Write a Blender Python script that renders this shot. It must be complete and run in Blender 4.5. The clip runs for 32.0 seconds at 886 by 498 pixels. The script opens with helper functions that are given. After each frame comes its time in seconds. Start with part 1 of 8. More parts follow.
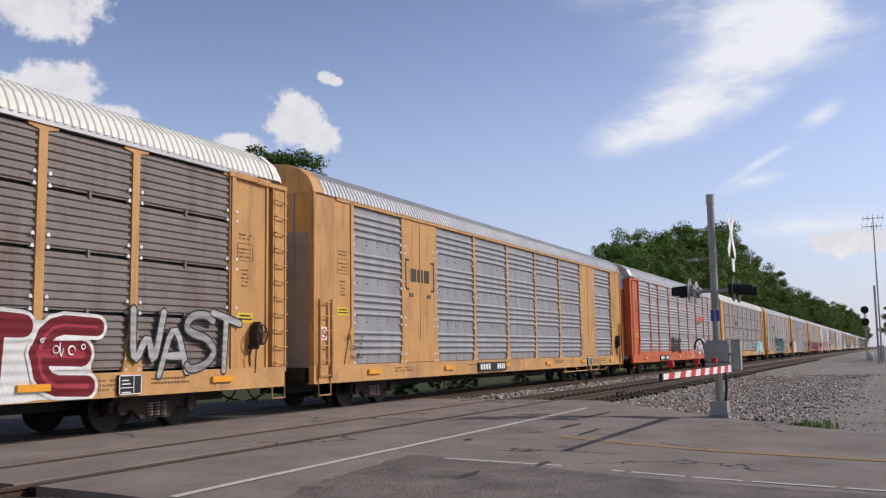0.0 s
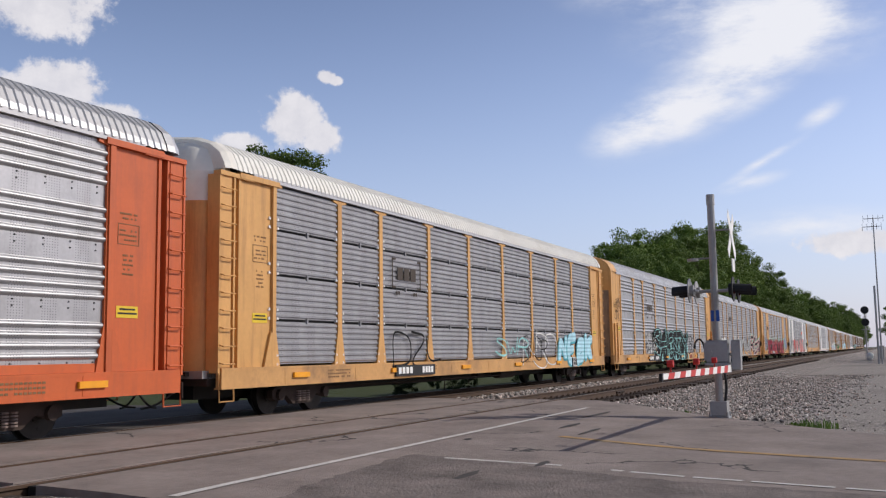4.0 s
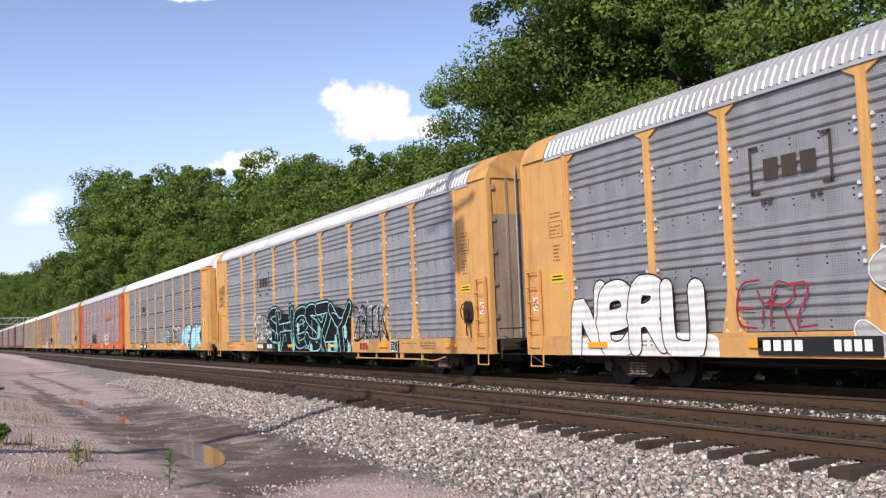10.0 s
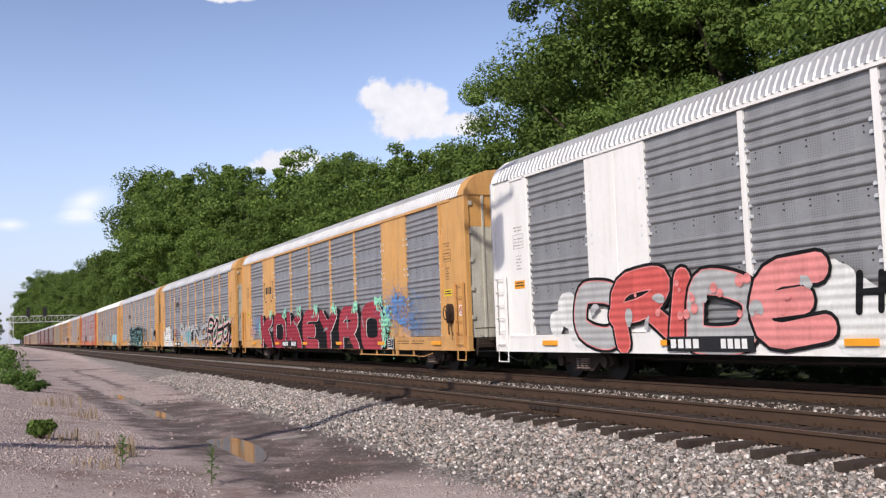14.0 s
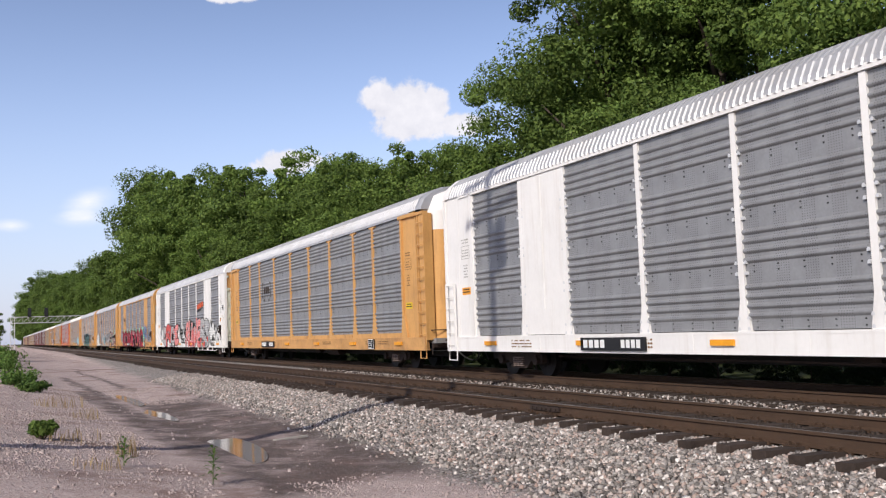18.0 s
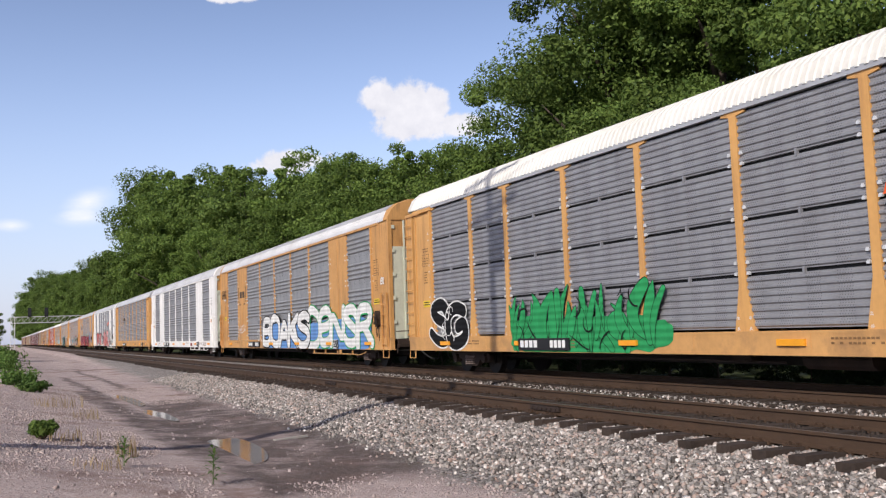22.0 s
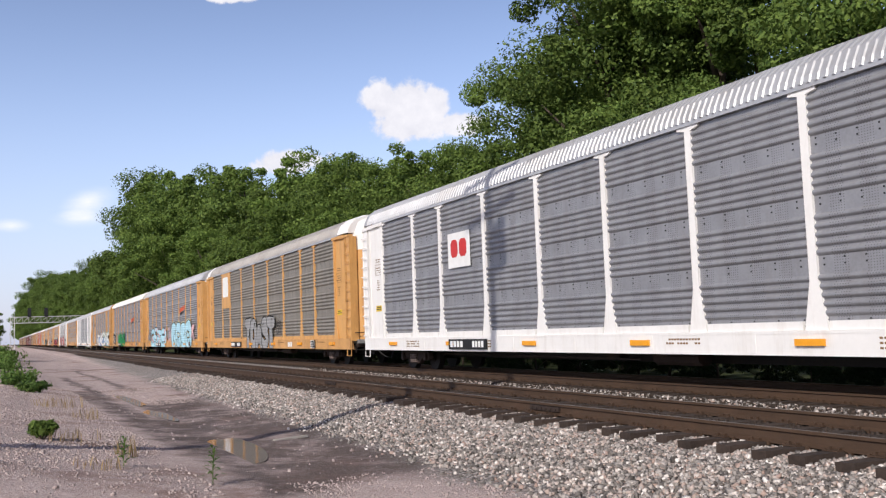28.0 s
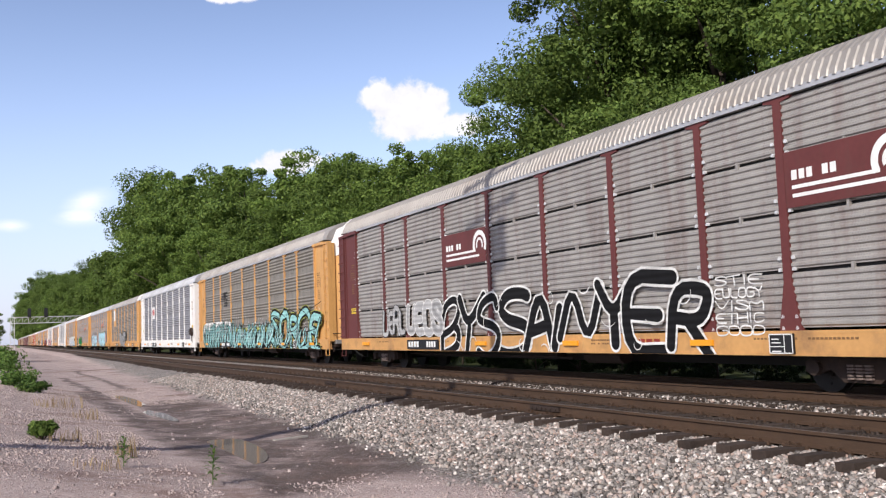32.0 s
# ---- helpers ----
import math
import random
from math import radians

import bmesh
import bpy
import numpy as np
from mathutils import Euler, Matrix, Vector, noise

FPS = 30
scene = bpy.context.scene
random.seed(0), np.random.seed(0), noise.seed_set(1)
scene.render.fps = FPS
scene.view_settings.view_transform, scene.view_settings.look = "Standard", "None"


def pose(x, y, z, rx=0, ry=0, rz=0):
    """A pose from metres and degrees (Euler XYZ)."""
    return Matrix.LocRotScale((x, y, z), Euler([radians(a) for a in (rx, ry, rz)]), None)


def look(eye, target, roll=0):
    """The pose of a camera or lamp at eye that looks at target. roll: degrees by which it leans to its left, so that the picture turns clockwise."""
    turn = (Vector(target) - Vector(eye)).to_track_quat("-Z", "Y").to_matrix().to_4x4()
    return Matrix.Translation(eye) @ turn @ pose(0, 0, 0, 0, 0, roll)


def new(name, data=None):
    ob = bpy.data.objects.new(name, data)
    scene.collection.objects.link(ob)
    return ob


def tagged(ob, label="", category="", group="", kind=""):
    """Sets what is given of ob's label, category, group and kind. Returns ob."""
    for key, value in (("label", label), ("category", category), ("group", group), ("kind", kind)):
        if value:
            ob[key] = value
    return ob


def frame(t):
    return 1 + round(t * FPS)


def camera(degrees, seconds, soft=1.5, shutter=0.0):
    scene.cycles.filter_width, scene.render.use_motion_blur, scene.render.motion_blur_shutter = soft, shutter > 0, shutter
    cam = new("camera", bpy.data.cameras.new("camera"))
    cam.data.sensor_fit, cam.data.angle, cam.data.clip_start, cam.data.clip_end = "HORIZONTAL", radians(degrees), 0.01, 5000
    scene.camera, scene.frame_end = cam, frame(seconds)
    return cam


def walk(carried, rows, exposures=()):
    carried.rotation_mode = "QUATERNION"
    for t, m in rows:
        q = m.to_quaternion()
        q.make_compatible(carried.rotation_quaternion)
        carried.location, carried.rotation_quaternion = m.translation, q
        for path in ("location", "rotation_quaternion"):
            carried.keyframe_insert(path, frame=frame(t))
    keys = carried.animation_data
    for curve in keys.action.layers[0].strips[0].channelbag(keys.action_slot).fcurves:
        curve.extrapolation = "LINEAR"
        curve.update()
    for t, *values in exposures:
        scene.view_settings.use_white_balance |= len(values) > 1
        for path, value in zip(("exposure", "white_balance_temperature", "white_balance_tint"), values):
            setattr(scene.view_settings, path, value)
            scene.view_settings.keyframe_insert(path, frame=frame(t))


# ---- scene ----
cam = camera(50.86, 32.0, soft=1.25)
EYE = 1.284
PATH = [
    (0.0, pose(0, 0, EYE, 96.37, 0.89, -64.46)),
    (3.5, pose(0, 0, EYE, 96.35, 0.82, -64.46)),
    (6.0, pose(0, 0, EYE, 96.33, 0.77, -64.51)),
    (6.5, pose(0, 0, EYE, 96.32, 0.75, -64.52)),
    (7.0, pose(0, 0, EYE, 96.34, 0.82, -63.44)),
    (7.2, pose(0, 0, EYE, 96.48, 1.46, -57.73)),
    (7.3, pose(0, 0, EYE, 96.55, 1.89, -53.08)),
    (7.4, pose(0, 0, EYE, 96.40, 1.78, -48.04)),
    (7.5, pose(0, 0, EYE, 95.97, 1.65, -41.39)),
    (7.6, pose(0, 0, EYE, 95.94, 1.69, -35.02)),
    (7.7, pose(0, 0, EYE, 95.83, 1.69, -27.83)),
    (8.0, pose(0, 0, EYE, 95.54, 1.31, -12.66)),
    (8.2, pose(0, 0, EYE, 95.39, 1.13, -1.23)),
    (8.4, pose(0, 0, EYE, 95.25, 1.57, 9.85)),
    (8.6, pose(0, 0, EYE, 95.21, 2.30, 23.76)),
    (8.8, pose(0, 0, EYE, 94.93, 2.37, 37.28)),
    (9.0, pose(0, 0, EYE, 95.00, 2.22, 46.49)),
    (9.5, pose(0, 0, EYE, 94.95, 2.05, 54.63)),
    (10.0, pose(0, 0, EYE, 94.92, 2.06, 62.35)),
    (10.5, pose(0, 0, EYE, 94.84, 2.02, 64.58)),
    (11.0, pose(0, 0, EYE, 94.83, 2.06, 65.26)),
    (11.5, pose(0, 0, EYE, 94.84, 2.01, 64.91)),
    (12.0, pose(0, 0, EYE, 94.83, 2.03, 64.84)),
    (13.0, pose(0, 0, EYE, 94.83, 2.06, 64.68)),
    (14.0, pose(0, 0, EYE, 94.86, 2.02, 64.73)),
    (15.0, pose(0, 0, EYE, 94.89, 2.05, 64.81)),
    (19.0, pose(0, 0, EYE, 94.88, 2.07, 64.80)),
    (23.0, pose(0, 0, EYE, 94.88, 2.06, 64.81)),
    (26.0, pose(0, 0, EYE, 94.88, 2.06, 64.80)),
    (32.0, pose(0, 0, EYE, 94.89, 2.08, 64.79)),
]
walk(cam, PATH, [(0, -0.13), (6.8, -0.13), (7.6, -0.16), (8.2, -0.12), (8.7, 0.12), (9.2, 0.28), (9.6, 0.33), (12.8, 0.33), (14.0, 0.14), (15.2, 0.05), (16.4, 0.16), (17.5, 0.20), (18.0, 0.10), (18.7, 0.02), (19.6, 0.02), (20.8, 0.07), (22, 0.10), (29, 0.14), (31, 0.22), (32, 0.30)])
SKY_STRENGTH = 0.10
SUN_STRENGTH = 3.2
# the wood's skyline: azimuth from straight across the track, height above the eye, in degrees
SKYLINE_LEFT = [(-89.0, 1.6), (-88.6, 2.7), (-87.6, 3.9), (-86.7, 4.3), (-85.5, 4.2), (-84.3, 5.0), (-83.2, 5.6), (-82.6, 8.8), (-81.7, 9.7), (-80.2, 10.1), (-78.7, 10.4), (-77.0, 10.5), (-75.6, 9.3),
                (-74.6, 10.1), (-73.1, 10.8), (-71.8, 10.6), (-70.2, 10.9), (-69.0, 12.3), (-67.5, 10.5), (-64.8, 11.4), (-63, 12.4), (-61.8, 13.5), (-60.5, 17), (-58, 20), (-55, 22), (-45, 24), (-36, 22),
                (-33, 20), (-30, 18.9), (-27.8, 18)]
SKYLINE_RIGHT = [(73.0, 5.4), (75, 7.3), (77, 8.1), (78.5, 6.6), (80.5, 7.5), (82, 6.0), (83.4, 4.6), (84.4, 3.6), (86, 2.9), (87.5, 2.2), (88.7, 1.5)]
TREE_LIST = [(90.6, 160, 2.4, 5, 0.3), (92.0, 130, 3.2, 2, 1.3), (94, 120, 4.0, 0, 2.2), (-90.7, 150, 1.9, 5, 0.5), (-92.5, 120, 3, 2, 1.5), (-96, 90, 6, 0, 2.5), (-4.5, 40, 22.6, 6, 0.4), (-8.5, 43, 20.5, 1, 2.0), (0.2, 44, 20.8, 3, 1.0), (53.9, 54, 12.9, 3, 0.5), (-53.5, 50, 22.5, 6, 1.0), (-48, 48, 24, 7, 3.0), (-58.0, 62, 16.5, 7, 0.2)]
_r = random.Random(9)
for _line, _y0 in ((SKYLINE_LEFT, 25.0), (SKYLINE_RIGHT, 27.0)):
    _az = [p[0] for p in _line]
    _el = [p[1] for p in _line]
    for _row, (_dy, _f) in enumerate(((0.0, 0.76), (7.0, 1.03))):
        _x = math.tan(radians(_az[0])) * (_y0 + _dy)
        _end = math.tan(radians(_az[-1])) * (_y0 + _dy)
        while _x < _end:
            _yy = _y0 + _dy + _r.uniform(-1.0, 1.5)
            _a = math.degrees(math.atan2(_x, _yy))
            _d = math.hypot(_x, _yy)
            _e = float(np.interp(_a, _az, _el))
            _w = math.degrees(0.40 * math.tan(radians(_e)) * math.cos(radians(_a)))
            _e = min(_e, float(np.interp(_a - _w, _az, _el)) + 0.4, float(np.interp(_a + _w, _az, _el)) + 0.4)
            TREE_LIST.append((_a, _d, _e * (_f + _r.uniform(-0.20, 0.03)), _r.choice(((2, 5, 5, 1) if _y0 < 26 else (0, 1, 3, 1), (0, 1, 3, 0, 5))[_row]), _r.uniform(0, 6)))
            _x += max(6.5, _d * 0.075) * _r.uniform(0.8, 1.25)

# ---- light ----
SUN_FROM = Vector((0.58, -0.81, 0)).normalized()
SUN_ELEV = 34.0
world = bpy.data.worlds.new("sky")
scene.world = world
world.use_nodes = True
WN, WL = world.node_tree.nodes, world.node_tree.links
WN.clear()


def wnode(kind, **kw):
    n = WN.new(kind)
    for key, value in kw.items():
        if key == "operation":
            n.operation = value
        elif key == "blend_type":
            n.blend_type = value
    return n


def wmath(op, a, b=None):
    n = wnode("ShaderNodeMath", operation=op)
    for i, v in enumerate((a, b)):
        if v is None:
            continue
        if isinstance(v, (int, float)):
            n.inputs[i].default_value = v
        else:
            WL.new(v, n.inputs[i])
    return n.outputs[0]


def sky_way(az, el):
    a, e = radians(az), radians(el)
    return Vector((math.sin(a) * math.cos(e), math.cos(a) * math.cos(e), math.sin(e)))


sky = WN.new("ShaderNodeTexSky")
sky.sky_type = "NISHITA"
sky.sun_disc = False
sky.sun_elevation = radians(SUN_ELEV)
sky.sun_rotation = math.atan2(SUN_FROM.x, SUN_FROM.y)
sky.altitude = 200
sky.air_density = 1.0
sky.dust_density = 1.0
sky.ozone_density = 2.2
wtc = WN.new("ShaderNodeTexCoord")


def wdot(v):
    n = wnode("ShaderNodeVectorMath", operation="DOT_PRODUCT")
    WL.new(wtc.outputs["Generated"], n.inputs[0])
    n.inputs[1].default_value = v
    return n.outputs["Value"]


def cloud_mask(blobs, wob, edge0, edge1, scale, stretch=(1, 1, 1), thin=False):
    """A mask of clouds at the given azimuths and heights, with uneven edges."""
    best = None
    for az, el, su, sv, *tilt in blobs:
        fwd = sky_way(az, el)
        right = Vector((math.cos(radians(az)), -math.sin(radians(az)), 0))
        up = right.cross(fwd)
        q = radians(tilt[0]) if tilt else 0.0
        u = wmath("DIVIDE", wdot(right * math.cos(q) + up * math.sin(q)), math.sin(radians(su)))
        v = wmath("DIVIDE", wdot(up * math.cos(q) - right * math.sin(q)), math.sin(radians(sv)))
        r = wmath("SQRT", wmath("ADD", wmath("MULTIPLY", u, u), wmath("MULTIPLY", v, v)))
        e = wmath("SUBTRACT", 1.0, r)
        e = wmath("SUBTRACT", e, wmath("MULTIPLY", wmath("LESS_THAN", wdot(fwd), 0.3), 9.0))
        if thin:
            e = wmath("MAXIMUM", e, 0.0)
            best = e if best is None else wmath("ADD", best, e)
        else:
            best = e if best is None else wmath("MAXIMUM", best, e)
    mp = WN.new("ShaderNodeMapping")
    mp.inputs["Scale"].default_value = stretch
    WL.new(wtc.outputs["Generated"], mp.inputs["Vector"])
    nz = WN.new("ShaderNodeTexNoise")
    nz.inputs["Scale"].default_value = scale
    nz.inputs["Detail"].default_value = 7
    nz.inputs["Roughness"].default_value = 0.62
    WL.new(mp.outputs[0], nz.inputs["Vector"])
    if thin:
        f = wmath("MULTIPLY", best, wmath("MAXIMUM", 0.04, wmath("MULTIPLY", wmath("SUBTRACT", nz.outputs["Fac"], 0.27), wob)))
    else:
        f = wmath("ADD", best, wmath("MULTIPLY", wmath("SUBTRACT", nz.outputs["Fac"], 0.5), wob))
    mr = WN.new("ShaderNodeMapRange")
    mr.interpolation_type = "SMOOTHSTEP"
    mr.inputs["From Min"].default_value = edge0
    mr.inputs["From Max"].default_value = edge1
    WL.new(f, mr.inputs["Value"])
    return mr.outputs["Result"], nz.outputs["Fac"]


# azimuth from straight across the track, height, half widths: all in degrees
PUFFS = [(40.0, 20.5, 4.6, 3.0), (38, 14.2, 3.5, 2.0), (41.6, 15.2, 2.8, 1.9), (44.5, 13.8, 2.2, 1.0), (55.4, 14.2, 2.1, 1.9), (57.0, 13.2, 1.4, 1.2),
         (52.0, 12.6, 2.0, 0.8), (57.4, 16.8, 0.7, 0.5), (57.9, 16.6, 0.5, 0.35), (88.6, 5.9, 3.4, 0.9), (93, 6.2, 3, 1.2),
         (-68.0, 13.9, 1.6, 1.5), (-66.4, 14.0, 1.6, 1.5), (-64.9, 13.7, 1.2, 1.4), (-66.5, 12.5, 3.0, 1.2), (-63.2, 12.5, 1.8, 0.9), (-74.0, 10.4, 2.6, 0.9),
         (28, 20.5, 9, 3.5), (-22, 17.0, 14, 4.0), (-77.5, 20.1, 2.4, 0.5),
         (150, 30, 25, 8), (-140, 35, 25, 8), (-110, 20, 12, 4)]
VEILS = [(80.2, 14.8, 8.0, 2.9, 24), (77.5, 13.6, 5.0, 1.8, 15), (84.5, 17.2, 5.2, 3.2, 40), (82, 19.2, 7.5, 3.0, 5), (88.5, 18.2, 3.8, 3.4, 0), (78, 21.5, 7, 2.2), (87.2, 13.2, 1.9, 0.75, 28),
         (84.0, 10.9, 3.4, 0.4, 27), (83, 9.6, 2.8, 0.6, 12), (86, 7.0, 7, 1.4), (-89.6, 6.6, 1.3, 0.5), (-85.5, 8.0, 1.9, 1.0, 20), (-86, 7.0, 1.8, 0.6)]
puff, puff_noise = cloud_mask(PUFFS, 1.6, 0.0, 0.38, 36.0)
veil, veil_noise = cloud_mask(VEILS, 4.0, 0.0, 1.55, 13.0, (1, 0.6, 1.7), True)
sky_gain = WN.new("ShaderNodeMix")
sky_gain.data_type = "RGBA"
sky_gain.blend_type = "MULTIPLY"
sky_gain.inputs["Factor"].default_value = 1.0
WL.new(sky.outputs["Color"], sky_gain.inputs["A"])
# summer haze: brighter towards the horizon
height = wdot((0, 0, 1))
haze = wmath("ADD", 0.28, wmath("MULTIPLY", 1.42, wmath("POWER", 2.718, wmath("MULTIPLY", -2.5, wmath("MULTIPLY", height, height)))))
hazed = wnode("ShaderNodeVectorMath", operation="SCALE")
hazed.inputs[0].default_value = (SKY_STRENGTH * 1.17, SKY_STRENGTH * 1.02, SKY_STRENGTH * 1.07)
WL.new(haze, hazed.inputs["Scale"])
WL.new(hazed.outputs[0], sky_gain.inputs["B"])
# pale haze lying along the horizon
low = WN.new("ShaderNodeMix")
low.data_type = "RGBA"
WL.new(wmath("MULTIPLY", 0.65, wmath("POWER", 2.718, wmath("MULTIPLY", -28.0, wmath("MULTIPLY", height, height)))), low.inputs["Factor"])
WL.new(sky_gain.outputs["Result"], low.inputs["A"])
low.inputs["B"].default_value = (0.48, 0.56, 0.80, 1)
mixv = WN.new("ShaderNodeMix")
mixv.data_type = "RGBA"
WL.new(wmath("MULTIPLY", veil, 1.0), mixv.inputs["Factor"])
WL.new(low.outputs["Result"], mixv.inputs["A"])
mixv.inputs["B"].default_value = (0.92, 0.93, 1.0, 1)
shade = WN.new("ShaderNodeMix")
shade.data_type = "RGBA"
WL.new(puff_noise, shade.inputs["Factor"])
shade.inputs["A"].default_value = (0.62, 0.62, 0.70, 1)
shade.inputs["B"].default_value = (1.06, 1.02, 1.03, 1)
mixp = WN.new("ShaderNodeMix")
mixp.data_type = "RGBA"
WL.new(wmath("MULTIPLY", puff, 0.93), mixp.inputs["Factor"])
WL.new(mixv.outputs["Result"], mixp.inputs["A"])
WL.new(shade.outputs["Result"], mixp.inputs["B"])
bg = WN.new("ShaderNodeBackground")
WL.new(mixp.outputs["Result"], bg.inputs["Color"])
wout = WN.new("ShaderNodeOutputWorld")
WL.new(bg.outputs[0], wout.inputs["Surface"])

sun = new("sun", bpy.data.lights.new("sun", "SUN"))
sun.data.energy = SUN_STRENGTH
sun.data.angle = radians(0.53)
sun.data.color = (1.0, 0.935, 0.855)
sun.matrix_basis = look((0, 0, 40), Vector((0, 0, 40)) - SUN_FROM * math.cos(radians(SUN_ELEV)) - Vector((0, 0, math.sin(radians(SUN_ELEV)))))

# ---- materials ----
MATS = {}


def mat(name, color, rough=0.7, metal=0.0, var=0.12, scale=3.0, bump=0.0, bscale=40.0, dirt=None, dirt_amt=0.0, dirt_scale=1.2, streak=False, spec=0.4,
        coords="Object", ribs=0.0):
    """A procedural surface: base colour, mottling at two scales, dirt or rust patches and fine relief."""
    if name in MATS:
        return MATS[name]
    m = bpy.data.materials.new(name)
    m.use_nodes = True
    nt = m.node_tree
    N, L = nt.nodes, nt.links
    b = N["Principled BSDF"]
    b.inputs["Roughness"].default_value = rough
    b.inputs["Metallic"].default_value = metal
    b.inputs["Specular IOR Level"].default_value = spec
    tc = N.new("ShaderNodeTexCoord")
    oi = N.new("ShaderNodeObjectInfo")
    off = N.new("ShaderNodeVectorMath")
    off.operation = "ADD"
    sc = N.new("ShaderNodeVectorMath")
    sc.operation = "SCALE"
    sc.inputs[0].default_value = (37.0, 11.0, 5.0)
    L.new(oi.outputs["Random"], sc.inputs["Scale"])
    L.new(tc.outputs[coords], off.inputs[0])
    L.new(sc.outputs[0], off.inputs[1])
    n1 = N.new("ShaderNodeTexNoise")
    n1.inputs["Scale"].default_value = scale
    n1.inputs["Detail"].default_value = 6
    L.new(off.outputs[0], n1.inputs["Vector"])
    n2 = N.new("ShaderNodeTexNoise")
    n2.inputs["Scale"].default_value = scale * 9
    n2.inputs["Detail"].default_value = 3
    L.new(off.outputs[0], n2.inputs["Vector"])
    add = N.new("ShaderNodeMath")
    add.operation = "MULTIPLY_ADD"
    L.new(n2.outputs["Fac"], add.inputs[0])
    add.inputs[1].default_value = 0.5
    L.new(n1.outputs["Fac"], add.inputs[2])
    mr = N.new("ShaderNodeMapRange")
    mr.inputs["From Min"].default_value = 0.45
    mr.inputs["From Max"].default_value = 1.05
    mr.inputs["To Min"].default_value = 1 - var
    mr.inputs["To Max"].default_value = 1 + var
    L.new(add.outputs[0], mr.inputs["Value"])
    mul = N.new("ShaderNodeVectorMath")
    mul.operation = "SCALE"
    mul.inputs[0].default_value = color[:3]
    L.new(mr.outputs[0], mul.inputs["Scale"])
    col = mul.outputs[0]
    if dirt:
        mp = N.new("ShaderNodeMapping")
        mp.inputs["Scale"].default_value = (3.0, 3.0, 0.35) if streak else (1, 1, 1)
        L.new(off.outputs[0], mp.inputs["Vector"])
        n3 = N.new("ShaderNodeTexNoise")
        n3.inputs["Scale"].default_value = dirt_scale
        n3.inputs["Detail"].default_value = 8
        n3.inputs["Roughness"].default_value = 0.68
        L.new(mp.outputs[0], n3.inputs["Vector"])
        dr = N.new("ShaderNodeMapRange")
        dr.inputs["From Min"].default_value = 0.50
        dr.inputs["From Max"].default_value = 0.78
        dr.inputs["To Max"].default_value = dirt_amt
        L.new(n3.outputs["Fac"], dr.inputs["Value"])
        mx = N.new("ShaderNodeMix")
        mx.data_type = "RGBA"
        L.new(dr.outputs[0], mx.inputs["Factor"])
        L.new(col, mx.inputs["A"])
        mx.inputs["B"].default_value = (*dirt[:3], 1)
        col = mx.outputs["Result"]
    L.new(col, b.inputs["Base Color"])
    if bump or ribs:
        bp = N.new("ShaderNodeBump")
        bp.inputs["Distance"].default_value = 0.02
        if ribs:
            sep = N.new("ShaderNodeSeparateXYZ")
            L.new(tc.outputs["Object"], sep.inputs[0])
            w = N.new("ShaderNodeMath")
            w.operation = "SINE"
            k = N.new("ShaderNodeMath")
            k.operation = "MULTIPLY"
            k.inputs[1].default_value = 2 * math.pi / 0.155
            L.new(sep.outputs["Z"], k.inputs[0])
            L.new(k.outputs[0], w.inputs[0])
            L.new(w.outputs[0], bp.inputs["Height"])
            bp.inputs["Strength"].default_value = ribs
        else:
            n4 = N.new("ShaderNodeTexNoise")
            n4.inputs["Scale"].default_value = bscale
            n4.inputs["Detail"].default_value = 4
            L.new(tc.outputs[coords], n4.inputs["Vector"])
            L.new(n4.outputs["Fac"], bp.inputs["Height"])
            bp.inputs["Strength"].default_value = bump
        L.new(bp.outputs[0], b.inputs["Normal"])
    MATS[name] = m
    return m


def perforated(name, color, rough, metal, hole=0.55, dirt=(0.16, 0.13, 0.11), dirt_amt=0.35):
    """Galvanised side screen: columns of small punched holes, dull zinc mottling and grime."""
    m = mat(name, color, rough, metal, 0.16, 2.2, dirt=dirt, dirt_amt=dirt_amt, dirt_scale=0.9, streak=True, spec=0.5)
    N, L = m.node_tree.nodes, m.node_tree.links
    b = N["Principled BSDF"]
    src = b.inputs["Base Color"].links[0].from_socket
    tc = [n for n in N if n.bl_idname == "ShaderNodeTexCoord"][0]
    sep = N.new("ShaderNodeSeparateXYZ")
    L.new(tc.outputs["Object"], sep.inputs[0])

    def mm(op, a, c=None):
        n = N.new("ShaderNodeMath")
        n.operation = op
        for i, v in enumerate((a, c)):
            if v is None:
                continue
            if isinstance(v, (int, float)):
                n.inputs[i].default_value = v
            else:
                L.new(v, n.inputs[i])
        return n.outputs[0]
    u = mm("SUBTRACT", mm("FRACT", mm("MULTIPLY", sep.outputs["X"], 1 / 0.052)), 0.5)
    v = mm("SUBTRACT", mm("FRACT", mm("MULTIPLY", sep.outputs["Z"], 1 / 0.042)), 0.5)
    r = mm("ADD", mm("MULTIPLY", u, u), mm("MULTIPLY", v, v))
    dot = mm("LESS_THAN", r, 0.042)
    cluster = mm("LESS_THAN", mm("FRACT", mm("MULTIPLY", sep.outputs["X"], 1 / 0.62)), 0.48)
    gate = mm("MULTIPLY", mm("MULTIPLY", dot, cluster), hole)
    mx = N.new("ShaderNodeMix")
    mx.data_type = "RGBA"
    L.new(gate, mx.inputs["Factor"])
    L.new(src, mx.inputs["A"])
    mx.inputs["B"].default_value = (0.02, 0.02, 0.022, 1)
    L.new(mx.outputs["Result"], b.inputs["Base Color"])
    return m


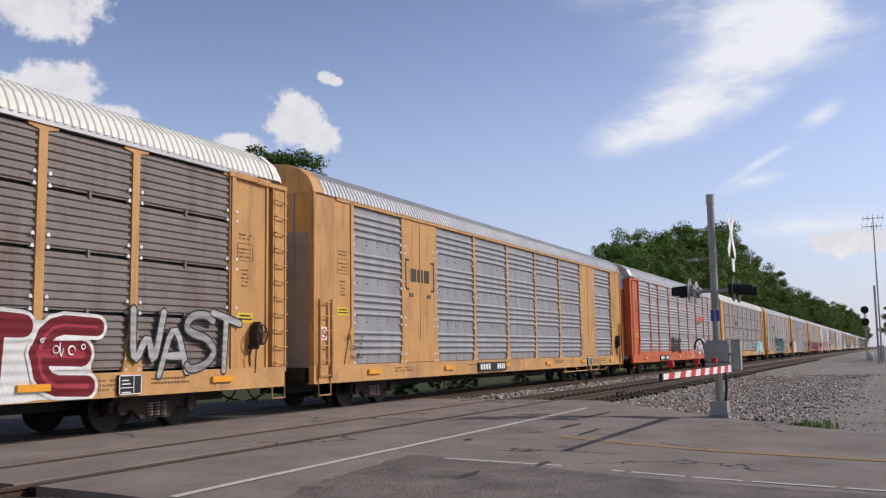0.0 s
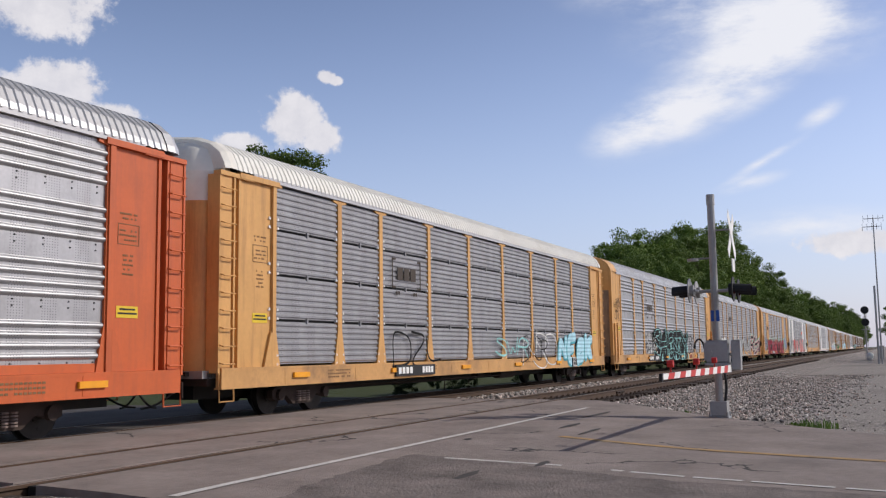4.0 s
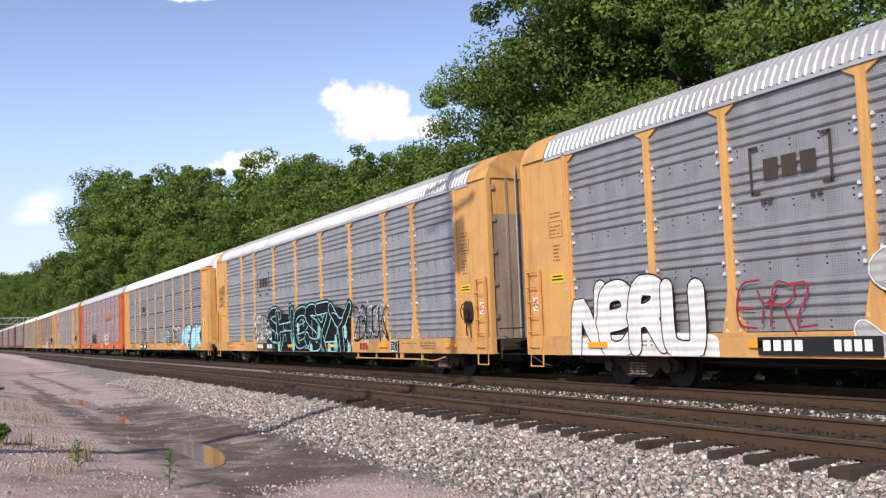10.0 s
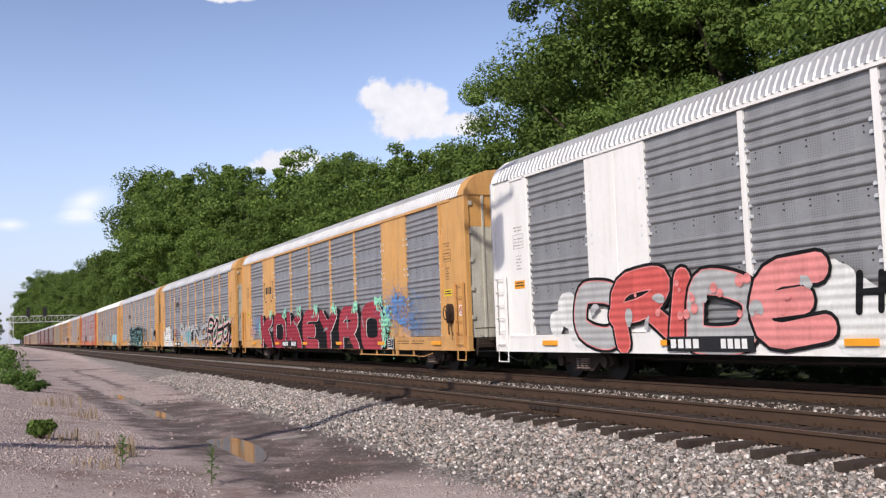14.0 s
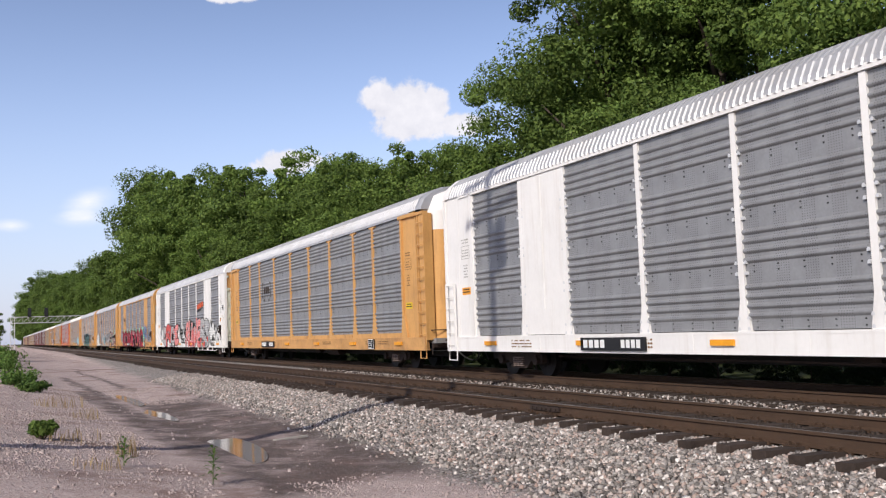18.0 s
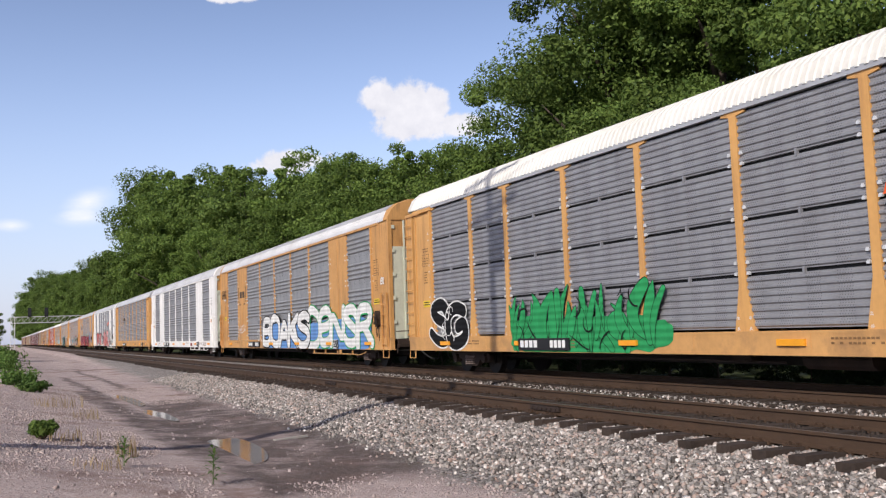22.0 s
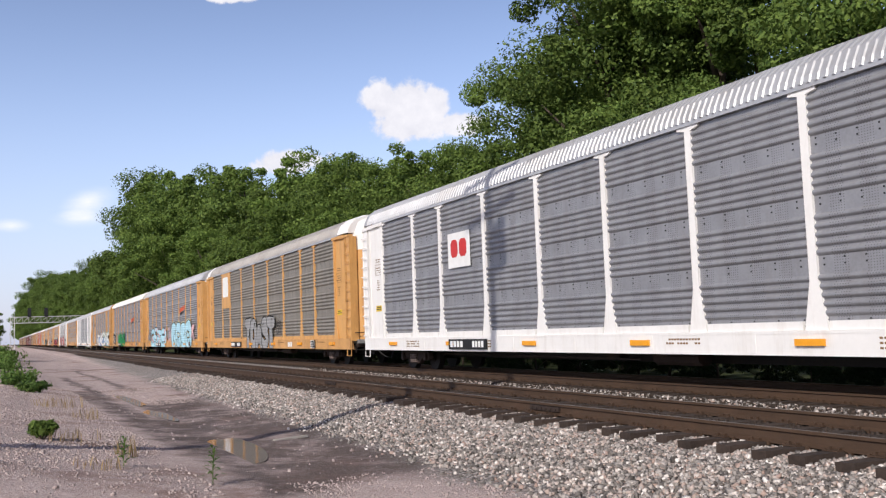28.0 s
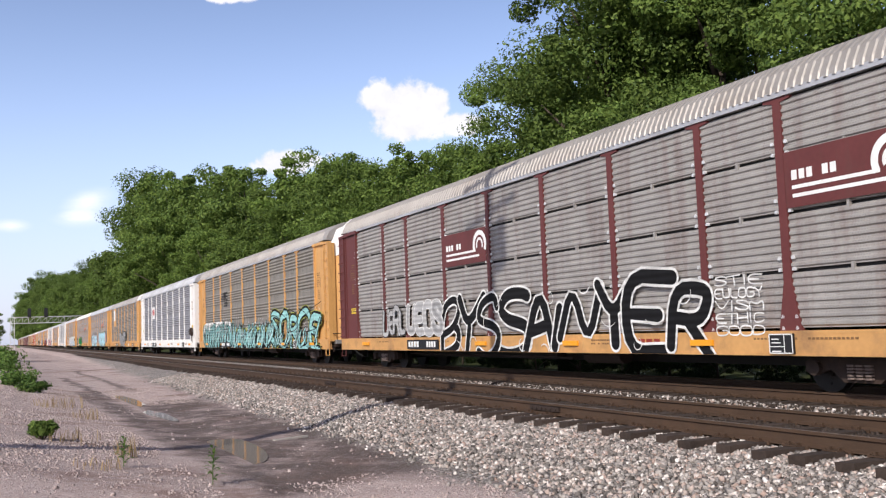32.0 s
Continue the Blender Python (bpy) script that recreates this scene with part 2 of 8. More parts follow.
dusty_yellow = mat("dusty_yellow_paint", (0.38, 0.255, 0.15), 0.7, 0, 0.15, 1.3, dirt=(0.22, 0.15, 0.11), dirt_amt=0.7, dirt_scale=1.2, streak=True)
dusty_red = mat("dusty_red_paint", (0.25, 0.095, 0.075), 0.7, 0, 0.15, 1.3, dirt=(0.17, 0.10, 0.09), dirt_amt=0.7, dirt_scale=1.2, streak=True)
RUST = (0.16, 0.075, 0.035)
yellow = mat("yellow_paint", (0.64, 0.345, 0.115), 0.55, 0, 0.10, 1.3, dirt=(0.28, 0.13, 0.055), dirt_amt=0.7, dirt_scale=1.1, streak=True)
yellow_old = mat("old_yellow_paint", (0.56, 0.295, 0.10), 0.62, 0, 0.14, 1.3, dirt=(0.20, 0.10, 0.05), dirt_amt=0.95, dirt_scale=1.3, streak=True)
yellow_sill = mat("grimy_yellow_paint", (0.58, 0.315, 0.115), 0.65, 0, 0.16, 1.1, dirt=(0.17, 0.10, 0.065), dirt_amt=0.95, dirt_scale=0.8)
dirty_white = mat("dirty_white_door", (0.52, 0.50, 0.43), 0.7, 0, 0.2, 1.4, dirt=(0.13, 0.10, 0.08), dirt_amt=0.9, dirt_scale=1.4, streak=True)
pale_end = mat("pale_green_door", (0.60, 0.62, 0.50), 0.6, 0, 0.12, 1.4, dirt=(0.34, 0.33, 0.28), dirt_amt=0.6, dirt_scale=1.4, streak=True)
dirty_end = mat("dirty_end_door", (0.30, 0.235, 0.185), 0.75, 0, 0.25, 1.5, dirt=(0.10, 0.07, 0.055), dirt_amt=0.9, dirt_scale=1.3, streak=True)
orange = mat("orange_paint", (0.56, 0.115, 0.03), 0.5, 0, 0.10, 1.3, dirt=(0.25, 0.07, 0.04), dirt_amt=0.5, streak=True)
maroon = mat("maroon_paint", (0.125, 0.032, 0.030), 0.6, 0, 0.15, 1.3, dirt=(0.10, 0.05, 0.04), dirt_amt=0.5, streak=True)
white_paint = mat("white_paint", (0.84, 0.82, 0.79), 0.5, 0, 0.05, 1.2, dirt=(0.48, 0.40, 0.31), dirt_amt=0.32, dirt_scale=1.2, streak=True)
zinc = perforated("bright_zinc_screen", (0.41, 0.41, 0.42), 0.40, 0.55)
zinc_dull = perforated("dull_zinc_screen", (0.31, 0.31, 0.325), 0.5, 0.35)
zinc_clean = perforated("grey_zinc_screen", (0.288, 0.290, 0.296), 0.5, 0.25, dirt_amt=0.15)
zinc_brown = perforated("grimy_zinc_screen", (0.250, 0.230, 0.198), 0.6, 0.2, dirt_amt=0.6)
zinc_old = perforated("old_zinc_screen", (0.36, 0.34, 0.32), 0.6, 0.25, hole=0.2, dirt=(0.17, 0.10, 0.08), dirt_amt=0.7)
zinc_rust = perforated("rust_streaked_screen", (0.21, 0.18, 0.165), 0.65, 0.15, hole=0.2, dirt=(0.13, 0.06, 0.05), dirt_amt=0.9)
roof_zinc = mat("roof_zinc", (0.50, 0.50, 0.51), 0.42, 0.35, 0.12, 0.8, dirt=(0.30, 0.26, 0.22), dirt_amt=0.5, dirt_scale=0.7)
roof_white = mat("roof_white", (0.78, 0.76, 0.70), 0.5, 0, 0.06, 0.8, dirt=(0.5, 0.44, 0.36), dirt_amt=0.4, dirt_scale=0.7)
roof_dull = mat("roof_dull_zinc", (0.36, 0.335, 0.31), 0.5, 0.3, 0.14, 0.8, dirt=(0.22, 0.18, 0.15), dirt_amt=0.6, dirt_scale=0.7)
black = mat("black_iron", (0.014, 0.013, 0.012), 0.7, 0, 0.3, 4, dirt=(0.06, 0.04, 0.03), dirt_amt=0.6)
brown_iron = mat("rusty_iron", (0.034, 0.022, 0.017), 0.8, 0, 0.3, 4, dirt=(0.075, 0.04, 0.027), dirt_amt=0.7, bump=0.2)
wheel_steel = mat("wheel_steel", (0.018, 0.015, 0.013), 0.6, 0.3, 0.3, 6)
rail_steel = mat("rusty_rail", (0.068, 0.040, 0.024), 0.75, 0.1, 0.22, 3, dirt=(0.10, 0.052, 0.028), dirt_amt=0.6, bump=0.2)
rail_top = mat("dull_rail_top", (0.17, 0.14, 0.12), 0.45, 0.5, 0.2, 2)
pale_steel = mat("pale_steel", (0.60, 0.60, 0.60), 0.6, 0, 0.12, 2)
steel_grey = mat("galvanised_steel", (0.36, 0.36, 0.36), 0.5, 0.4, 0.15, 2)
alu = mat("bare_aluminium", (0.36, 0.35, 0.335), 0.45, 0.5, 0.15, 2)
plate_black = mat("black_plate", (0.015, 0.015, 0.016), 0.6, 0, 0.2, 5)
letter_white = mat("white_lettering", (0.8, 0.8, 0.78), 0.6, 0, 0.08, 5)
letter_dark = mat("dark_lettering", (0.055, 0.04, 0.03), 0.7, 0, 0.2, 5)
letter_red = mat("dark_red_lettering", (0.26, 0.035, 0.02), 0.6, 0, 0.15, 5)
faint_print = mat("faint_print", (0.22, 0.12, 0.05), 0.7, 0, 0.2, 5)
faint_grey = mat("faint_grey_print", (0.40, 0.38, 0.35), 0.7, 0, 0.2, 5)
sign_yellow = mat("yellow_sticker", (0.75, 0.52, 0.03), 0.5, 0, 0.08, 5)
reflector = mat("orange_reflector", (0.85, 0.36, 0.02), 0.4, 0, 0.08, 5)
red_paint = mat("red_paint", (0.55, 0.03, 0.025), 0.5, 0, 0.1, 5)
logo_orange = mat("logo_orange", (0.72, 0.10, 0.02), 0.5, 0, 0.1, 5)
tie_wood = mat("creosoted_wood", (0.046, 0.032, 0.025), 0.9, 0, 0.4, 2, dirt=(0.085, 0.055, 0.040), dirt_amt=0.6, bump=0.5, bscale=30)
concrete = mat("concrete", (0.34, 0.32, 0.30), 0.9, 0, 0.15, 1.5, bump=0.2, bscale=60)
pole_wood = mat("pole_wood", (0.13, 0.10, 0.08), 0.9, 0, 0.25, 2, bump=0.4)
bark = mat("bark", (0.085, 0.065, 0.05), 0.95, 0, 0.3, 3, bump=0.6, bscale=12)
wire_black = mat("black_cable", (0.02, 0.02, 0.02), 0.6, 0, 0.1, 5)
lens_red = mat("dark_red_lens", (0.12, 0.01, 0.01), 0.2, 0, 0.1, 5)
lamp_glass = mat("lamp_glass", (0.45, 0.45, 0.43), 0.15, 0, 0.05, 5)
sign_blue = mat("blue_sign", (0.03, 0.10, 0.42), 0.5, 0, 0.1, 5)


def paint(name, color):
    return mat("spray_" + name, color, 0.8, 0, 0.16, 2.0, spec=0.15, dirt=(color[0] * 0.55, color[1] * 0.55, color[2] * 0.55), dirt_amt=0.55, dirt_scale=1.5, streak=True, ribs=0.38)


SPRAY = {k: paint(k, v) for k, v in dict(black=(0.011, 0.011, 0.012), white=(0.72, 0.72, 0.70), teal=(0.30, 0.58, 0.57), red=(0.30, 0.035, 0.055), pink=(0.72, 0.26, 0.25),
         coral=(0.60, 0.11, 0.10), green=(0.03, 0.30, 0.10), mint=(0.30, 0.68, 0.48), blue=(0.13, 0.27, 0.55), sky=(0.42, 0.68, 0.78), grey=(0.30, 0.30, 0.30),
         lime=(0.40, 0.43, 0.11), silver=(0.42, 0.42, 0.42), rose=(0.70, 0.42, 0.42), aqua=(0.10, 0.36, 0.42), soot=(0.045, 0.043, 0.042), cream=(0.66, 0.63, 0.42), wine=(0.17, 0.022, 0.03), dusty_red=(0.36, 0.05, 0.07)).items()}


def leaf_mat(name, c0, c1):
    m = bpy.data.materials.new(name)
    m.use_nodes = True
    N, L = m.node_tree.nodes, m.node_tree.links
    b = N["Principled BSDF"]
    b.inputs["Roughness"].default_value = 0.62
    b.inputs["Specular IOR Level"].default_value = 0.2
    g = N.new("ShaderNodeNewGeometry")
    oi = N.new("ShaderNodeObjectInfo")
    mx = N.new("ShaderNodeMix")
    mx.data_type = "RGBA"
    L.new(g.outputs["Random Per Island"], mx.inputs["Factor"])
    mx.inputs["A"].default_value = (*c0, 1)
    mx.inputs["B"].default_value = (*c1, 1)
    hs = N.new("ShaderNodeHueSaturation")
    mr = N.new("ShaderNodeMapRange")
    mr.inputs["To Min"].default_value = 0.82
    mr.inputs["To Max"].default_value = 1.3
    L.new(oi.outputs["Random"], mr.inputs["Value"])
    L.new(mr.outputs[0], hs.inputs["Value"])
    L.new(mx.outputs["Result"], hs.inputs["Color"])
    L.new(hs.outputs[0], b.inputs["Base Color"])
    tr = N.new("ShaderNodeBsdfTranslucent")
    L.new(hs.outputs[0], tr.inputs["Color"])
    ms = N.new("ShaderNodeMixShader")
    ms.inputs[0].default_value = 0.17
    L.new(b.outputs[0], ms.inputs[1])
    L.new(tr.outputs[0], ms.inputs[2])
    L.new(ms.outputs[0], N["Material Output"].inputs["Surface"])
    return m


leaf = leaf_mat("tree_leaves", (0.060, 0.108, 0.022), (0.165, 0.232, 0.049))
# bush leaves with the shade behind the train put into their colour
leaf_shaded = leaf_mat("shaded_undergrowth_leaves", (0.011, 0.024, 0.006), (0.028, 0.050, 0.012))
leaf_light = leaf_mat("light_leaves", (0.068, 0.122, 0.022), (0.150, 0.212, 0.044))
weed_leaf = leaf_mat("weed_leaves", (0.05, 0.11, 0.02), (0.13, 0.2, 0.045))
dry_leaf = leaf_mat("dry_stalks", (0.20, 0.13, 0.06), (0.32, 0.24, 0.12))


def ground_mat():
    """Crushed stone, pinkish dirt, wet wheel tracks, painted shade and grass, laid out by place."""
    m = bpy.data.materials.new("stony_ground")
    m.use_nodes = True
    N, L = m.node_tree.nodes, m.node_tree.links
    b = N["Principled BSDF"]
    b.inputs["Roughness"].default_value = 0.95
    b.inputs["Specular IOR Level"].default_value = 0.2
    tc = N.new("ShaderNodeTexCoord")
    P = tc.outputs["Object"]
    sep = N.new("ShaderNodeSeparateXYZ")
    L.new(P, sep.inputs[0])

    def mm(op, *a):
        n = N.new("ShaderNodeMath")
        n.operation = op
        for i, v in enumerate(a):
            if isinstance(v, (int, float)):
                n.inputs[i].default_value = v
            else:
                L.new(v, n.inputs[i])
        return n.outputs[0]

    def noise_(scale, detail=5, rough=0.55):
        n = N.new("ShaderNodeTexNoise")
        n.inputs["Scale"].default_value = scale
        n.inputs["Detail"].default_value = detail
        n.inputs["Roughness"].default_value = rough
        L.new(P, n.inputs["Vector"])
        return n.outputs["Fac"]

    def ramp(v, a, c, lo=0.0, hi=1.0):
        n = N.new("ShaderNodeMapRange")
        n.interpolation_type = "SMOOTHSTEP"
        n.inputs["From Min"].default_value = a
        n.inputs["From Max"].default_value = c
        n.inputs["To Min"].default_value = lo
        n.inputs["To Max"].default_value = hi
        L.new(v, n.inputs["Value"])
        return n.outputs[0]

    def mix(f, a, c):
        n = N.new("ShaderNodeMix")
        n.data_type = "RGBA"
        L.new(f, n.inputs["Factor"])
        for key, v in (("A", a), ("B", c)):
            if isinstance(v, tuple):
                n.inputs[key].default_value = (*v, 1)
            else:
                L.new(v, n.inputs[key])
        return n.outputs["Result"]

    vor = N.new("ShaderNodeTexVoronoi")
    vor.inputs["Scale"].default_value = 26
    L.new(P, vor.inputs["Vector"])
    sepc = N.new("ShaderNodeSeparateColor")
    L.new(vor.outputs["Color"], sepc.inputs[0])
    stone = mix(sepc.outputs[0], (0.19, 0.17, 0.158), (0.55, 0.51, 0.475))
    stone = mix(ramp(sepc.outputs[1], 0.8, 0.95), stone, (0.36, 0.25, 0.21))
    stone = mix(ramp(vor.outputs["Distance"], 0.45, 0.75), stone, (0.10, 0.09, 0.085))
    vor2 = N.new("ShaderNodeTexVoronoi")
    vor2.inputs["Scale"].default_value = 75
    L.new(P, vor2.inputs["Vector"])
    sepd = N.new("ShaderNodeSeparateColor")
    L.new(vor2.outputs["Color"], sepd.inputs[0])
    dirt = mix(noise_(1.7, 8, 0.65), (0.32, 0.235, 0.212), (0.72, 0.575, 0.54))
    dirt = mix(ramp(sepd.outputs[0], 0.70, 0.95, 0, 0.7), dirt, (0.74, 0.67, 0.64))
    dirt = mix(ramp(sepd.outputs[1], 0.80, 0.97, 0, 0.75), dirt, (0.16, 0.12, 0.11))
    dirt = mix(ramp(noise_(0.42, 7, 0.68), 0.50, 0.66, 0, 0.85), dirt, (0.24, 0.155, 0.13))
    y = mm("ADD", sep.outputs["Y"], mm("MULTIPLY", mm("SUBTRACT", noise_(0.6, 5), 0.5), 1.6))
    left = ramp(sep.outputs["X"], 8.0, 6.0)
    edge = mm("SUBTRACT", y, mm("MULTIPLY", left, mm("MULTIPLY", mm("MINIMUM", sep.outputs["X"], 0.0), -0.028)))
    col = mix(ramp(edge, 4.1, 4.9), dirt, stone)
    # greasy brown ballast between the near rails and near the crossing
    track = mm("MULTIPLY", ramp(sep.outputs["Y"], 8.10, 8.25), ramp(sep.outputs["Y"], 10.8, 10.2))
    # on the far track the same dark brown paints in the shade under the train
    track = mm("MAXIMUM", track, mm("MULTIPLY", ramp(sep.outputs["Y"], 11.7, 12.2), ramp(sep.outputs["Y"], 15.6, 15.0)))
    near = mm("MULTIPLY", ramp(sep.outputs["Y"], 7.2, 7.7), mm("MULTIPLY", ramp(sep.outputs["X"], -2.5, -0.5), ramp(sep.outputs["X"], 8.0, 7.0)))
    col = mix(mm("MULTIPLY", mm("MAXIMUM", track, near), 0.9), col, (0.042, 0.029, 0.023))
    # mud, damp at its edges, along the foot of the bank and round the puddles, plus one painted cast shadow
    px = mm("ADD", sep.outputs["X"], mm("MULTIPLY", mm("SUBTRACT", noise_(0.5, 6, 0.6), 0.5), 3.0))
    py = mm("ADD", sep.outputs["Y"], mm("MULTIPLY", mm("SUBTRACT", noise_(0.9, 7, 0.65), 0.5), 1.3))

    def streak(ax, ay, bx, by, w, soft):
        dx, dy = bx - ax, by - ay
        ln = dx * dx + dy * dy
        rx_, ry_ = mm("SUBTRACT", px, ax), mm("SUBTRACT", py, ay)
        t = mm("ADD", mm("MULTIPLY", rx_, dx / ln), mm("MULTIPLY", ry_, dy / ln))
        t = mm("MINIMUM", mm("MAXIMUM", t, 0.0), 1.0)
        ex, ey = mm("SUBTRACT", rx_, mm("MULTIPLY", t, dx)), mm("SUBTRACT", ry_, mm("MULTIPLY", t, dy))
        d = mm("SQRT", mm("ADD", mm("MULTIPLY", mm("MULTIPLY", ex, ex), 0.16), mm("MULTIPLY", ey, ey)))
        return ramp(d, w + soft, w - soft)
    damp_shadow = None
    # the streak from x -66 to -62 paints a cast shadow into the ground
    for q in ((-33, 2.5, -16.0, 2.7, 0.36, 0.2), (-26, 4.2, -12.6, 4.3, 0.85, 0.25), (-20, 3.3, -11.5, 3.3, 0.75, 0.25), (-12.0, 3.2, -10.2, 2.8, 0.25, 0.2), (-66, 2.6, -62, 5.0, 0.25, 0.2), (-48, 2.6, -30, 2.9, 0.16, 0.15), (-60, 4.0, -34, 4.1, 0.14, 0.14)):
        v = streak(*q)
        damp_shadow = v if damp_shadow is None else mm("MAXIMUM", damp_shadow, v)
    damp_shadow = mm("MULTIPLY", damp_shadow, ramp(noise_(1.4, 8, 0.72), 0.36, 0.56, 0.35, 1.0))
    mud = mix(noise_(5.0, 6, 0.7), (0.055, 0.038, 0.032), (0.145, 0.105, 0.090))
    mud = mix(ramp(sepd.outputs[0], 0.75, 0.95, 0, 0.6), mud, (0.33, 0.29, 0.265))
    col = mix(mm("MULTIPLY", damp_shadow, 0.93), col, mud)
    # the right-hand lot is greyer
    grey = mix(noise_(2.5, 8, 0.7), (0.17, 0.15, 0.135), (0.42, 0.38, 0.35))
    grey = mix(ramp(sepd.outputs[0], 0.6, 0.95, 0, 0.6), grey, (0.36, 0.335, 0.31))
    grey = mix(ramp(sepc.outputs[0], 0.55, 0.95, 0, 0.55), grey, (0.50, 0.465, 0.43))
    grey = mix(ramp(sepc.outputs[1], 0.70, 0.95, 0, 0.6), grey, (0.11, 0.097, 0.088))
    lot = mm("MULTIPLY", ramp(sep.outputs["X"], 12.0, 16.0), ramp(edge, 5.0, 4.2))
    col = mix(lot, col, grey)
    bands = mm("MULTIPLY", lot, ramp(noise_(0.09, 3), 0.52, 0.6))
    col = mix(mm("MULTIPLY", bands, 0.35), col, (0.15, 0.13, 0.12))
    # grass beyond the far track and behind; the litter strip is coloured dark for the train's shade
    grass = mix(noise_(3.0, 8, 0.7), (0.025, 0.04, 0.012), (0.09, 0.10, 0.04))
    shaded_litter = mix(noise_(2.0, 6, 0.7), (0.025, 0.02, 0.017), (0.07, 0.06, 0.048))
    col = mix(ramp(y, 14.8, 15.4), col, shaded_litter)
    col = mix(ramp(y, 17.0, 18.4), col, grass)
    back = mm("MULTIPLY", ramp(y, -10.0, -14.0), 1.0)
    col = mix(back, col, grass)
    L.new(col, b.inputs["Base Color"])
    wet = N.new("ShaderNodeMapRange")
    wet.inputs["To Min"].default_value = 0.95
    wet.inputs["To Max"].default_value = 0.72
    L.new(damp_shadow, wet.inputs["Value"])
    L.new(wet.outputs[0], b.inputs["Roughness"])
    bp = N.new("ShaderNodeBump")
    bp.inputs["Distance"].default_value = 0.03
    bp.inputs["Strength"].default_value = 0.55
    L.new(mm("ADD", mm("MULTIPLY", noise_(38, 6, 0.75), 1.2), mm("MULTIPLY", vor2.outputs["Distance"], -0.5)), bp.inputs["Height"])
    L.new(bp.outputs[0], b.inputs["Normal"])
    return m


def stone_mat():
    m = bpy.data.materials.new("crushed_stone")
    m.use_nodes = True
    N, L = m.node_tree.nodes, m.node_tree.links
    b = N["Principled BSDF"]
    b.inputs["Roughness"].default_value = 0.9
    b.inputs["Specular IOR Level"].default_value = 0.25
    g = N.new("ShaderNodeNewGeometry")
    cr = N.new("ShaderNodeValToRGB")
    cr.color_ramp.elements[0].color = (0.085, 0.075, 0.068, 1)
    cr.color_ramp.elements[1].color = (0.86, 0.81, 0.76, 1)
    for pos, c in ((0.34, (0.255, 0.23, 0.21)), (0.64, (0.45, 0.408, 0.374)), (0.80, (0.41, 0.295, 0.245))):
        e = cr.color_ramp.elements.new(pos)
        e.color = (*c, 1)
    L.new(g.outputs["Random Per Island"], cr.inputs[0])
    L.new(cr.outputs[0], b.inputs["Base Color"])
    return m


def road_mat():
    m = mat("worn_asphalt", (0.255, 0.212, 0.192), 0.88, 0, 0.26, 0.9, bump=0.5, bscale=70, dirt=(0.13, 0.108, 0.098), dirt_amt=0.75, dirt_scale=0.55)
    N, L = m.node_tree.nodes, m.node_tree.links
    b = N["Principled BSDF"]
    src = b.inputs["Base Color"].links[0].from_socket
    tc = [n for n in N if n.bl_idname == "ShaderNodeTexCoord"][0]
    # thin cracks and tar seams
    vo = N.new("ShaderNodeTexVoronoi")
    vo.feature = "DISTANCE_TO_EDGE"
    vo.inputs["Scale"].default_value = 0.33
    wob = N.new("ShaderNodeTexNoise")
    wob.inputs["Scale"].default_value = 1.6
    wob.inputs["Detail"].default_value = 6
    L.new(tc.outputs["Object"], wob.inputs["Vector"])
    ad = N.new("ShaderNodeVectorMath")
    ad.operation = "ADD"
    L.new(tc.outputs["Object"], ad.inputs[0])
    L.new(wob.outputs["Color"], ad.inputs[1])
    L.new(ad.outputs[0], vo.inputs["Vector"])
    lt = N.new("ShaderNodeMath")
    lt.operation = "LESS_THAN"
    lt.inputs[1].default_value = 0.008
    L.new(vo.outputs["Distance"], lt.inputs[0])
    nz = N.new("ShaderNodeTexNoise")
    nz.inputs["Scale"].default_value = 0.28
    L.new(tc.outputs["Object"], nz.inputs["Vector"])
    gt = N.new("ShaderNodeMath")
    gt.operation = "GREATER_THAN"
    gt.inputs[1].default_value = 0.56
    L.new(nz.outputs["Fac"], gt.inputs[0])
    mu = N.new("ShaderNodeMath")
    mu.operation = "MULTIPLY"
    L.new(lt.outputs[0], mu.inputs[0])
    L.new(gt.outputs[0], mu.inputs[1])
    mx = N.new("ShaderNodeMix")
    mx.data_type = "RGBA"
    L.new(mu.outputs[0], mx.inputs["Factor"])
    L.new(src, mx.inputs["A"])
    mx.inputs["B"].default_value = (0.05, 0.045, 0.042, 1)
    L.new(mx.outputs["Result"], b.inputs["Base Color"])
    return m


def water_mat():
    m = bpy.data.materials.new("muddy_water")
    m.use_nodes = True
    b = m.node_tree.nodes["Principled BSDF"]
    b.inputs["Base Color"].default_value = (0.13, 0.105, 0.092, 1)
    b.inputs["Roughness"].default_value = 0.07
    b.inputs["IOR"].default_value = 1.33
    b.inputs["Specular IOR Level"].default_value = 0.6
    return m


stony = ground_mat()
crushed = stone_mat()
asphalt = road_mat()
water = water_mat()
line_white = mat("worn_white_line", (0.62, 0.60, 0.57), 0.8, 0, 0.2, 3, dirt=(0.24, 0.22, 0.2), dirt_amt=0.9, dirt_scale=3.0)
line_yellow = mat("worn_yellow_line", (0.40, 0.25, 0.10), 0.8, 0, 0.2, 3, dirt=(0.22, 0.19, 0.15), dirt_amt=1.0, dirt_scale=2.0)
patch_asphalt = mat("rough_patch", (0.165, 0.138, 0.126), 0.95, 0, 0.45, 1.8, bump=1.0, bscale=30, dirt=(0.24, 0.205, 0.185), dirt_amt=0.8, dirt_scale=1.6)
track_stone = mat("greasy_stone", (0.042, 0.030, 0.023), 0.9, 0, 0.4, 6, dirt=(0.11, 0.08, 0.065), dirt_amt=0.7, dirt_scale=8)


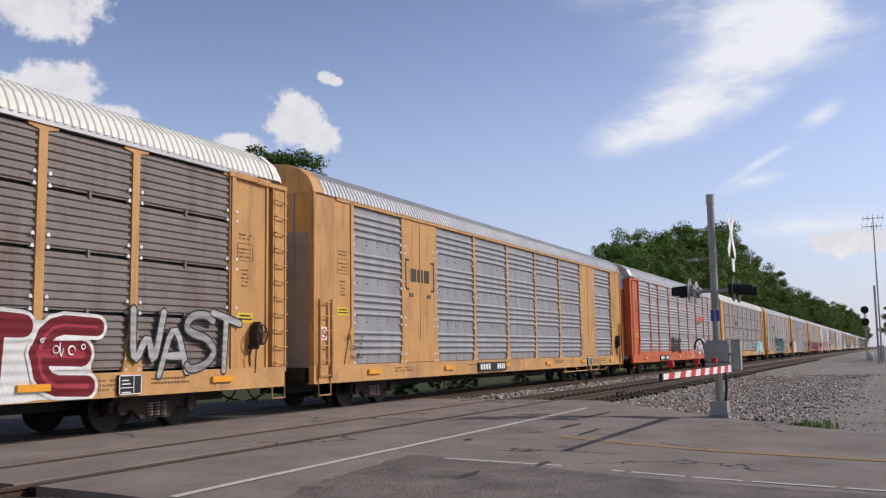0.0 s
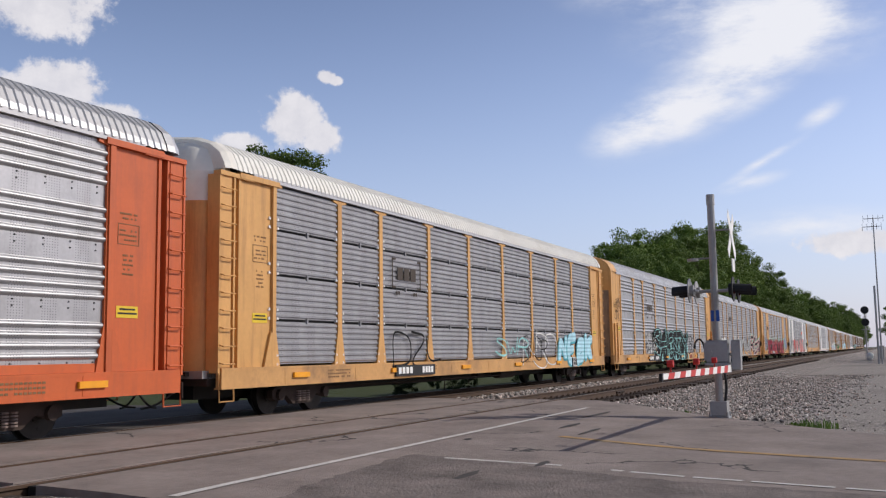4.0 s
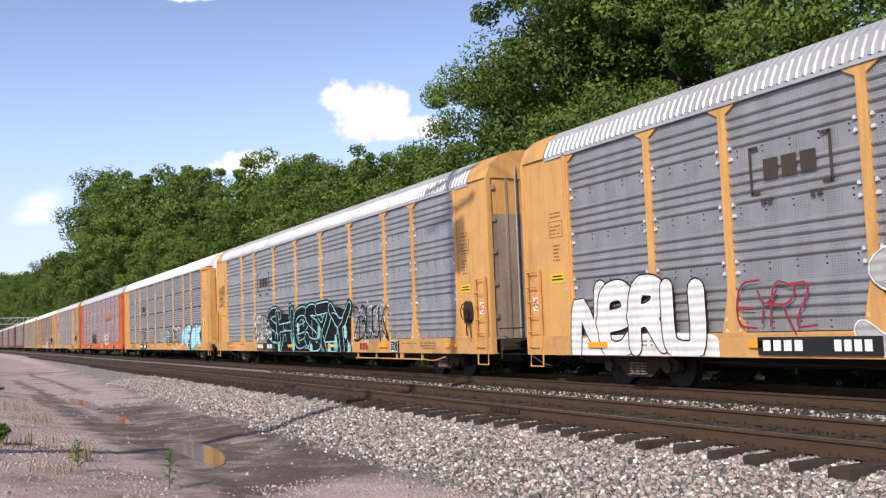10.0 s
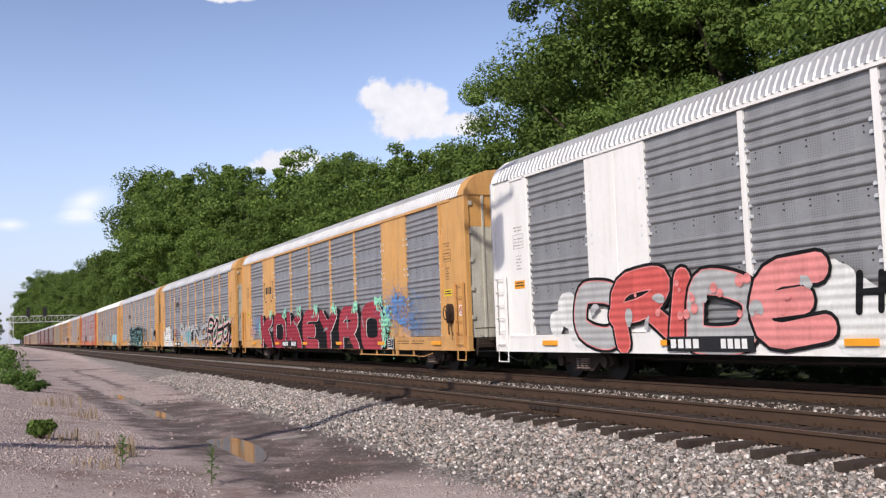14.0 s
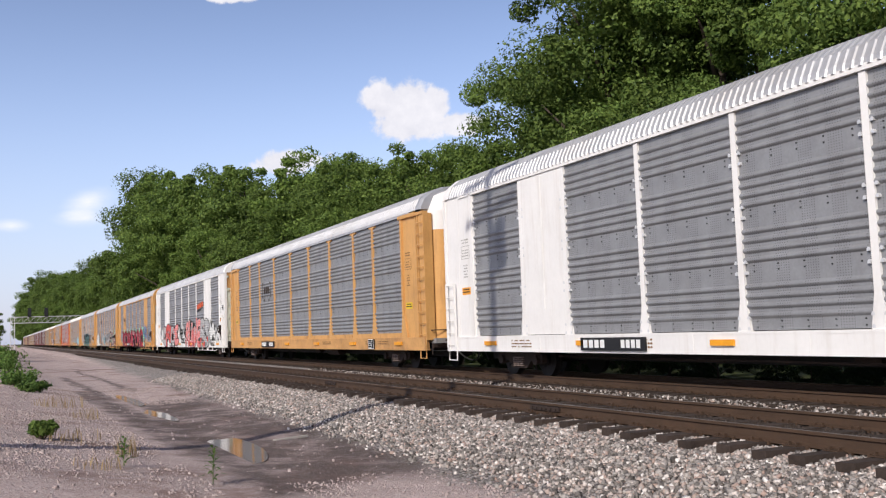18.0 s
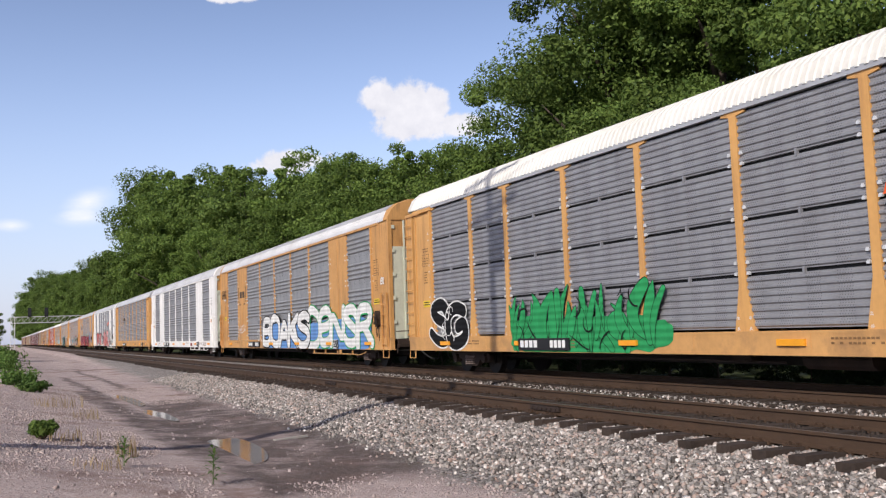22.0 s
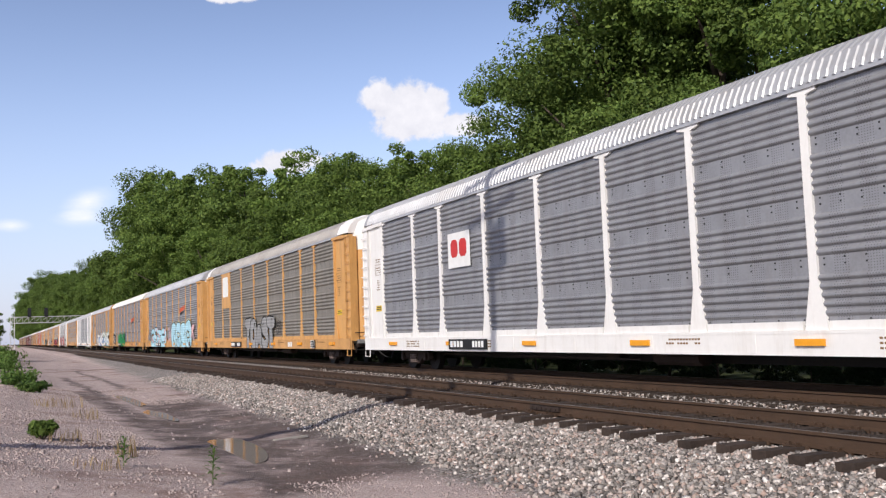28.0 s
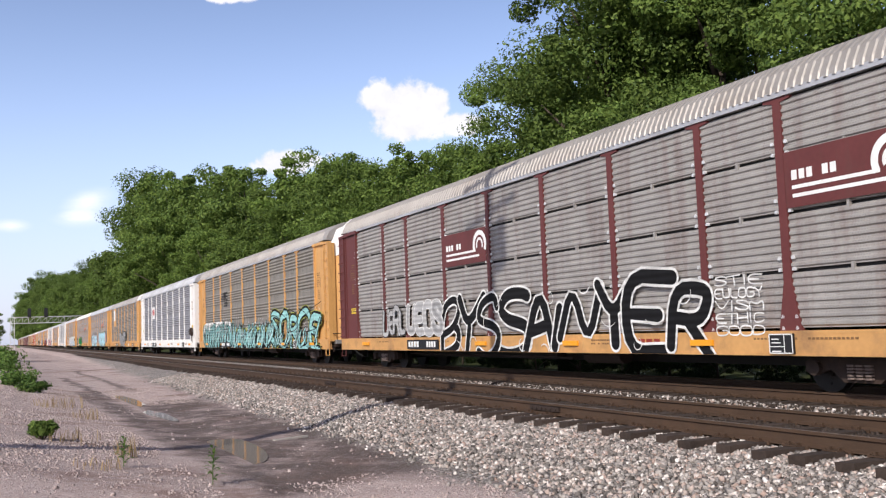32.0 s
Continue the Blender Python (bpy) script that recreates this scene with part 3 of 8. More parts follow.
# ---- building helpers ----
class Shape:
    """Collects faces for one mesh."""

    def __init__(self):
        self.v, self.f, self.m = [], [], []

    def add(self, verts, faces, slot=0):
        k = len(self.v)
        self.v += [tuple(p) for p in verts]
        self.f += [tuple(i + k for i in q) for q in faces]
        self.m += [slot] * len(faces)
        return self

    def box(self, x0, x1, y0, y1, z0, z1, slot=0, bev=0.0):
        if bev:
            return self.slab([(x0 + bev, z0), (x1 - bev, z0), (x1, z0 + bev), (x1, z1 - bev), (x1 - bev, z1), (x0 + bev, z1), (x0, z1 - bev), (x0, z0 + bev)], y0, y1, slot)
        return self.add([(x, y, z) for z in (z0, z1) for y in (y0, y1) for x in (x0, x1)],
                        [(0, 2, 3, 1), (4, 5, 7, 6), (0, 1, 5, 4), (2, 6, 7, 3), (0, 4, 6, 2), (1, 3, 7, 5)], slot)

    def slab(self, outline, y0, y1, slot=0):
        """An outline in x and z, counter-clockwise from the front (-y), given depth."""
        n = len(outline)
        return self.add([(x, y0, z) for x, z in outline] + [(x, y1, z) for x, z in outline],
                        [tuple(range(n)), tuple(range(2 * n - 1, n - 1, -1))] + [(i, i + n, (i + 1) % n + n, (i + 1) % n) for i in range(n)], slot)

    def tube(self, points, r, n=8, slot=0, r1=None, cap=True):
        pts = [Vector(p) for p in points]
        rings = []
        for i, p in enumerate(pts):
            way = (pts[min(i + 1, len(pts) - 1)] - pts[max(i - 1, 0)]).normalized()
            side = way.cross(Vector((0, 0, 1)) if abs(way.z) < 0.9 else Vector((1, 0, 0))).normalized()
            up = side.cross(way)
            rad = r if r1 is None else r + (r1 - r) * i / (len(pts) - 1)
            rings.append([p + (side * math.cos(2 * math.pi * k / n) + up * math.sin(2 * math.pi * k / n)) * rad for k in range(n)])
        verts = [q for ring in rings for q in ring]
        faces = [(i * n + k, i * n + (k + 1) % n, (i + 1) * n + (k + 1) % n, (i + 1) * n + k) for i in range(len(pts) - 1) for k in range(n)]
        if cap:
            faces += [tuple(range(n - 1, -1, -1)), tuple(range(len(verts) - n, len(verts)))]
        return self.add(verts, faces, slot)

    def disc(self, c, axis, r, depth, n=16, slot=0):
        a = Vector(axis).normalized()
        return self.tube([Vector(c) - a * depth / 2, Vector(c) + a * depth / 2], r, n, slot)

    def mesh(self, name, mats, smooth=False):
        me = bpy.data.meshes.new(name)
        me.from_pydata(self.v, [], self.f)
        for q in mats if isinstance(mats, (list, tuple)) else [mats]:
            me.materials.append(q)
        if any(self.m):
            me.polygons.foreach_set("material_index", self.m)
        if smooth:
            me.polygons.foreach_set("use_smooth", [True] * len(me.polygons))
        me.update()
        return me


def part(name, me, parent=None, at=(0, 0, 0), turn=0.0, label=""):
    ob = new(name, me)
    ob.parent = parent
    ob.location = at
    ob.rotation_euler = (0, 0, turn)
    return tagged(ob, label) if label else ob


def thing(name, label, category, at=(0, 0, 0), group="", turn=0.0, kind=""):
    ob = new(name)
    ob.location = at
    ob.rotation_euler = (0, 0, turn)
    return tagged(ob, label, category, group, kind)


def solid(name, me, label, category, at=(0, 0, 0), group="", kind=""):
    ob = new(name, me)
    ob.location = at
    return tagged(ob, label, category, group, kind)


def smooth01(a, b, v):
    t = np.clip((v - a) / (b - a), 0, 1)
    return t * t * (3 - 2 * t)


# ---- the ground ----
NEAR_RAILS, FAR_RAILS = (8.147, 9.787), (12.45, 13.95)
TRACK_NEAR, TRACK_FAR = 8.967, 13.2
ROAD_L, ROAD_R = 6.75, 24.2


def road_left(y):
    return 6.75 + 0.08 * (y - 5.0) if y > 3 else 6.59 - 0.25 * (3 - y) * 0.3


def road_right(y):
    return 24.0 + 0.03 * (y - 7) if y > 7 else max(17.0 + y, 14.0)


def ground_z(x, y):
    """Height of the ground sheet: lot, stone shoulder, two track beds, a ditch and the wood's floor."""
    x, y = np.asarray(x, float), np.asarray(y, float)
    z = -0.42 + 0 * x
    bow = np.where(x < 0, np.minimum(-x * 0.028, 2.0), 0)
    z = z - 0.05 * (1 - smooth01(-9, -6, x)) * smooth01(2.6, 3.4, y) * (1 - smooth01(4.6 + bow * 0.9, 6.0 + bow * 0.3, y))
    z = z + 0.125 * smooth01(4.7 + bow * 0.9, 7.0 + bow * 0.08, y) + 0.065 * smooth01(7.25, 7.9, y) + 0.035 * smooth01(7.95, 8.3, y)
    # the lot rises to the road's edge
    z = z + smooth01(3.8, 6.2, x) * np.clip(-0.23 + 0.156 * smooth01(2.0, 7.6, y) - z, 0, 0.3) * (1 - smooth01(7.8, 8.3, y)) * smooth01(-12, -6, y) * (x < 7.2)
    # ballast lies nearly flush beside the crossing
    z = z + np.clip(-0.09 - z, 0, 0.3) * smooth01(5.0, 6.5, x) * (1 - smooth01(6.9, 7.2, x)) * smooth01(7.2, 7.6, y) * (1 - smooth01(14.6, 16, y))
    # the bank at the side of the lot
    bank = (1 - smooth01(-11.5, -7.5, x)) * (1 - 0.35 * smooth01(-60, -30, -x))
    z = z + bank * (0.30 * (1 - smooth01(0.9, 2.6, y)) + 0.42 * (1 - smooth01(-0.6, 1.3, y)))
    z = z - 0.10 * smooth01(10.4, 10.75, y) + 0.10 * smooth01(11.3, 11.75, y)
    z = z - 0.55 * smooth01(14.9, 17.0, y) + 0.5 * smooth01(18, 30, y)
    inroad = ((x > 6.9) & (x < 23.6)) | ((y < 7) & (x > 7.0) & (x < np.maximum(16.8 + y, 13.8)))
    z = np.where(inroad & (y > -45) & (y < 75), np.minimum(z, -0.5), z)
    n = np.sin(x * 1.7 + y * 0.6) * np.sin(y * 2.3 - x * 0.4) * 0.012 + np.sin(x * 0.43 + 1.3) * np.cos(y * 0.51) * 0.02 + np.sin(x * 3.1 + y * 1.9) * np.sin(y * 3.7 - x * 1.3 + 1) * 0.012
    calm = smooth01(2.5, 2.9, y) * (1 - smooth01(3.6, 4.2, y)) * (1 - smooth01(-9.5, -8.0, x)) * smooth01(-38, -36, x)
    n = n * (1 - calm) - 0.025 * calm
    return z + n * (1 - smooth01(7.0, 7.4, y) * (1 - smooth01(15, 16, y)))


xs = np.concatenate([-np.geomspace(3000, 46, 26), np.arange(-45, 45.01, 0.36), np.geomspace(46, 3000, 26)])
ys = np.concatenate([-np.geomspace(2500, 16, 18), np.arange(-15, 0, 0.8), np.arange(0, 18.01, 0.24), np.geomspace(18.6, 3000, 34)])
gx, gy = np.meshgrid(xs, ys)
gz = ground_z(gx, gy)
nx, ny = len(xs), len(ys)
gi = (np.arange(ny - 1)[:, None] * nx + np.arange(nx - 1)[None]).ravel()
me = bpy.data.meshes.new("ground")
me.from_pydata(np.stack([gx, gy, gz], -1).reshape(-1, 3).tolist(), [], np.stack([gi, gi + 1, gi + nx + 1, gi + nx], -1).tolist())
me.materials.append(stony)
me.polygons.foreach_set("use_smooth", [True] * len(me.polygons))
tagged(new("ground", me), "pinkish gravel lot with pale crushed stone beside the tracks", "ground", kind="structure")


# ---- the road over the crossing ----
def road_z(y):
    return float(-0.16 + 0.156 * smooth01(2.0, 7.6, y) - 0.35 * smooth01(15.2, 24, y) - 0.12 * smooth01(-1.0, -8.0, -abs(min(y, 0))))


def road_strip(name, y0, y1, material, label):
    s = Shape()
    rows = max(1, int((y1 - y0) / 1.1))
    cols = 14
    for j in range(rows + 1):
        y = y0 + (y1 - y0) * j / rows
        for i in range(cols + 1):
            s.v.append((road_left(y) + (road_right(y) - road_left(y)) * i / cols, y, road_z(y)))
    w = cols + 1
    s.f = [(j * w + i, j * w + i + 1, (j + 1) * w + i + 1, (j + 1) * w + i) for j in range(rows) for i in range(cols)]
    # a skirt round the edge, down into the ground
    edge = [i for i in range(w)] + [j * w + cols for j in range(1, rows + 1)] + [rows * w + i for i in range(cols - 1, -1, -1)] + [j * w for j in range(rows - 1, 0, -1)]
    k = len(s.v)
    s.v += [(s.v[i][0], s.v[i][1], s.v[i][2] - 0.34) for i in edge]
    n = len(edge)
    s.f += [(edge[i], k + i, k + (i + 1) % n, edge[(i + 1) % n]) for i in range(n)]
    s.m = [0] * len(s.f)
    return tagged(new(name, s.mesh(name, material)), label, "road", kind="structure")


road_strip("road", -45, 7.975, asphalt, "worn grey asphalt road leading over the level crossing")
road_strip("crossing_panel", 8.34, 9.615, asphalt, "flush grey panel between the rails of the crossing")
road_strip("crossing_panel", 9.98, 12.275, asphalt, "flush grey strip between the two tracks of the crossing")
# asphalt coloured darker to deepen the train's shadow on the road
shade_asphalt = mat("shade_darkened_asphalt", (0.075, 0.064, 0.058), 0.9, 0, 0.3, 0.9, bump=0.5, bscale=70, dirt=(0.035, 0.03, 0.027), dirt_amt=0.8, dirt_scale=0.7)
road_strip("crossing_panel", 12.645, 13.775, shade_asphalt, "flush grey panel between the rails of the crossing")
road_strip("road", 14.145, 75, shade_asphalt, "worn grey asphalt road on the far side of the crossing, darkened for the train's shade")


def road_mark(name, pts, width, material, label, lift=0.007):
    """A painted band along a line on the road."""
    s = Shape()
    for i in range(len(pts) - 1):
        (xa, ya), (xb, yb) = pts[i], pts[i + 1]
        n = max(1, int(math.hypot(xb - xa, yb - ya) / 0.5))
        d = Vector((xb - xa, yb - ya, 0)).normalized()
        o = Vector((-d.y, d.x, 0)) * width / 2
        for j in range(n):
            q = []
            for t, sg in ((j / n, -1), ((j + 1) / n, -1), ((j + 1) / n, 1), (j / n, 1)):
                px, py = xa + (xb - xa) * t + o.x * sg, ya + (yb - ya) * t + o.y * sg
                q.append((px, py, road_z(py) + lift))
            s.add(q, [(0, 1, 2, 3)])
    return tagged(new(name, s.mesh(name, material)), label, "road marking", kind="structure")


road_mark("stop_line", [(7.0, 6.19), (7.82, 6.22), (21.0, 6.37)], 0.105, line_white, "worn white stop line before the tracks")
road_mark("edge_line", [(11.0, 5.25), (11.2, 3.75)], 0.085, line_white, "thin worn white edge line")
for a, b_ in ((3.10, 2.95), (2.86, 2.2), (2.1, 1.55), (1.45, 0.6), (0.5, -3), (-3.3, -16)):
    road_mark("edge_line", [(10.47 + a * 0.21, a), (10.47 + b_ * 0.21, b_)], 0.085, line_white, "thin worn white edge line")
road_mark("centre_line", [(14.5, 4.85), (13.2, 0.1), (7.5, -14)], 0.19, line_yellow, "faded yellow centre line")


def blob(cx, cy, rx, ry, seed, n=40, turn=0.0, rough=0.25):
    rnd = random.Random(seed)
    ph = [rnd.uniform(0, 6.28) for _ in range(5)]
    out = []
    for k in range(n):
        a = 2 * math.pi * k / n
        r = 1 + rough * sum(math.sin(a * (i + 2) + ph[i]) / (i + 1.5) for i in range(5))
        x, y = rx * r * math.cos(a), ry * r * math.sin(a)
        out.append((cx + x * math.cos(turn) - y * math.sin(turn), cy + x * math.sin(turn) + y * math.cos(turn)))
    return out


def flat_patch(name, outline, zf, material, label, category, lift=0.004, kind="structure"):
    cx, cy = sum(p[0] for p in outline) / len(outline), sum(p[1] for p in outline) / len(outline)
    s = Shape()
    rings = 5
    for r in range(1, rings + 1):
        for x, y in outline:
            px, py = cx + (x - cx) * r / rings, cy + (y - cy) * r / rings
            s.v.append((px, py, zf(px, py) + lift))
    s.v.append((cx, cy, zf(cx, cy) + lift))
    n = len(outline)
    s.f = [(r * n + i, (r + 1) * n + i, (r + 1) * n + (i + 1) % n, r * n + (i + 1) % n) for r in range(rings - 1) for i in range(n)]
    s.f += [(len(s.v) - 1, i, (i + 1) % n) for i in range(n)]
    s.m = [0] * len(s.f)
    return tagged(new(name, s.mesh(name, material)), label, category, kind=kind)


shoulder = [(7.3, 5.25), (8.2, 5.5), (9.1, 5.58), (10.2, 5.72), (11.05, 5.75), (11.15, 5.3), (11.0, 4.3), (10.85, 3.4), (10.6, 2.6), (10.4, 1.6), (10.25, 0.6), (10.1, -0.6), (9.7, -2.5), (9.0, -5.5), (7.2, -5.5), (6.9, -2.5), (6.85, 0.5), (6.95, 3.0)]
rq = random.Random(8)
ragged = []
for (xa, ya), (xb, yb) in zip(shoulder, shoulder[1:] + shoulder[:1]):
    for k in range(6):
        ragged.append((xa + (xb - xa) * k / 6 + rq.uniform(-0.05, 0.05), ya + (yb - ya) * k / 6 + rq.uniform(-0.05, 0.05)))
flat_patch("asphalt_patch", ragged, lambda x, y: road_z(y), patch_asphalt, "rough broken patch of asphalt and dirt at the roadside", "road patch", 0.006)
for sd, (x, y, rx, ry) in enumerate(((11.2, 4.0, 0.32, 0.05), (15.6, 4.7, 0.6, 0.05), (13.2, 5.9, 0.12, 0.06), (9.8, 4.4, 0.4, 0.06), (16.4, 5.3, 0.7, 0.05), (19.3, 5.6, 0.8, 0.07))):
    flat_patch("tar_crack", blob(x, y, rx, ry, sd + 20, 16), lambda x_, y_: road_z(y_), mat("tar", (0.05, 0.045, 0.04), 0.8, 0, 0.2, 5), "dark tar-filled crack in the road", "crack", 0.008)

# dark rubber strips beside the rails in the road
for y in NEAR_RAILS + FAR_RAILS:
    for a, b_ in ((-0.173, -0.042), (0.042, 0.192)):
        s = Shape().box(road_left(y), road_right(y) - 0.05, y + a, y + b_, -0.12, -0.022)
        tagged(new("rubber_strip", s.mesh("rubber_strip", mat("black_rubber", (0.014, 0.012, 0.011), 0.9, 0, 0.3, 2, dirt=(0.045, 0.037, 0.032), dirt_amt=0.3))), "dark rubber strip filling the gap beside a rail", "crossing strip", kind="structure")

# puddles lie in the wheel track
flat_patch("puddle", blob(-14.6, 3.24, 2.0, 0.42, 33, 64, turn=-0.10, rough=0.14), lambda x, y: -0.494, water, "shallow muddy puddle mirroring the passing train", "puddle", 0.012)
flat_patch("puddle", blob(-22.6, 3.30, 1.7, 0.20, 32, 48, turn=0.02, rough=0.2), lambda x, y: -0.494, water, "narrow muddy puddle in a wheel track", "puddle", 0.022)
flat_patch("puddle", blob(-29.0, 3.36, 3.0, 0.20, 34, 60, turn=0.03, rough=0.2), lambda x, y: -0.494, water, "long narrow muddy puddle in a wheel track", "puddle", 0.022)


# ---- tracks ----
def rail(y, x0, x1, label):
    g = thing("rail", label, "rail", (0, y, 0), group="rails of the two tracks")
    for nm, prof, tops in (("rail_foot", [(-0.075, -0.175), (0.075, -0.175), (0.075, -0.160), (0.012, -0.137), (-0.012, -0.137), (-0.075, -0.160)], ()),
                           ("rail_web", [(-0.012, -0.137), (0.012, -0.137), (0.010, -0.045), (-0.010, -0.045)], ()),
                           ("rail_head", [(-0.010, -0.045), (0.010, -0.045), (0.037, -0.035), (0.037, -0.006), (0.028, 0.0), (-0.028, 0.0), (-0.037, -0.006), (-0.037, -0.035)], (4,))):
        n = len(prof)
        s = Shape()
        s.v = [(x, a, z) for x in (x0, x1) for a, z in prof]
        s.f = [(i, i + n, (i + 1) % n + n, (i + 1) % n) for i in range(n)]
        s.m = [1 if i in tops else 0 for i in range(n)]
        part(nm, s.mesh(nm, [rail_steel, rail_top]), g)
    return g


for y in NEAR_RAILS:
    rail(y, -900, 900, "rust-brown steel rail of the empty near track")
for y in FAR_RAILS:
    rail(y, -900, 900, "brown steel rail under the passing train")

# joint bars bolted to the near rails
for x, y in ((-13.4, NEAR_RAILS[0]), (-2.3, NEAR_RAILS[1]), (-24.6, NEAR_RAILS[0]), (30.5, NEAR_RAILS[0])):
    s = Shape().box(x - 0.45, x + 0.45, y - 0.055, y - 0.012, -0.125, -0.05, 0, 0.01)
    for k in range(6):
        s.disc((x - 0.36 + k * 0.145, y - 0.06, -0.09), (0, 1, 0), 0.018, 0.03, 6)
    solid("joint_bar", s.mesh("joint_bar", brown_iron), "rusty bolted joint bar on the near rail", "joint bar", group="rail joints")

rnd = random.Random(5)
tie_meshes = []
for k in range(5):
    L2 = 1.50 + rnd.uniform(-0.07, 0.05)
    w = 0.115 + rnd.uniform(-0.012, 0.01)
    s = Shape()
    s.v = [(sx * w * (0.96 if z else 1) + rnd.uniform(-0.008, 0.008), sy * L2 + rnd.uniform(-0.015, 0.015), (-0.165 if z else -0.36) + rnd.uniform(-0.006, 0.006)) for z in (0, 1) for sy in (-1, 1) for sx in (-1, 1)]
    s.f = [(0, 2, 3, 1), (4, 5, 7, 6), (0, 1, 5, 4), (2, 6, 7, 3), (0, 4, 6, 2), (1, 3, 7, 5)]
    s.m = [0] * 6
    tie_meshes.append(s.mesh("tie", tie_wood))
track_bed = thing("near_track_ties", "dark weathered wooden ties of the near track", "ties", kind="structure")
plates = Shape()
far_ties = Shape()


def tie_fittings(x, yc, rails):
    for y in rails:
        plates.box(x - 0.09, x + 0.09, y - 0.17, y + 0.17, -0.17, -0.157)
        for sx in (-1, 1):
            plates.box(x + sx * 0.06 - 0.012, x + sx * 0.06 + 0.012, y - 0.125, y - 0.09, -0.16, -0.125)
            plates.box(x + sx * 0.17 - 0.02, x + sx * 0.17 + 0.02, y - 0.09, y + 0.09, -0.20, -0.155)


k = 0
for x in np.concatenate([np.arange(-6.79 - 0.58 * 190, 6.4, 0.58), np.arange(24.6, 120, 0.58)]):
    if -62 < x < 60 and k < 300:
        ob = part("tie", tie_meshes[rnd.randrange(5)], track_bed, (float(x) + rnd.uniform(-0.03, 0.03), TRACK_NEAR + rnd.uniform(-0.06, 0.06), rnd.uniform(-0.01, 0.004)), rnd.uniform(-0.02, 0.02))
        k += 1
    else:
        far_ties.box(x - 0.11, x + 0.11, TRACK_NEAR - 1.35, TRACK_NEAR + 1.35, -0.36, -0.168)
    if -40 < x < 60:
        tie_fittings(float(x), TRACK_NEAR, NEAR_RAILS)
for x in np.concatenate([np.arange(-110, 6.6, 0.55), np.arange(24.6, 110, 0.55)]):
    far_ties.box(x - 0.11, x + 0.11, TRACK_FAR - 1.3, TRACK_FAR + 1.3, -0.36, -0.168)
    if -40 < x < 50:
        tie_fittings(float(x), TRACK_FAR, FAR_RAILS[:1])
tagged(new("tie_plates", plates.mesh("tie_plates", rail_steel)), "rusty tie plates, spikes and rail anchors", "tie plates", kind="stuff")
tagged(new("more_ties", far_ties.mesh("more_ties", tie_wood)), "dark weathered wooden ties of both tracks", "ties", kind="stuff")


# crushed stone: single stones as real geometry where the camera stands near
def stones(name, x, y, size, seed, sink=0.25, material=crushed):
    rng = np.random.default_rng(seed)
    n = len(x)
    cube = np.array([(sx, sy, sz) for sz in (-1, 1) for sy in (-1, 1) for sx in (-1, 1)], float)
    face = np.array([(0, 2, 3, 1), (4, 5, 7, 6), (0, 1, 5, 4), (2, 6, 7, 3), (0, 4, 6, 2), (1, 3, 7, 5)])
    v = cube[None] * (0.62 + rng.random((n, 8, 3)) * 0.55)
    v *= (size * (0.55 + rng.random(n) * 0.9))[:, None, None] * (np.array([1, 0.8, 0.62]) * (0.8 + rng.random((n, 3)) * 0.45))[:, None, :] * 0.5
    q = rng.normal(size=(n, 4))
    q /= np.linalg.norm(q, axis=1)[:, None]
    w, a, b_, c = q.T
    Rm = np.stack([1 - 2 * (b_ * b_ + c * c), 2 * (a * b_ - c * w), 2 * (a * c + b_ * w), 2 * (a * b_ + c * w), 1 - 2 * (a * a + c * c), 2 * (b_ * c - a * w),
                   2 * (a * c - b_ * w), 2 * (b_ * c + a * w), 1 - 2 * (a * a + b_ * b_)], -1).reshape(n, 3, 3)
    v = np.einsum("nij,nkj->nki", Rm, v)
    z = ground_z(x, y) + size * sink * rng.uniform(0.2, 1.4, n)
    v += np.stack([x, y, z], -1)[:, None, :]
    f = face[None] + (np.arange(n) * 8)[:, None, None]
    me = bpy.data.meshes.new(name)
    me.vertices.add(n * 8)
    me.vertices.foreach_set("co", v.ravel())
    me.loops.add(n * 24)
    me.loops.foreach_set("vertex_index", f.ravel().astype(np.int32))
    me.polygons.add(n * 6)
    me.polygons.foreach_set("loop_start", np.arange(n * 6, dtype=np.int32) * 4)
    me.materials.append(material)
    me.update(calc_edges=True)
    return me


rng = np.random.default_rng(11)
lot_stone = mat("pinkish_stone", (0.42, 0.335, 0.31), 0.9, 0, 0.4, 4, dirt=(0.68, 0.61, 0.575), dirt_amt=0.75, dirt_scale=5)


def scatter(n, x0, x1, y0, y1, power=1.0):
    u = rng.random(n) ** power
    return x1 + (x0 - x1) * u, rng.uniform(y0, y1, n)


def between_ties(x, y):
    return (y < 7.42) | (np.abs((x + 6.79) / 0.58 - np.round((x + 6.79) / 0.58)) * 0.58 > 0.135)


sx1, sy1 = scatter(84000, -42, 6.5, 4.4, 7.95, 1.4)
keep = (sy1 > 5.0 + np.minimum(-np.minimum(sx1, 0) * 0.028, 2) * 0.9 + rng.normal(0, 0.25, len(sx1))) & between_ties(sx1, sy1)
tagged(new("ballast", stones("ballast", sx1[keep], sy1[keep], np.full(keep.sum(), 0.043), 1)), "pale grey crushed stone on the track shoulder", "crushed stone", kind="stuff")
sx7, sy7 = scatter(17000, -34, 5.5, 7.3, 8.10, 1.4)
sx7, sy7 = sx7[between_ties(sx7, sy7)], sy7[between_ties(sx7, sy7)]
tagged(new("ballast", stones("ballast", sx7, sy7, np.full(len(sx7), 0.045), 8, 0.1)), "pale crushed stone between the tie ends", "crushed stone", kind="stuff")
sx2, sy2 = scatter(20000, -38, 6.5, 10.85, 11.75, 1.3)
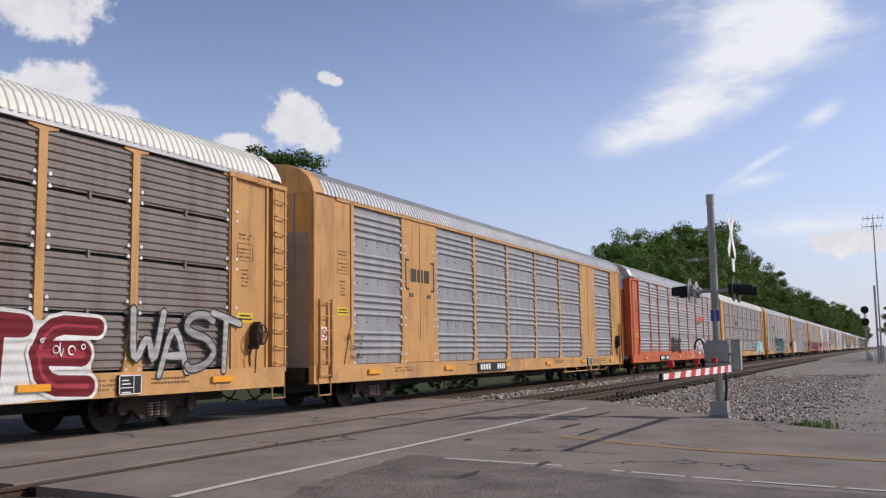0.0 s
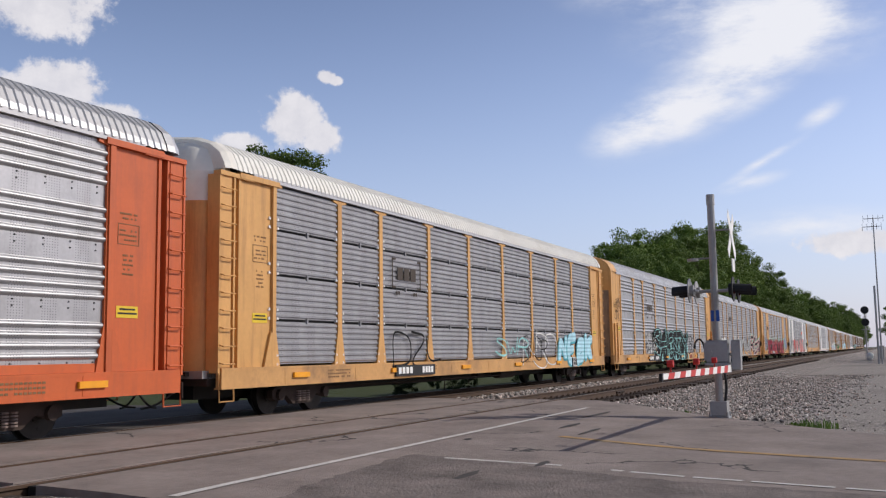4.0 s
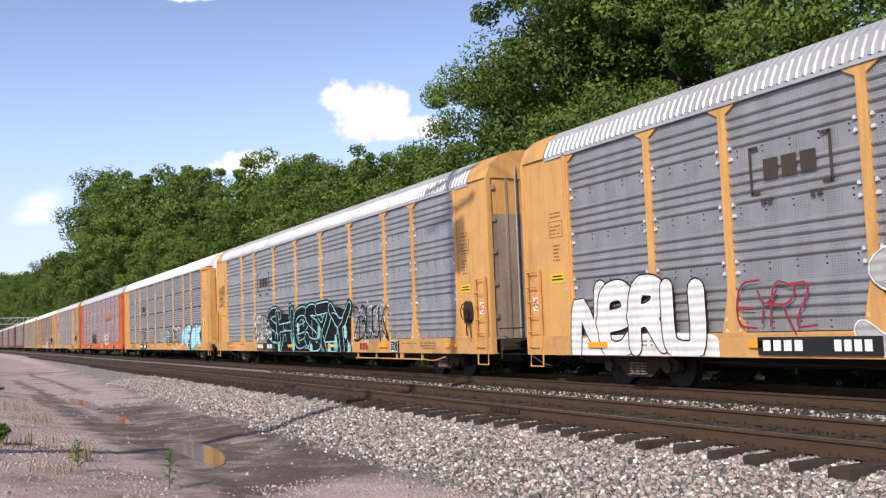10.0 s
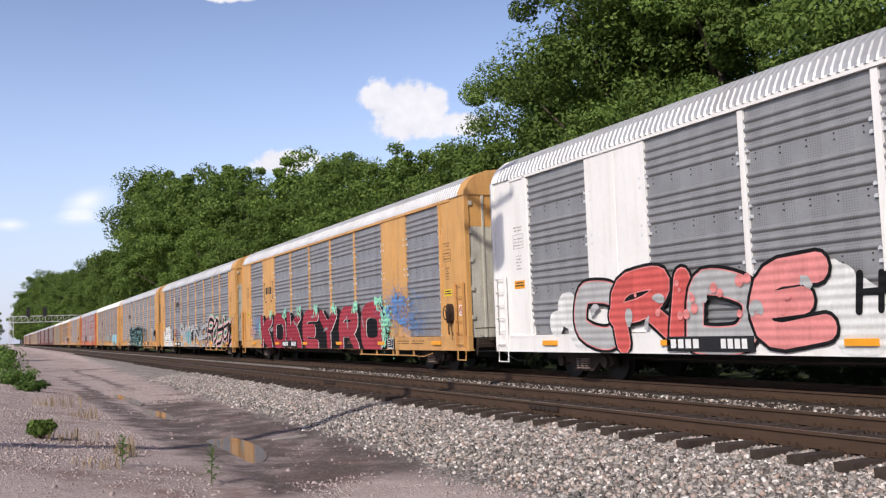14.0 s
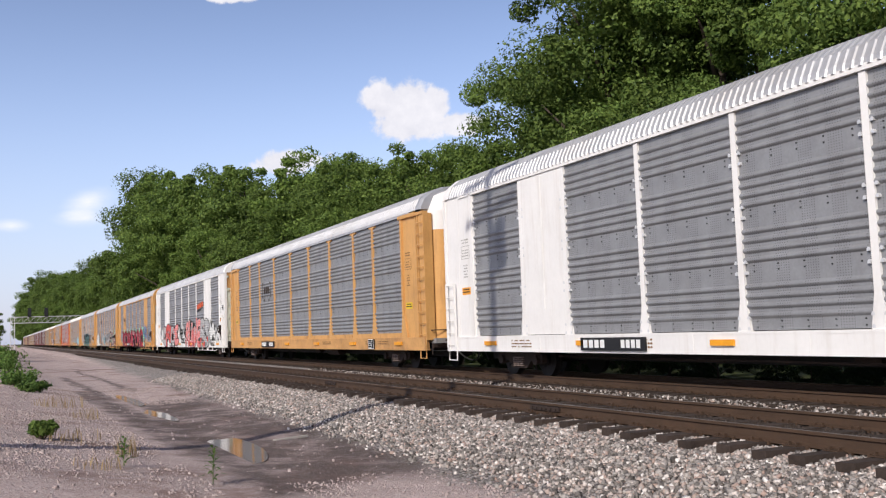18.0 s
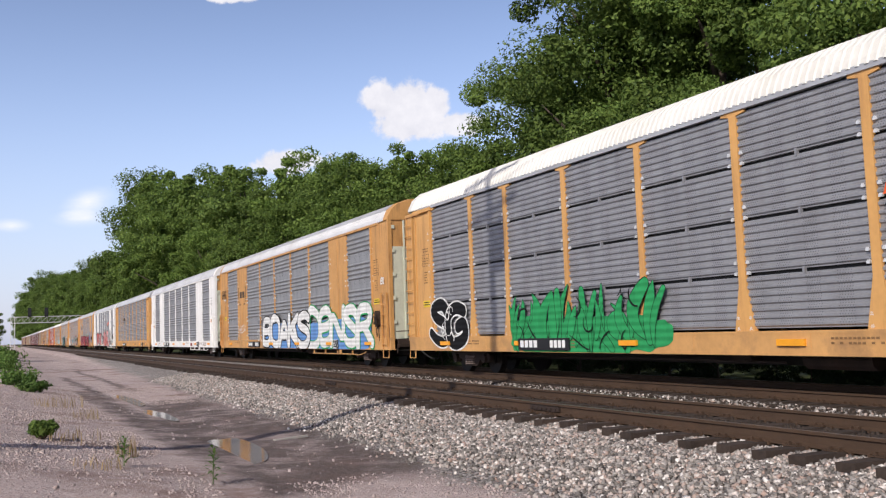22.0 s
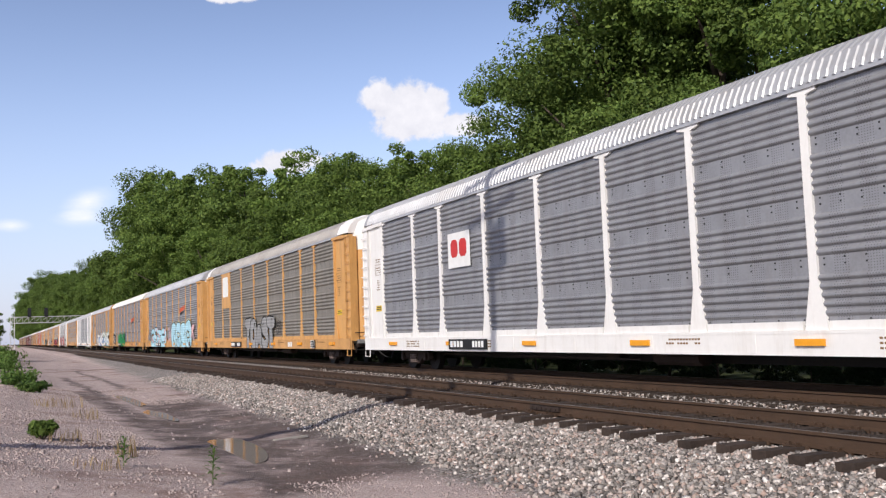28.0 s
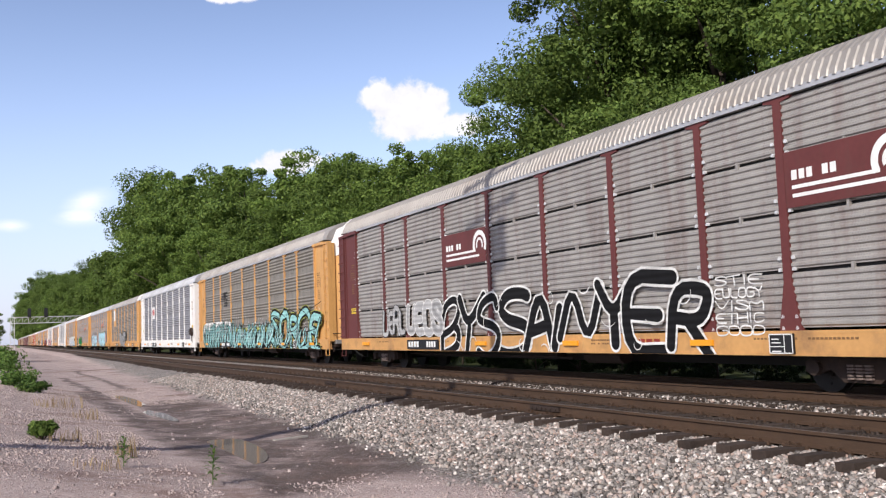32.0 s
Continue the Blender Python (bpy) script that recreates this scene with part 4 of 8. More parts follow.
keep = rng.random(len(sx2)) < 0.06 + 0.40 * smooth01(0.5, 5.0, -sx2)
tagged(new("ballast", stones("ballast", sx2[keep], sy2[keep], np.full(keep.sum(), 0.046), 2)), "pale crushed stone between the two tracks", "crushed stone", kind="stuff")
tagged(new("ballast", stones("ballast", sx2[~keep], sy2[~keep], np.full((~keep).sum(), 0.055), 7, 0.1, track_stone)), "brown greasy stone near the crossing", "crushed stone", kind="stuff")
sx3, sy3 = scatter(9000, -30, 6.5, 8.25, 10.6, 1.2)
tagged(new("ballast", stones("ballast", sx3, sy3, np.full(len(sx3), 0.048), 3, 0.02, track_stone)), "brown greasy stone lying low between the ties", "crushed stone", kind="stuff")
sx4, sy4 = scatter(46000, 62, 17.0, -1.0, 7.75, 1.7)
keep = (sx4 > 17.5 + sy4 + rng.normal(0, 0.2, len(sx4))) & (rng.random(len(sx4)) < smooth01(0.6, 4.0, sy4 + rng.normal(0, 0.5, len(sx4))))
tagged(new("ballast", stones("ballast", sx4[keep], sy4[keep], np.full(keep.sum(), 0.052), 4, 0.15)), "grey crushed stone beside the crossing", "crushed stone", kind="stuff")
sx5, sy5 = scatter(42000, -36, -4, -0.6, 4.9, 1.5)
keep = (((sx5 + 14.5) / 2.1) ** 2 + ((sy5 - 3.18) / 0.5) ** 2 > 1) & (((sx5 + 26.0) / 5.4) ** 2 + ((sy5 - 3.32) / 0.3) ** 2 > 1)
mud = np.maximum((np.abs(sy5 - 3.7) < 1.25) & (sx5 > -26) & (sx5 < -11), (np.abs(sy5 - 2.6) < 0.45) & (sx5 < -9))
keep &= (rng.random(len(sx5)) < 0.35 + 0.65 * (np.sin(sx5 * 0.9 + sy5 * 1.7) > -0.2))
keep &= ~mud | (rng.random(len(sx5)) < 0.04)
sx5, sy5 = sx5[keep], sy5[keep]
tagged(new("loose_gravel", stones("loose_gravel", sx5, sy5, 0.013 + 0.026 * rng.random(len(sx5)) ** 3, 5, 0.1, lot_stone)), "loose small stones strewn over the dirt lot", "gravel", kind="stuff")
sx6, sy6 = scatter(5000, 60, 24.6, 10.2, 12.3, 1.4)
tagged(new("ballast", stones("ballast", sx6, sy6, np.full(len(sx6), 0.085), 6)), "pale crushed stone between the two tracks", "crushed stone", kind="stuff")

# a strip of wood lying in the mud
s = Shape().box(-0.36, 0.36, -0.035, 0.035, 0, 0.035, 0, 0.006)
ob = solid("stick", s.mesh("stick", mat("pale_wood", (0.5, 0.46, 0.4), 0.9, 0, 0.2, 4)), "pale flat stick of wood lying in the mud", "stick", (-15.6, 4.42, float(ground_z(-15.6, 4.42)) - 0.004))
ob.rotation_euler = (0, 0, 2.0)


# ---- the train ----
PITCH = 28.35
EDGES = (-11.65, -9.0, -7.0, -4.2, -1.4, 1.4, 4.2, 7.0, 9.0, 11.65)
BODY = 13.38
CACHE = {}


def cached(key, build):
    if key not in CACHE:
        CACHE[key] = build()
    return CACHE[key]


def corrugated(w, kind, material):
    """A ribbed side screen, 3.86 m high; its front faces -y. Old ones are four boards; slots between are coloured black
    for the unlit inside.
    """
    def build():
        prof = []
        H = 3.86
        if kind == "rows":
            for b in range(4):
                z0, z1 = b * H / 4 + 0.03, (b + 1) * H / 4 - 0.03
                prof += [(z0, 0.09, 1), (z0, 0.0, 0)]
                n = 7
                p = (z1 - z0) / n
                for k in range(n):
                    z = z0 + k * p
                    prof += [(z + 0.15 * p, 0.0, 0), (z + 0.35 * p, -0.028, 0), (z + 0.65 * p, -0.028, 0), (z + 0.85 * p, 0.0, 0)]
                prof += [(z1, 0.0, 0), (z1, 0.09, 1)]
        else:
            nr = 4 if kind == "wide" else 5
            pit = 0.165 if kind == "wide" else 0.14
            prof = [(0, 0, 0)]
            for b in range(4):
                z0 = b * H / 4 + 0.20
                for k in range(nr):
                    z = z0 + k * pit
                    prof += [(z - 0.012, 0.0, 0), (z - 0.006, 0.0, 0), (z, -0.004, 0), (z + 0.018, -0.028, 0), (z + 0.036, -0.041, 0), (z + 0.056, -0.045, 0), (z + 0.078, -0.034, 0), (z + 0.098, -0.010, 0), (z + 0.108, 0.0, 0), (z + 0.114, 0.0, 0)]
            prof += [(H, 0, 0)]
        s = Shape()
        n = len(prof)
        s.v = [(x, y, z) for x in (-w / 2, w / 2) for z, y, _ in prof]
        s.f = [(i, i + n, i + n + 1, i + 1) for i in range(n - 1)]
        s.m = [1 if prof[i][2] and prof[i + 1][2] else 0 for i in range(n - 1)]
        smooth_n = 0 if kind == "rows" else len(s.f)
        # closed ends of the ribs
        if kind == "rows":
            for i in range(1, n - 2):
                if prof[i][1] < -0.02 and prof[i + 1][1] < -0.02:
                    for o in (0, n):
                        s.f.append((i - 1 + o, i + o, i + 1 + o, i + 2 + o) if o else (i + 2, i + 1, i, i - 1))
                        s.m.append(0)
        else:
            for i in range(2, n - 7):
                if prof[i][1] == 0.0 and prof[i + 1][1] == -0.004:
                    for sx in (-1, 1):
                        s.add([(sx * w / 2, prof[i + j][1], prof[i + j][0]) for j in range(8)], [tuple(range(8)) if sx > 0 else tuple(range(7, -1, -1))])
        if kind == "rows":
            for b in range(1, 4):
                for x in (-0.04,):
                    s.box(x, x + 0.05, -0.035, 0.02, b * H / 4 - 0.07, b * H / 4 + 0.06, 0)
        else:
            # bolt heads along the flat strips
            for b in range(4):
                for k in range(5):
                    x = -w / 2 + w * (k + 0.5) / 5
                    for dz in (0.05, 0.15):
                        s.box(x - 0.012, x + 0.012, -0.012, 0.0, b * H / 4 + dz - 0.012, b * H / 4 + dz + 0.012, 1)
        me = s.mesh("side_screen", [material, plate_black])
        if smooth_n:
            me.polygons.foreach_set("use_smooth", [k < smooth_n for k in range(len(me.polygons))])
        return me
    return cached(("corr", round(w, 2), kind, material.name), build)


def post_mesh(style, material):
    def build():
        s = Shape()
        if style == "funnel":
            s.slab([(-0.26, 0.0), (0.26, 0.0), (0.09, 0.72), (0.09, 3.74), (0.36, 3.90), (0.36, 3.95), (-0.36, 3.95), (-0.36, 3.90), (-0.09, 3.74), (-0.09, 0.72)], -0.050, 0.03)
        elif style == "tee":
            s.slab([(-0.24, 0.0), (0.24, 0.0), (0.085, 0.80), (0.085, 3.80), (0.29, 3.84), (0.29, 3.95), (-0.29, 3.95), (-0.29, 3.84), (-0.085, 3.80), (-0.085, 0.80)], -0.050, 0.03)
        else:
            s.slab([(-0.16, 0.0), (0.16, 0.0), (0.07, 0.55), (0.065, 3.88), (-0.065, 3.88), (-0.07, 0.55)], -0.048, 0.03)
        return s.mesh("post", material)
    return cached(("post", style, material.name), build)


def clip_mesh(style):
    def build():
        s = Shape()
        for b in range(4):
            for sx in (-1, 1):
                for dz in (0.03, 0.22):
                    z = 0.02 + b * 0.965 + dz
                    x = sx * (0.15 if style != "slim" else 0.115)
                    s.slab([(x - 0.033, z - 0.03), (x + 0.033, z - 0.03), (x + 0.033, z), (x + 0.014, z + 0.03), (x - 0.014, z + 0.03), (x - 0.033, z)], -0.05, 0)
        return s.mesh("edge_clip", mat("clip_zinc", (0.7, 0.7, 0.7), 0.4, 0.3, 0.1, 3))
    return cached(("clip", style), build)


ROOF = [(-1.53, 5.00), (-1.50, 5.12), (-1.38, 5.36), (-1.12, 5.57), (-0.7, 5.71), (0.0, 5.79), (0.7, 5.71), (1.12, 5.57), (1.38, 5.36), (1.50, 5.12), (1.53, 5.00)]


def roof_mesh(half, material, pitch=0.17):
    def build():
        s = Shape()
        st = []
        n = int(2 * half / pitch)
        for k in range(n):
            x = -half + 2 * half * k / n
            st += [(x, 0.0), (x + pitch * 0.14, 0.022), (x + pitch * 0.42, 0.022), (x + pitch * 0.56, 0.0)]
        st.append((half, 0.0))
        for x, o in st:
            for y, z in ROOF:
                nrm = Vector((0, y / 1.3, max(0.15, z - 4.75))).normalized()
                s.v.append((x, y + nrm.y * o, z + nrm.z * o))
        c = len(ROOF)
        s.f = [(i * c + j, (i + 1) * c + j, (i + 1) * c + j + 1, i * c + j + 1) for i in range(len(st) - 1) for j in range(c - 1)]
        s.m = [0] * len(s.f)
        return s.mesh("roof", material)
    return cached(("roof", half, material.name), build)


def roof_end_mesh(x0, x1, material, drop=0.0):
    def build():
        s = Shape()
        st = [(x0, 0.02, 0), (x0 + 0.6 * (x1 - x0), 0.02, 0), (x1, 0.0, drop)]
        for x, o, d in st:
            for y, z in ROOF:
                nrm = Vector((0, y / 1.3, max(0.15, z - 4.75))).normalized()
                s.v.append((x, (y + nrm.y * o) * (1 - d * 0.25), z + nrm.z * o - d * (z - 4.9)))
        c = len(ROOF)
        s.f = [(i * c + j, (i + 1) * c + j, (i + 1) * c + j + 1, i * c + j + 1) for i in range(len(st) - 1) for j in range(c - 1)]
        s.f.append(tuple(2 * c + j for j in range(c)))
        s.m = [0] * len(s.f)
        return s.mesh("roof_end", material)
    return cached(("roofend", x0, x1, drop, material.name), build)


def sill_mesh(material):
    def build():
        s = Shape()
        s.box(-BODY, BODY, -1.54, -1.40, 0.65, 1.0).box(-BODY, BODY, -1.546, -1.38, 0.99, 1.045).box(-BODY, BODY, -1.545, -1.36, 0.635, 0.66)
        for x in (-11.2, -8.3, -5.6, -2.8, 0, 2.8, 5.6, 8.3, 11.2):
            s.box(x - 0.09, x + 0.09, -1.547, -1.54, 0.67, 1.0, 0, 0.02)
        return s.mesh("side_sill", material)
    return cached(("sill", material.name), build)


def top_rail_mesh(material):
    return cached(("toprail", material.name), lambda: Shape().box(-12.4, 12.4, -1.53, -1.40, 4.93, 5.03).mesh("top_rail", material))


def bottom_rail_mesh(w, material):
    return cached(("bottomrail", w, material.name), lambda: Shape().box(0.27 - w / 2, w / 2 - 0.27, -1.508, -1.44, 1.047, 1.19, 0, 0.01).mesh("bottom_rail", material))


def underframe_mesh():
    def build():
        s = Shape()
        s.box(-BODY + 0.1, BODY - 0.1, -1.40, 1.40, 0.92, 1.0).box(-12.8, 12.8, -0.36, 0.36, 0.40, 0.92)
        for k in range(17):
            x = -10.4 + 1.3 * k
            s.box(x - 0.08, x + 0.08, -1.36, 1.36, 0.66, 0.92)
        return s.mesh("underframe", black)
    return cached("under", build)


def brake_gear_mesh():
    def build():
        s = Shape()
        s.tube([(2.2, -0.85, 0.56), (3.6, -0.85, 0.56)], 0.19, 10).tube([(0.4, -0.8, 0.6), (0.9, -0.8, 0.6)], 0.15, 10)
        s.tube([(-3.0, -1.2, 0.52), (2.0, -1.2, 0.50)], 0.02, 6).tube([(-9.0, -0.7, 0.5), (-2.6, -0.9, 0.48)], 0.025, 6)
        return s.mesh("brake_gear", brown_iron)
    return cached("brake", build)


def brake_rod_mesh(material):
    """Rod hung below the sill on short brackets, with a chain to the hand brake."""
    def build():
        s = Shape().tube([(4.5, -1.47, 0.46), (9.6, -1.47, 0.46)], 0.022, 6)
        for x in (4.7, 6.2, 7.7, 9.4):
            s.box(x - 0.022, x + 0.022, -1.50, -1.45, 0.44, 0.67)
        s.box(8.02, 8.2, -1.52, -1.48, 0.47, 0.67)
        for k in range(12):
            x = 9.65 + k * 0.10
            z = 0.46 - 0.05 * math.sin(math.pi * (k + 0.5) / 12) + 0.008 * k
            s.tube([(x, -1.47, z), (x + 0.085, -1.47 - 0.02 * (k % 2), z - 0.05 * (math.sin(math.pi * (k + 1.3) / 12) - math.sin(math.pi * (k + 0.5) / 12)))], 0.016, 5)
        return s.mesh("brake_rod", material)
    return cached(("brakerod", material.name), build)


def truck_frame_mesh():
    """Side frame with springs and bearing ends, wheels set apart."""
    def build():
        s = Shape()
        for sd in (-1, 1):
            y0, y1 = (-1.10, -0.96) if sd < 0 else (0.96, 1.10)
            s.slab([(-1.12, 0.36), (-0.98, 0.30), (-0.60, 0.40), (-0.34, 0.20), (0.34, 0.20), (0.60, 0.40), (0.98, 0.30), (1.12, 0.36), (1.12, 0.52), (0.95, 0.60), (0.42, 0.70), (-0.42, 0.70), (-0.95, 0.60), (-1.12, 0.52)], y0, y1)
            for dx in (-0.88, 0.88):
                s.disc((dx, y0 - 0.03 if sd < 0 else y1 + 0.03, 0.42), (0, 1, 0), 0.12, 0.10, 12)
        s.box(-0.18, 0.18, -1.0, 1.0, 0.34, 0.58)
        return s.mesh("side_frame", brown_iron)
    return cached("truckframe", build)


def spring_mesh():
    def build():
        s = Shape()
        for sd in (-1, 1):
            for x in (-0.17, 0.0, 0.17):
                y = sd * 1.12
                for k in range(5):
                    s.disc((x, y, 0.27 + k * 0.05), (0, 0, 1), 0.07, 0.028, 9)
        return s.mesh("spring_nest", mat("spring_steel", (0.20, 0.15, 0.13), 0.6, 0.2, 0.3, 6))
    return cached("spring_nest", build)


def wheelset_mesh():
    def build():
        s = Shape()
        s.tube([(0, -1.0, 0), (0, 1.0, 0)], 0.085, 10)
        for sd in (-1, 1):
            y = sd * 0.74
            s.disc((0, y, 0), (0, 1, 0), 0.415, 0.13, 28)
            s.disc((0, y - sd * 0.075, 0), (0, 1, 0), 0.445, 0.03, 28)
            s.disc((0, y + sd * 0.075, 0), (0, 1, 0), 0.15, 0.06, 14)
            for k in range(4):
                a = k * math.pi / 2
                s.disc((0.26 * math.cos(a), y + sd * 0.066, 0.26 * math.sin(a)), (0, 1, 0), 0.045, 0.01, 8)
        return s.mesh("wheelset", wheel_steel)
    return cached("wheelset", build)


def coupler_mesh():
    def build():
        s = Shape().box(13.2, 13.85, -0.12, 0.12, 0.62, 0.90, 0, 0.03)
        s.slab([(13.85, 0.58), (14.20, 0.62), (14.20, 0.92), (13.85, 0.95)], -0.20, 0.16)
        return s.mesh("coupler", brown_iron)
    return cached("coupler", build)


def end_platform_mesh(material):
    """Crossover step, end sill and uncoupling lever at one end."""
    def build():
        s = Shape().box(13.38, 13.52, -1.30, 1.30, 0.70, 0.98, 0, 0.02)
        for k in range(5):
            s.box(13.54 + k * 0.045, 13.565 + k * 0.045, -0.95, 0.95, 0.94, 0.97)
        s.box(13.52, 13.78, -0.98, -0.95, 0.90, 0.98).box(13.52, 13.78, 0.95, 0.98, 0.90, 0.98)
        s.tube([(13.60, -1.40, 0.52), (13.60, -1.40, 0.80), (13.62, -1.0, 0.82), (13.66, -0.2, 0.86), (13.9, -0.1, 0.95)], 0.02, 6)
        s.tube([(13.50, -1.38, 1.25), (13.62, -1.30, 1.25), (13.62, -0.75, 1.25), (13.50, -0.70, 1.25)], 0.018, 6)
        for y in (-0.42, 0.34):
            s.tube([(13.52, y, 0.82), (13.62, y, 0.74), (13.60, y, 0.58)], 0.03, 6)
        return s.mesh("end_platform", material)
    return cached(("platform", material.name), build)


def hose_mesh():
    def build():
        s = Shape()
        for y in (-0.55, 0.5):
            s.tube([(13.3, y, 0.72)] + [(13.3 + 0.85 * t, y * (1 - 0.5 * t), 0.72 - 0.42 * math.sin(t * math.pi * 0.5)) for t in (0.2, 0.4, 0.6, 0.8, 1.0)], 0.022, 6)
        s.tube([(13.2, -1.35, 0.70), (13.5, -1.3, 0.62), (13.55, -0.6, 0.60), (13.4, -0.2, 0.62)], 0.018, 6)
        return s.mesh("air_hose", wire_black)
    return cached("hose", build)


def ladder_mesh(kind, material):
    def build():
        s = Shape()
        if kind == "corner":
            s.box(13.08, 13.46, -1.50, -1.45, 0.95, 4.86).box(13.42, 13.47, -1.52, -1.22, 0.95, 4.86).box(12.98, 13.03, -1.52, -1.34, 1.0, 4.86)
            for k in range(11):
                z = 1.15 + k * 0.345
                s.tube([(13.02, -1.50, z), (13.04, -1.59, z - 0.03), (13.40, -1.59, z - 0.03), (13.43, -1.51, z)], 0.015, 5)
            s.box(12.4, 13.47, -1.54, -1.36, 4.84, 4.93)
            s.tube([(12.98, -1.5, 0.95), (12.98, -1.52, 0.40), (13.42, -1.52, 0.40), (13.42, -1.5, 0.95)], 0.02, 6)
        else:
            for x in (12.72, 13.22):
                s.box(x - 0.02, x + 0.02, -1.62, -1.55, 0.75, 2.55)
            for k in range(6):
                z = 0.82 + k * 0.335
                s.tube([(12.72, -1.6, z), (13.22, -1.6, z)], 0.014, 5)
            s.tube([(12.72, -1.55, 0.75), (12.72, -1.56, 0.38), (13.22, -1.56, 0.38), (13.22, -1.55, 0.75)], 0.02, 6)
        return s.mesh("ladder", material)
    return cached(("ladder", kind, material.name), build)


def end_side_meshes(kind, material):
    """Panel, corner posts and gusset of one end of a side."""
    def build():
        if kind == "flat":
            pieces = [("end_panel", Shape().box(11.74, 13.28, -1.50, -1.44, 1.04, 5.02)), ("door_seam", Shape().box(12.50, 12.515, -1.506, -1.502, 1.04, 5.0)), ("end_post", Shape().box(11.62, 11.74, -1.53, -1.44, 1.04, 4.98)),
                      ("corner_post", Shape().box(13.28, 13.38, -1.535, -1.40, 1.045, 5.02)), ("gusset", Shape().slab([(11.742, 1.045), (12.05, 1.045), (11.80, 1.9), (11.742, 1.9)], -1.53, -1.502))]
        else:
            pieces = [("end_panel", Shape().box(11.72, 12.78, -1.47, -1.41, 1.047, 4.86)), ("end_post", Shape().box(11.60, 11.72, -1.53, -1.40, 1.047, 4.86)), ("head_beam", Shape().box(11.5, 12.86, -1.55, -1.38, 4.86, 4.97)),
                      ("gusset", Shape().slab([(11.722, 1.047), (12.0, 1.047), (11.78, 1.75), (11.722, 1.75)], -1.53, -1.475)), ("corner_post", Shape().box(12.78, 12.85, -1.50, -1.40, 1.047, 4.86))]
        return [(nm, q.mesh(nm, material)) for nm, q in pieces]
    return cached(("endside", kind, material.name), build)


def end_wall_mesh(kind, low, high):
    def build():
        s = Shape()
        if kind == "flat":
            split = 4.1
            out = [(y, z) for y, z in ROOF]
            s.box(13.26, 13.34, -1.46, 1.46, 1.0, split, 0)
            c = len(out)
            k = len(s.v)
            s.v += [(13.34, -1.46, split), (13.34, 1.46, split)] + [(13.34, y * 0.955, z - 0.03) for y, z in reversed(out)]
            s.f.append(tuple(range(k, k + 2 + c)))
            s.m.append(1)
            for y in (-0.95, -0.48, 0.0, 0.48, 0.95):
                s.box(13.34, 13.37, y - 0.03, y + 0.03, 1.0, 5.3, 0)
            for z in (1.5, 2.3, 3.1, 3.9, 4.7):
                s.box(13.34, 13.39, -1.40, -1.30, z, z + 0.12, 0)
                s.box(13.34, 13.39, 0.08, 0.2, z - 0.2, z - 0.12, 0)
            s.tube([(13.42, -0.7, 1.0), (13.42, -0.7, 5.3)], 0.025, 6, 2)
        else:
            pts = [(12.90, -1.34)] + [(12.95 + 0.68 * math.sin(t), -1.34 + 0.60 * (1 - math.cos(t))) for t in [k * math.pi / 2 / 12 for k in range(13)]]
            pts += [(x, -y) for x, y in reversed(pts)]
            n = len(pts)
            for z0, z1, slot in ((1.0, 4.35, 0), (4.35, 4.95, 1)):
                s.add([(x, y, z) for z in (z0, z1) for x, y in pts], [(i, i + 1, i + 1 + n, i + n) for i in range(n - 1)], slot)
            # domed top
            k = len(s.v)
            s.v += [(x, y, 4.95) for x, y in pts] + [(12.9 + (x - 12.9) * 0.82, y * 0.88, 5.42) for x, y in pts] + [(12.9 + (x - 12.9) * 0.45, y * 0.5, 5.70) for x, y in pts]
            for r_ in range(2):
                s.f += [(k + r_ * n + i, k + r_ * n + i + 1, k + (r_ + 1) * n + i + 1, k + (r_ + 1) * n + i) for i in range(n - 1)]
                s.m += [1] * (n - 1)
            s.f.append(tuple(k + 2 * n + i for i in range(n)))
            s.m.append(1)
            curved = len(s.f) - 1
            s.box(13.62, 13.65, -0.62, -0.30, 1.3, 2.3, 0).box(13.62, 13.65, -0.04, 0.04, 1.0, 4.9, 2).box(13.61, 13.64, -0.7, 0.7, 3.2, 3.23, 2)
            s.box(13.0, 13.66, -1.3, 1.3, 0.85, 1.0, 2)
        me = s.mesh("end_door", [low, high, steel_grey])
        if kind != "flat":
            me.polygons.foreach_set("use_smooth", [q < curved for q in range(len(me.polygons))])
        return me
    return cached(("endwall", kind, low.name, high.name), build)


def bars(rows, material, depth=0.004, name="lettering"):
    """Plain bars that stand for lettering: (x, z, width, height) each."""
    s = Shape()
    for x, z, w, h in rows:
        s.box(x, x + w, -depth, 0, z, z + h)
    return s.mesh(name, material)


def line_of_bars(x0, z, width, h, n, seed):
    r = random.Random(seed)
    out = []
    unit = width / n
    for k in range(n):
        if r.random() < 0.86:
            out.append((x0 + k * unit, z, unit * 0.72, h))
    return out


# ---- painted pieces ----
# single-line letters on a grid four wide and six high: two digits a point, a slash between strokes
STROKES = dict(A="002640/1232", B="000636453303/33423000", C="4536160501103041", D="00062645412000", E="46060040/0333", F="000646/0333", G="45361605011030414323", H="0006/4046/0343",
               I="2026", J="0636311001", K="0006/460340/2440", L="060040", M="0006234640", N="00064046", O="2616050110304145362626", P="000636453303", R="000636453303/2340",
               S="4536160514334241301001", T="0646/2620", U="060110304146", V="062046", W="0610243046", X="0046/0640", Y="062346/2320", Z="06460040", e="0343453616050110304 1".replace(" ", ""),
               a="3514040211213335/353040", o="25140401103134352525", y="0503133335/3531201000", l="0125363526110041", q="35261504133335/3530", i="2024")
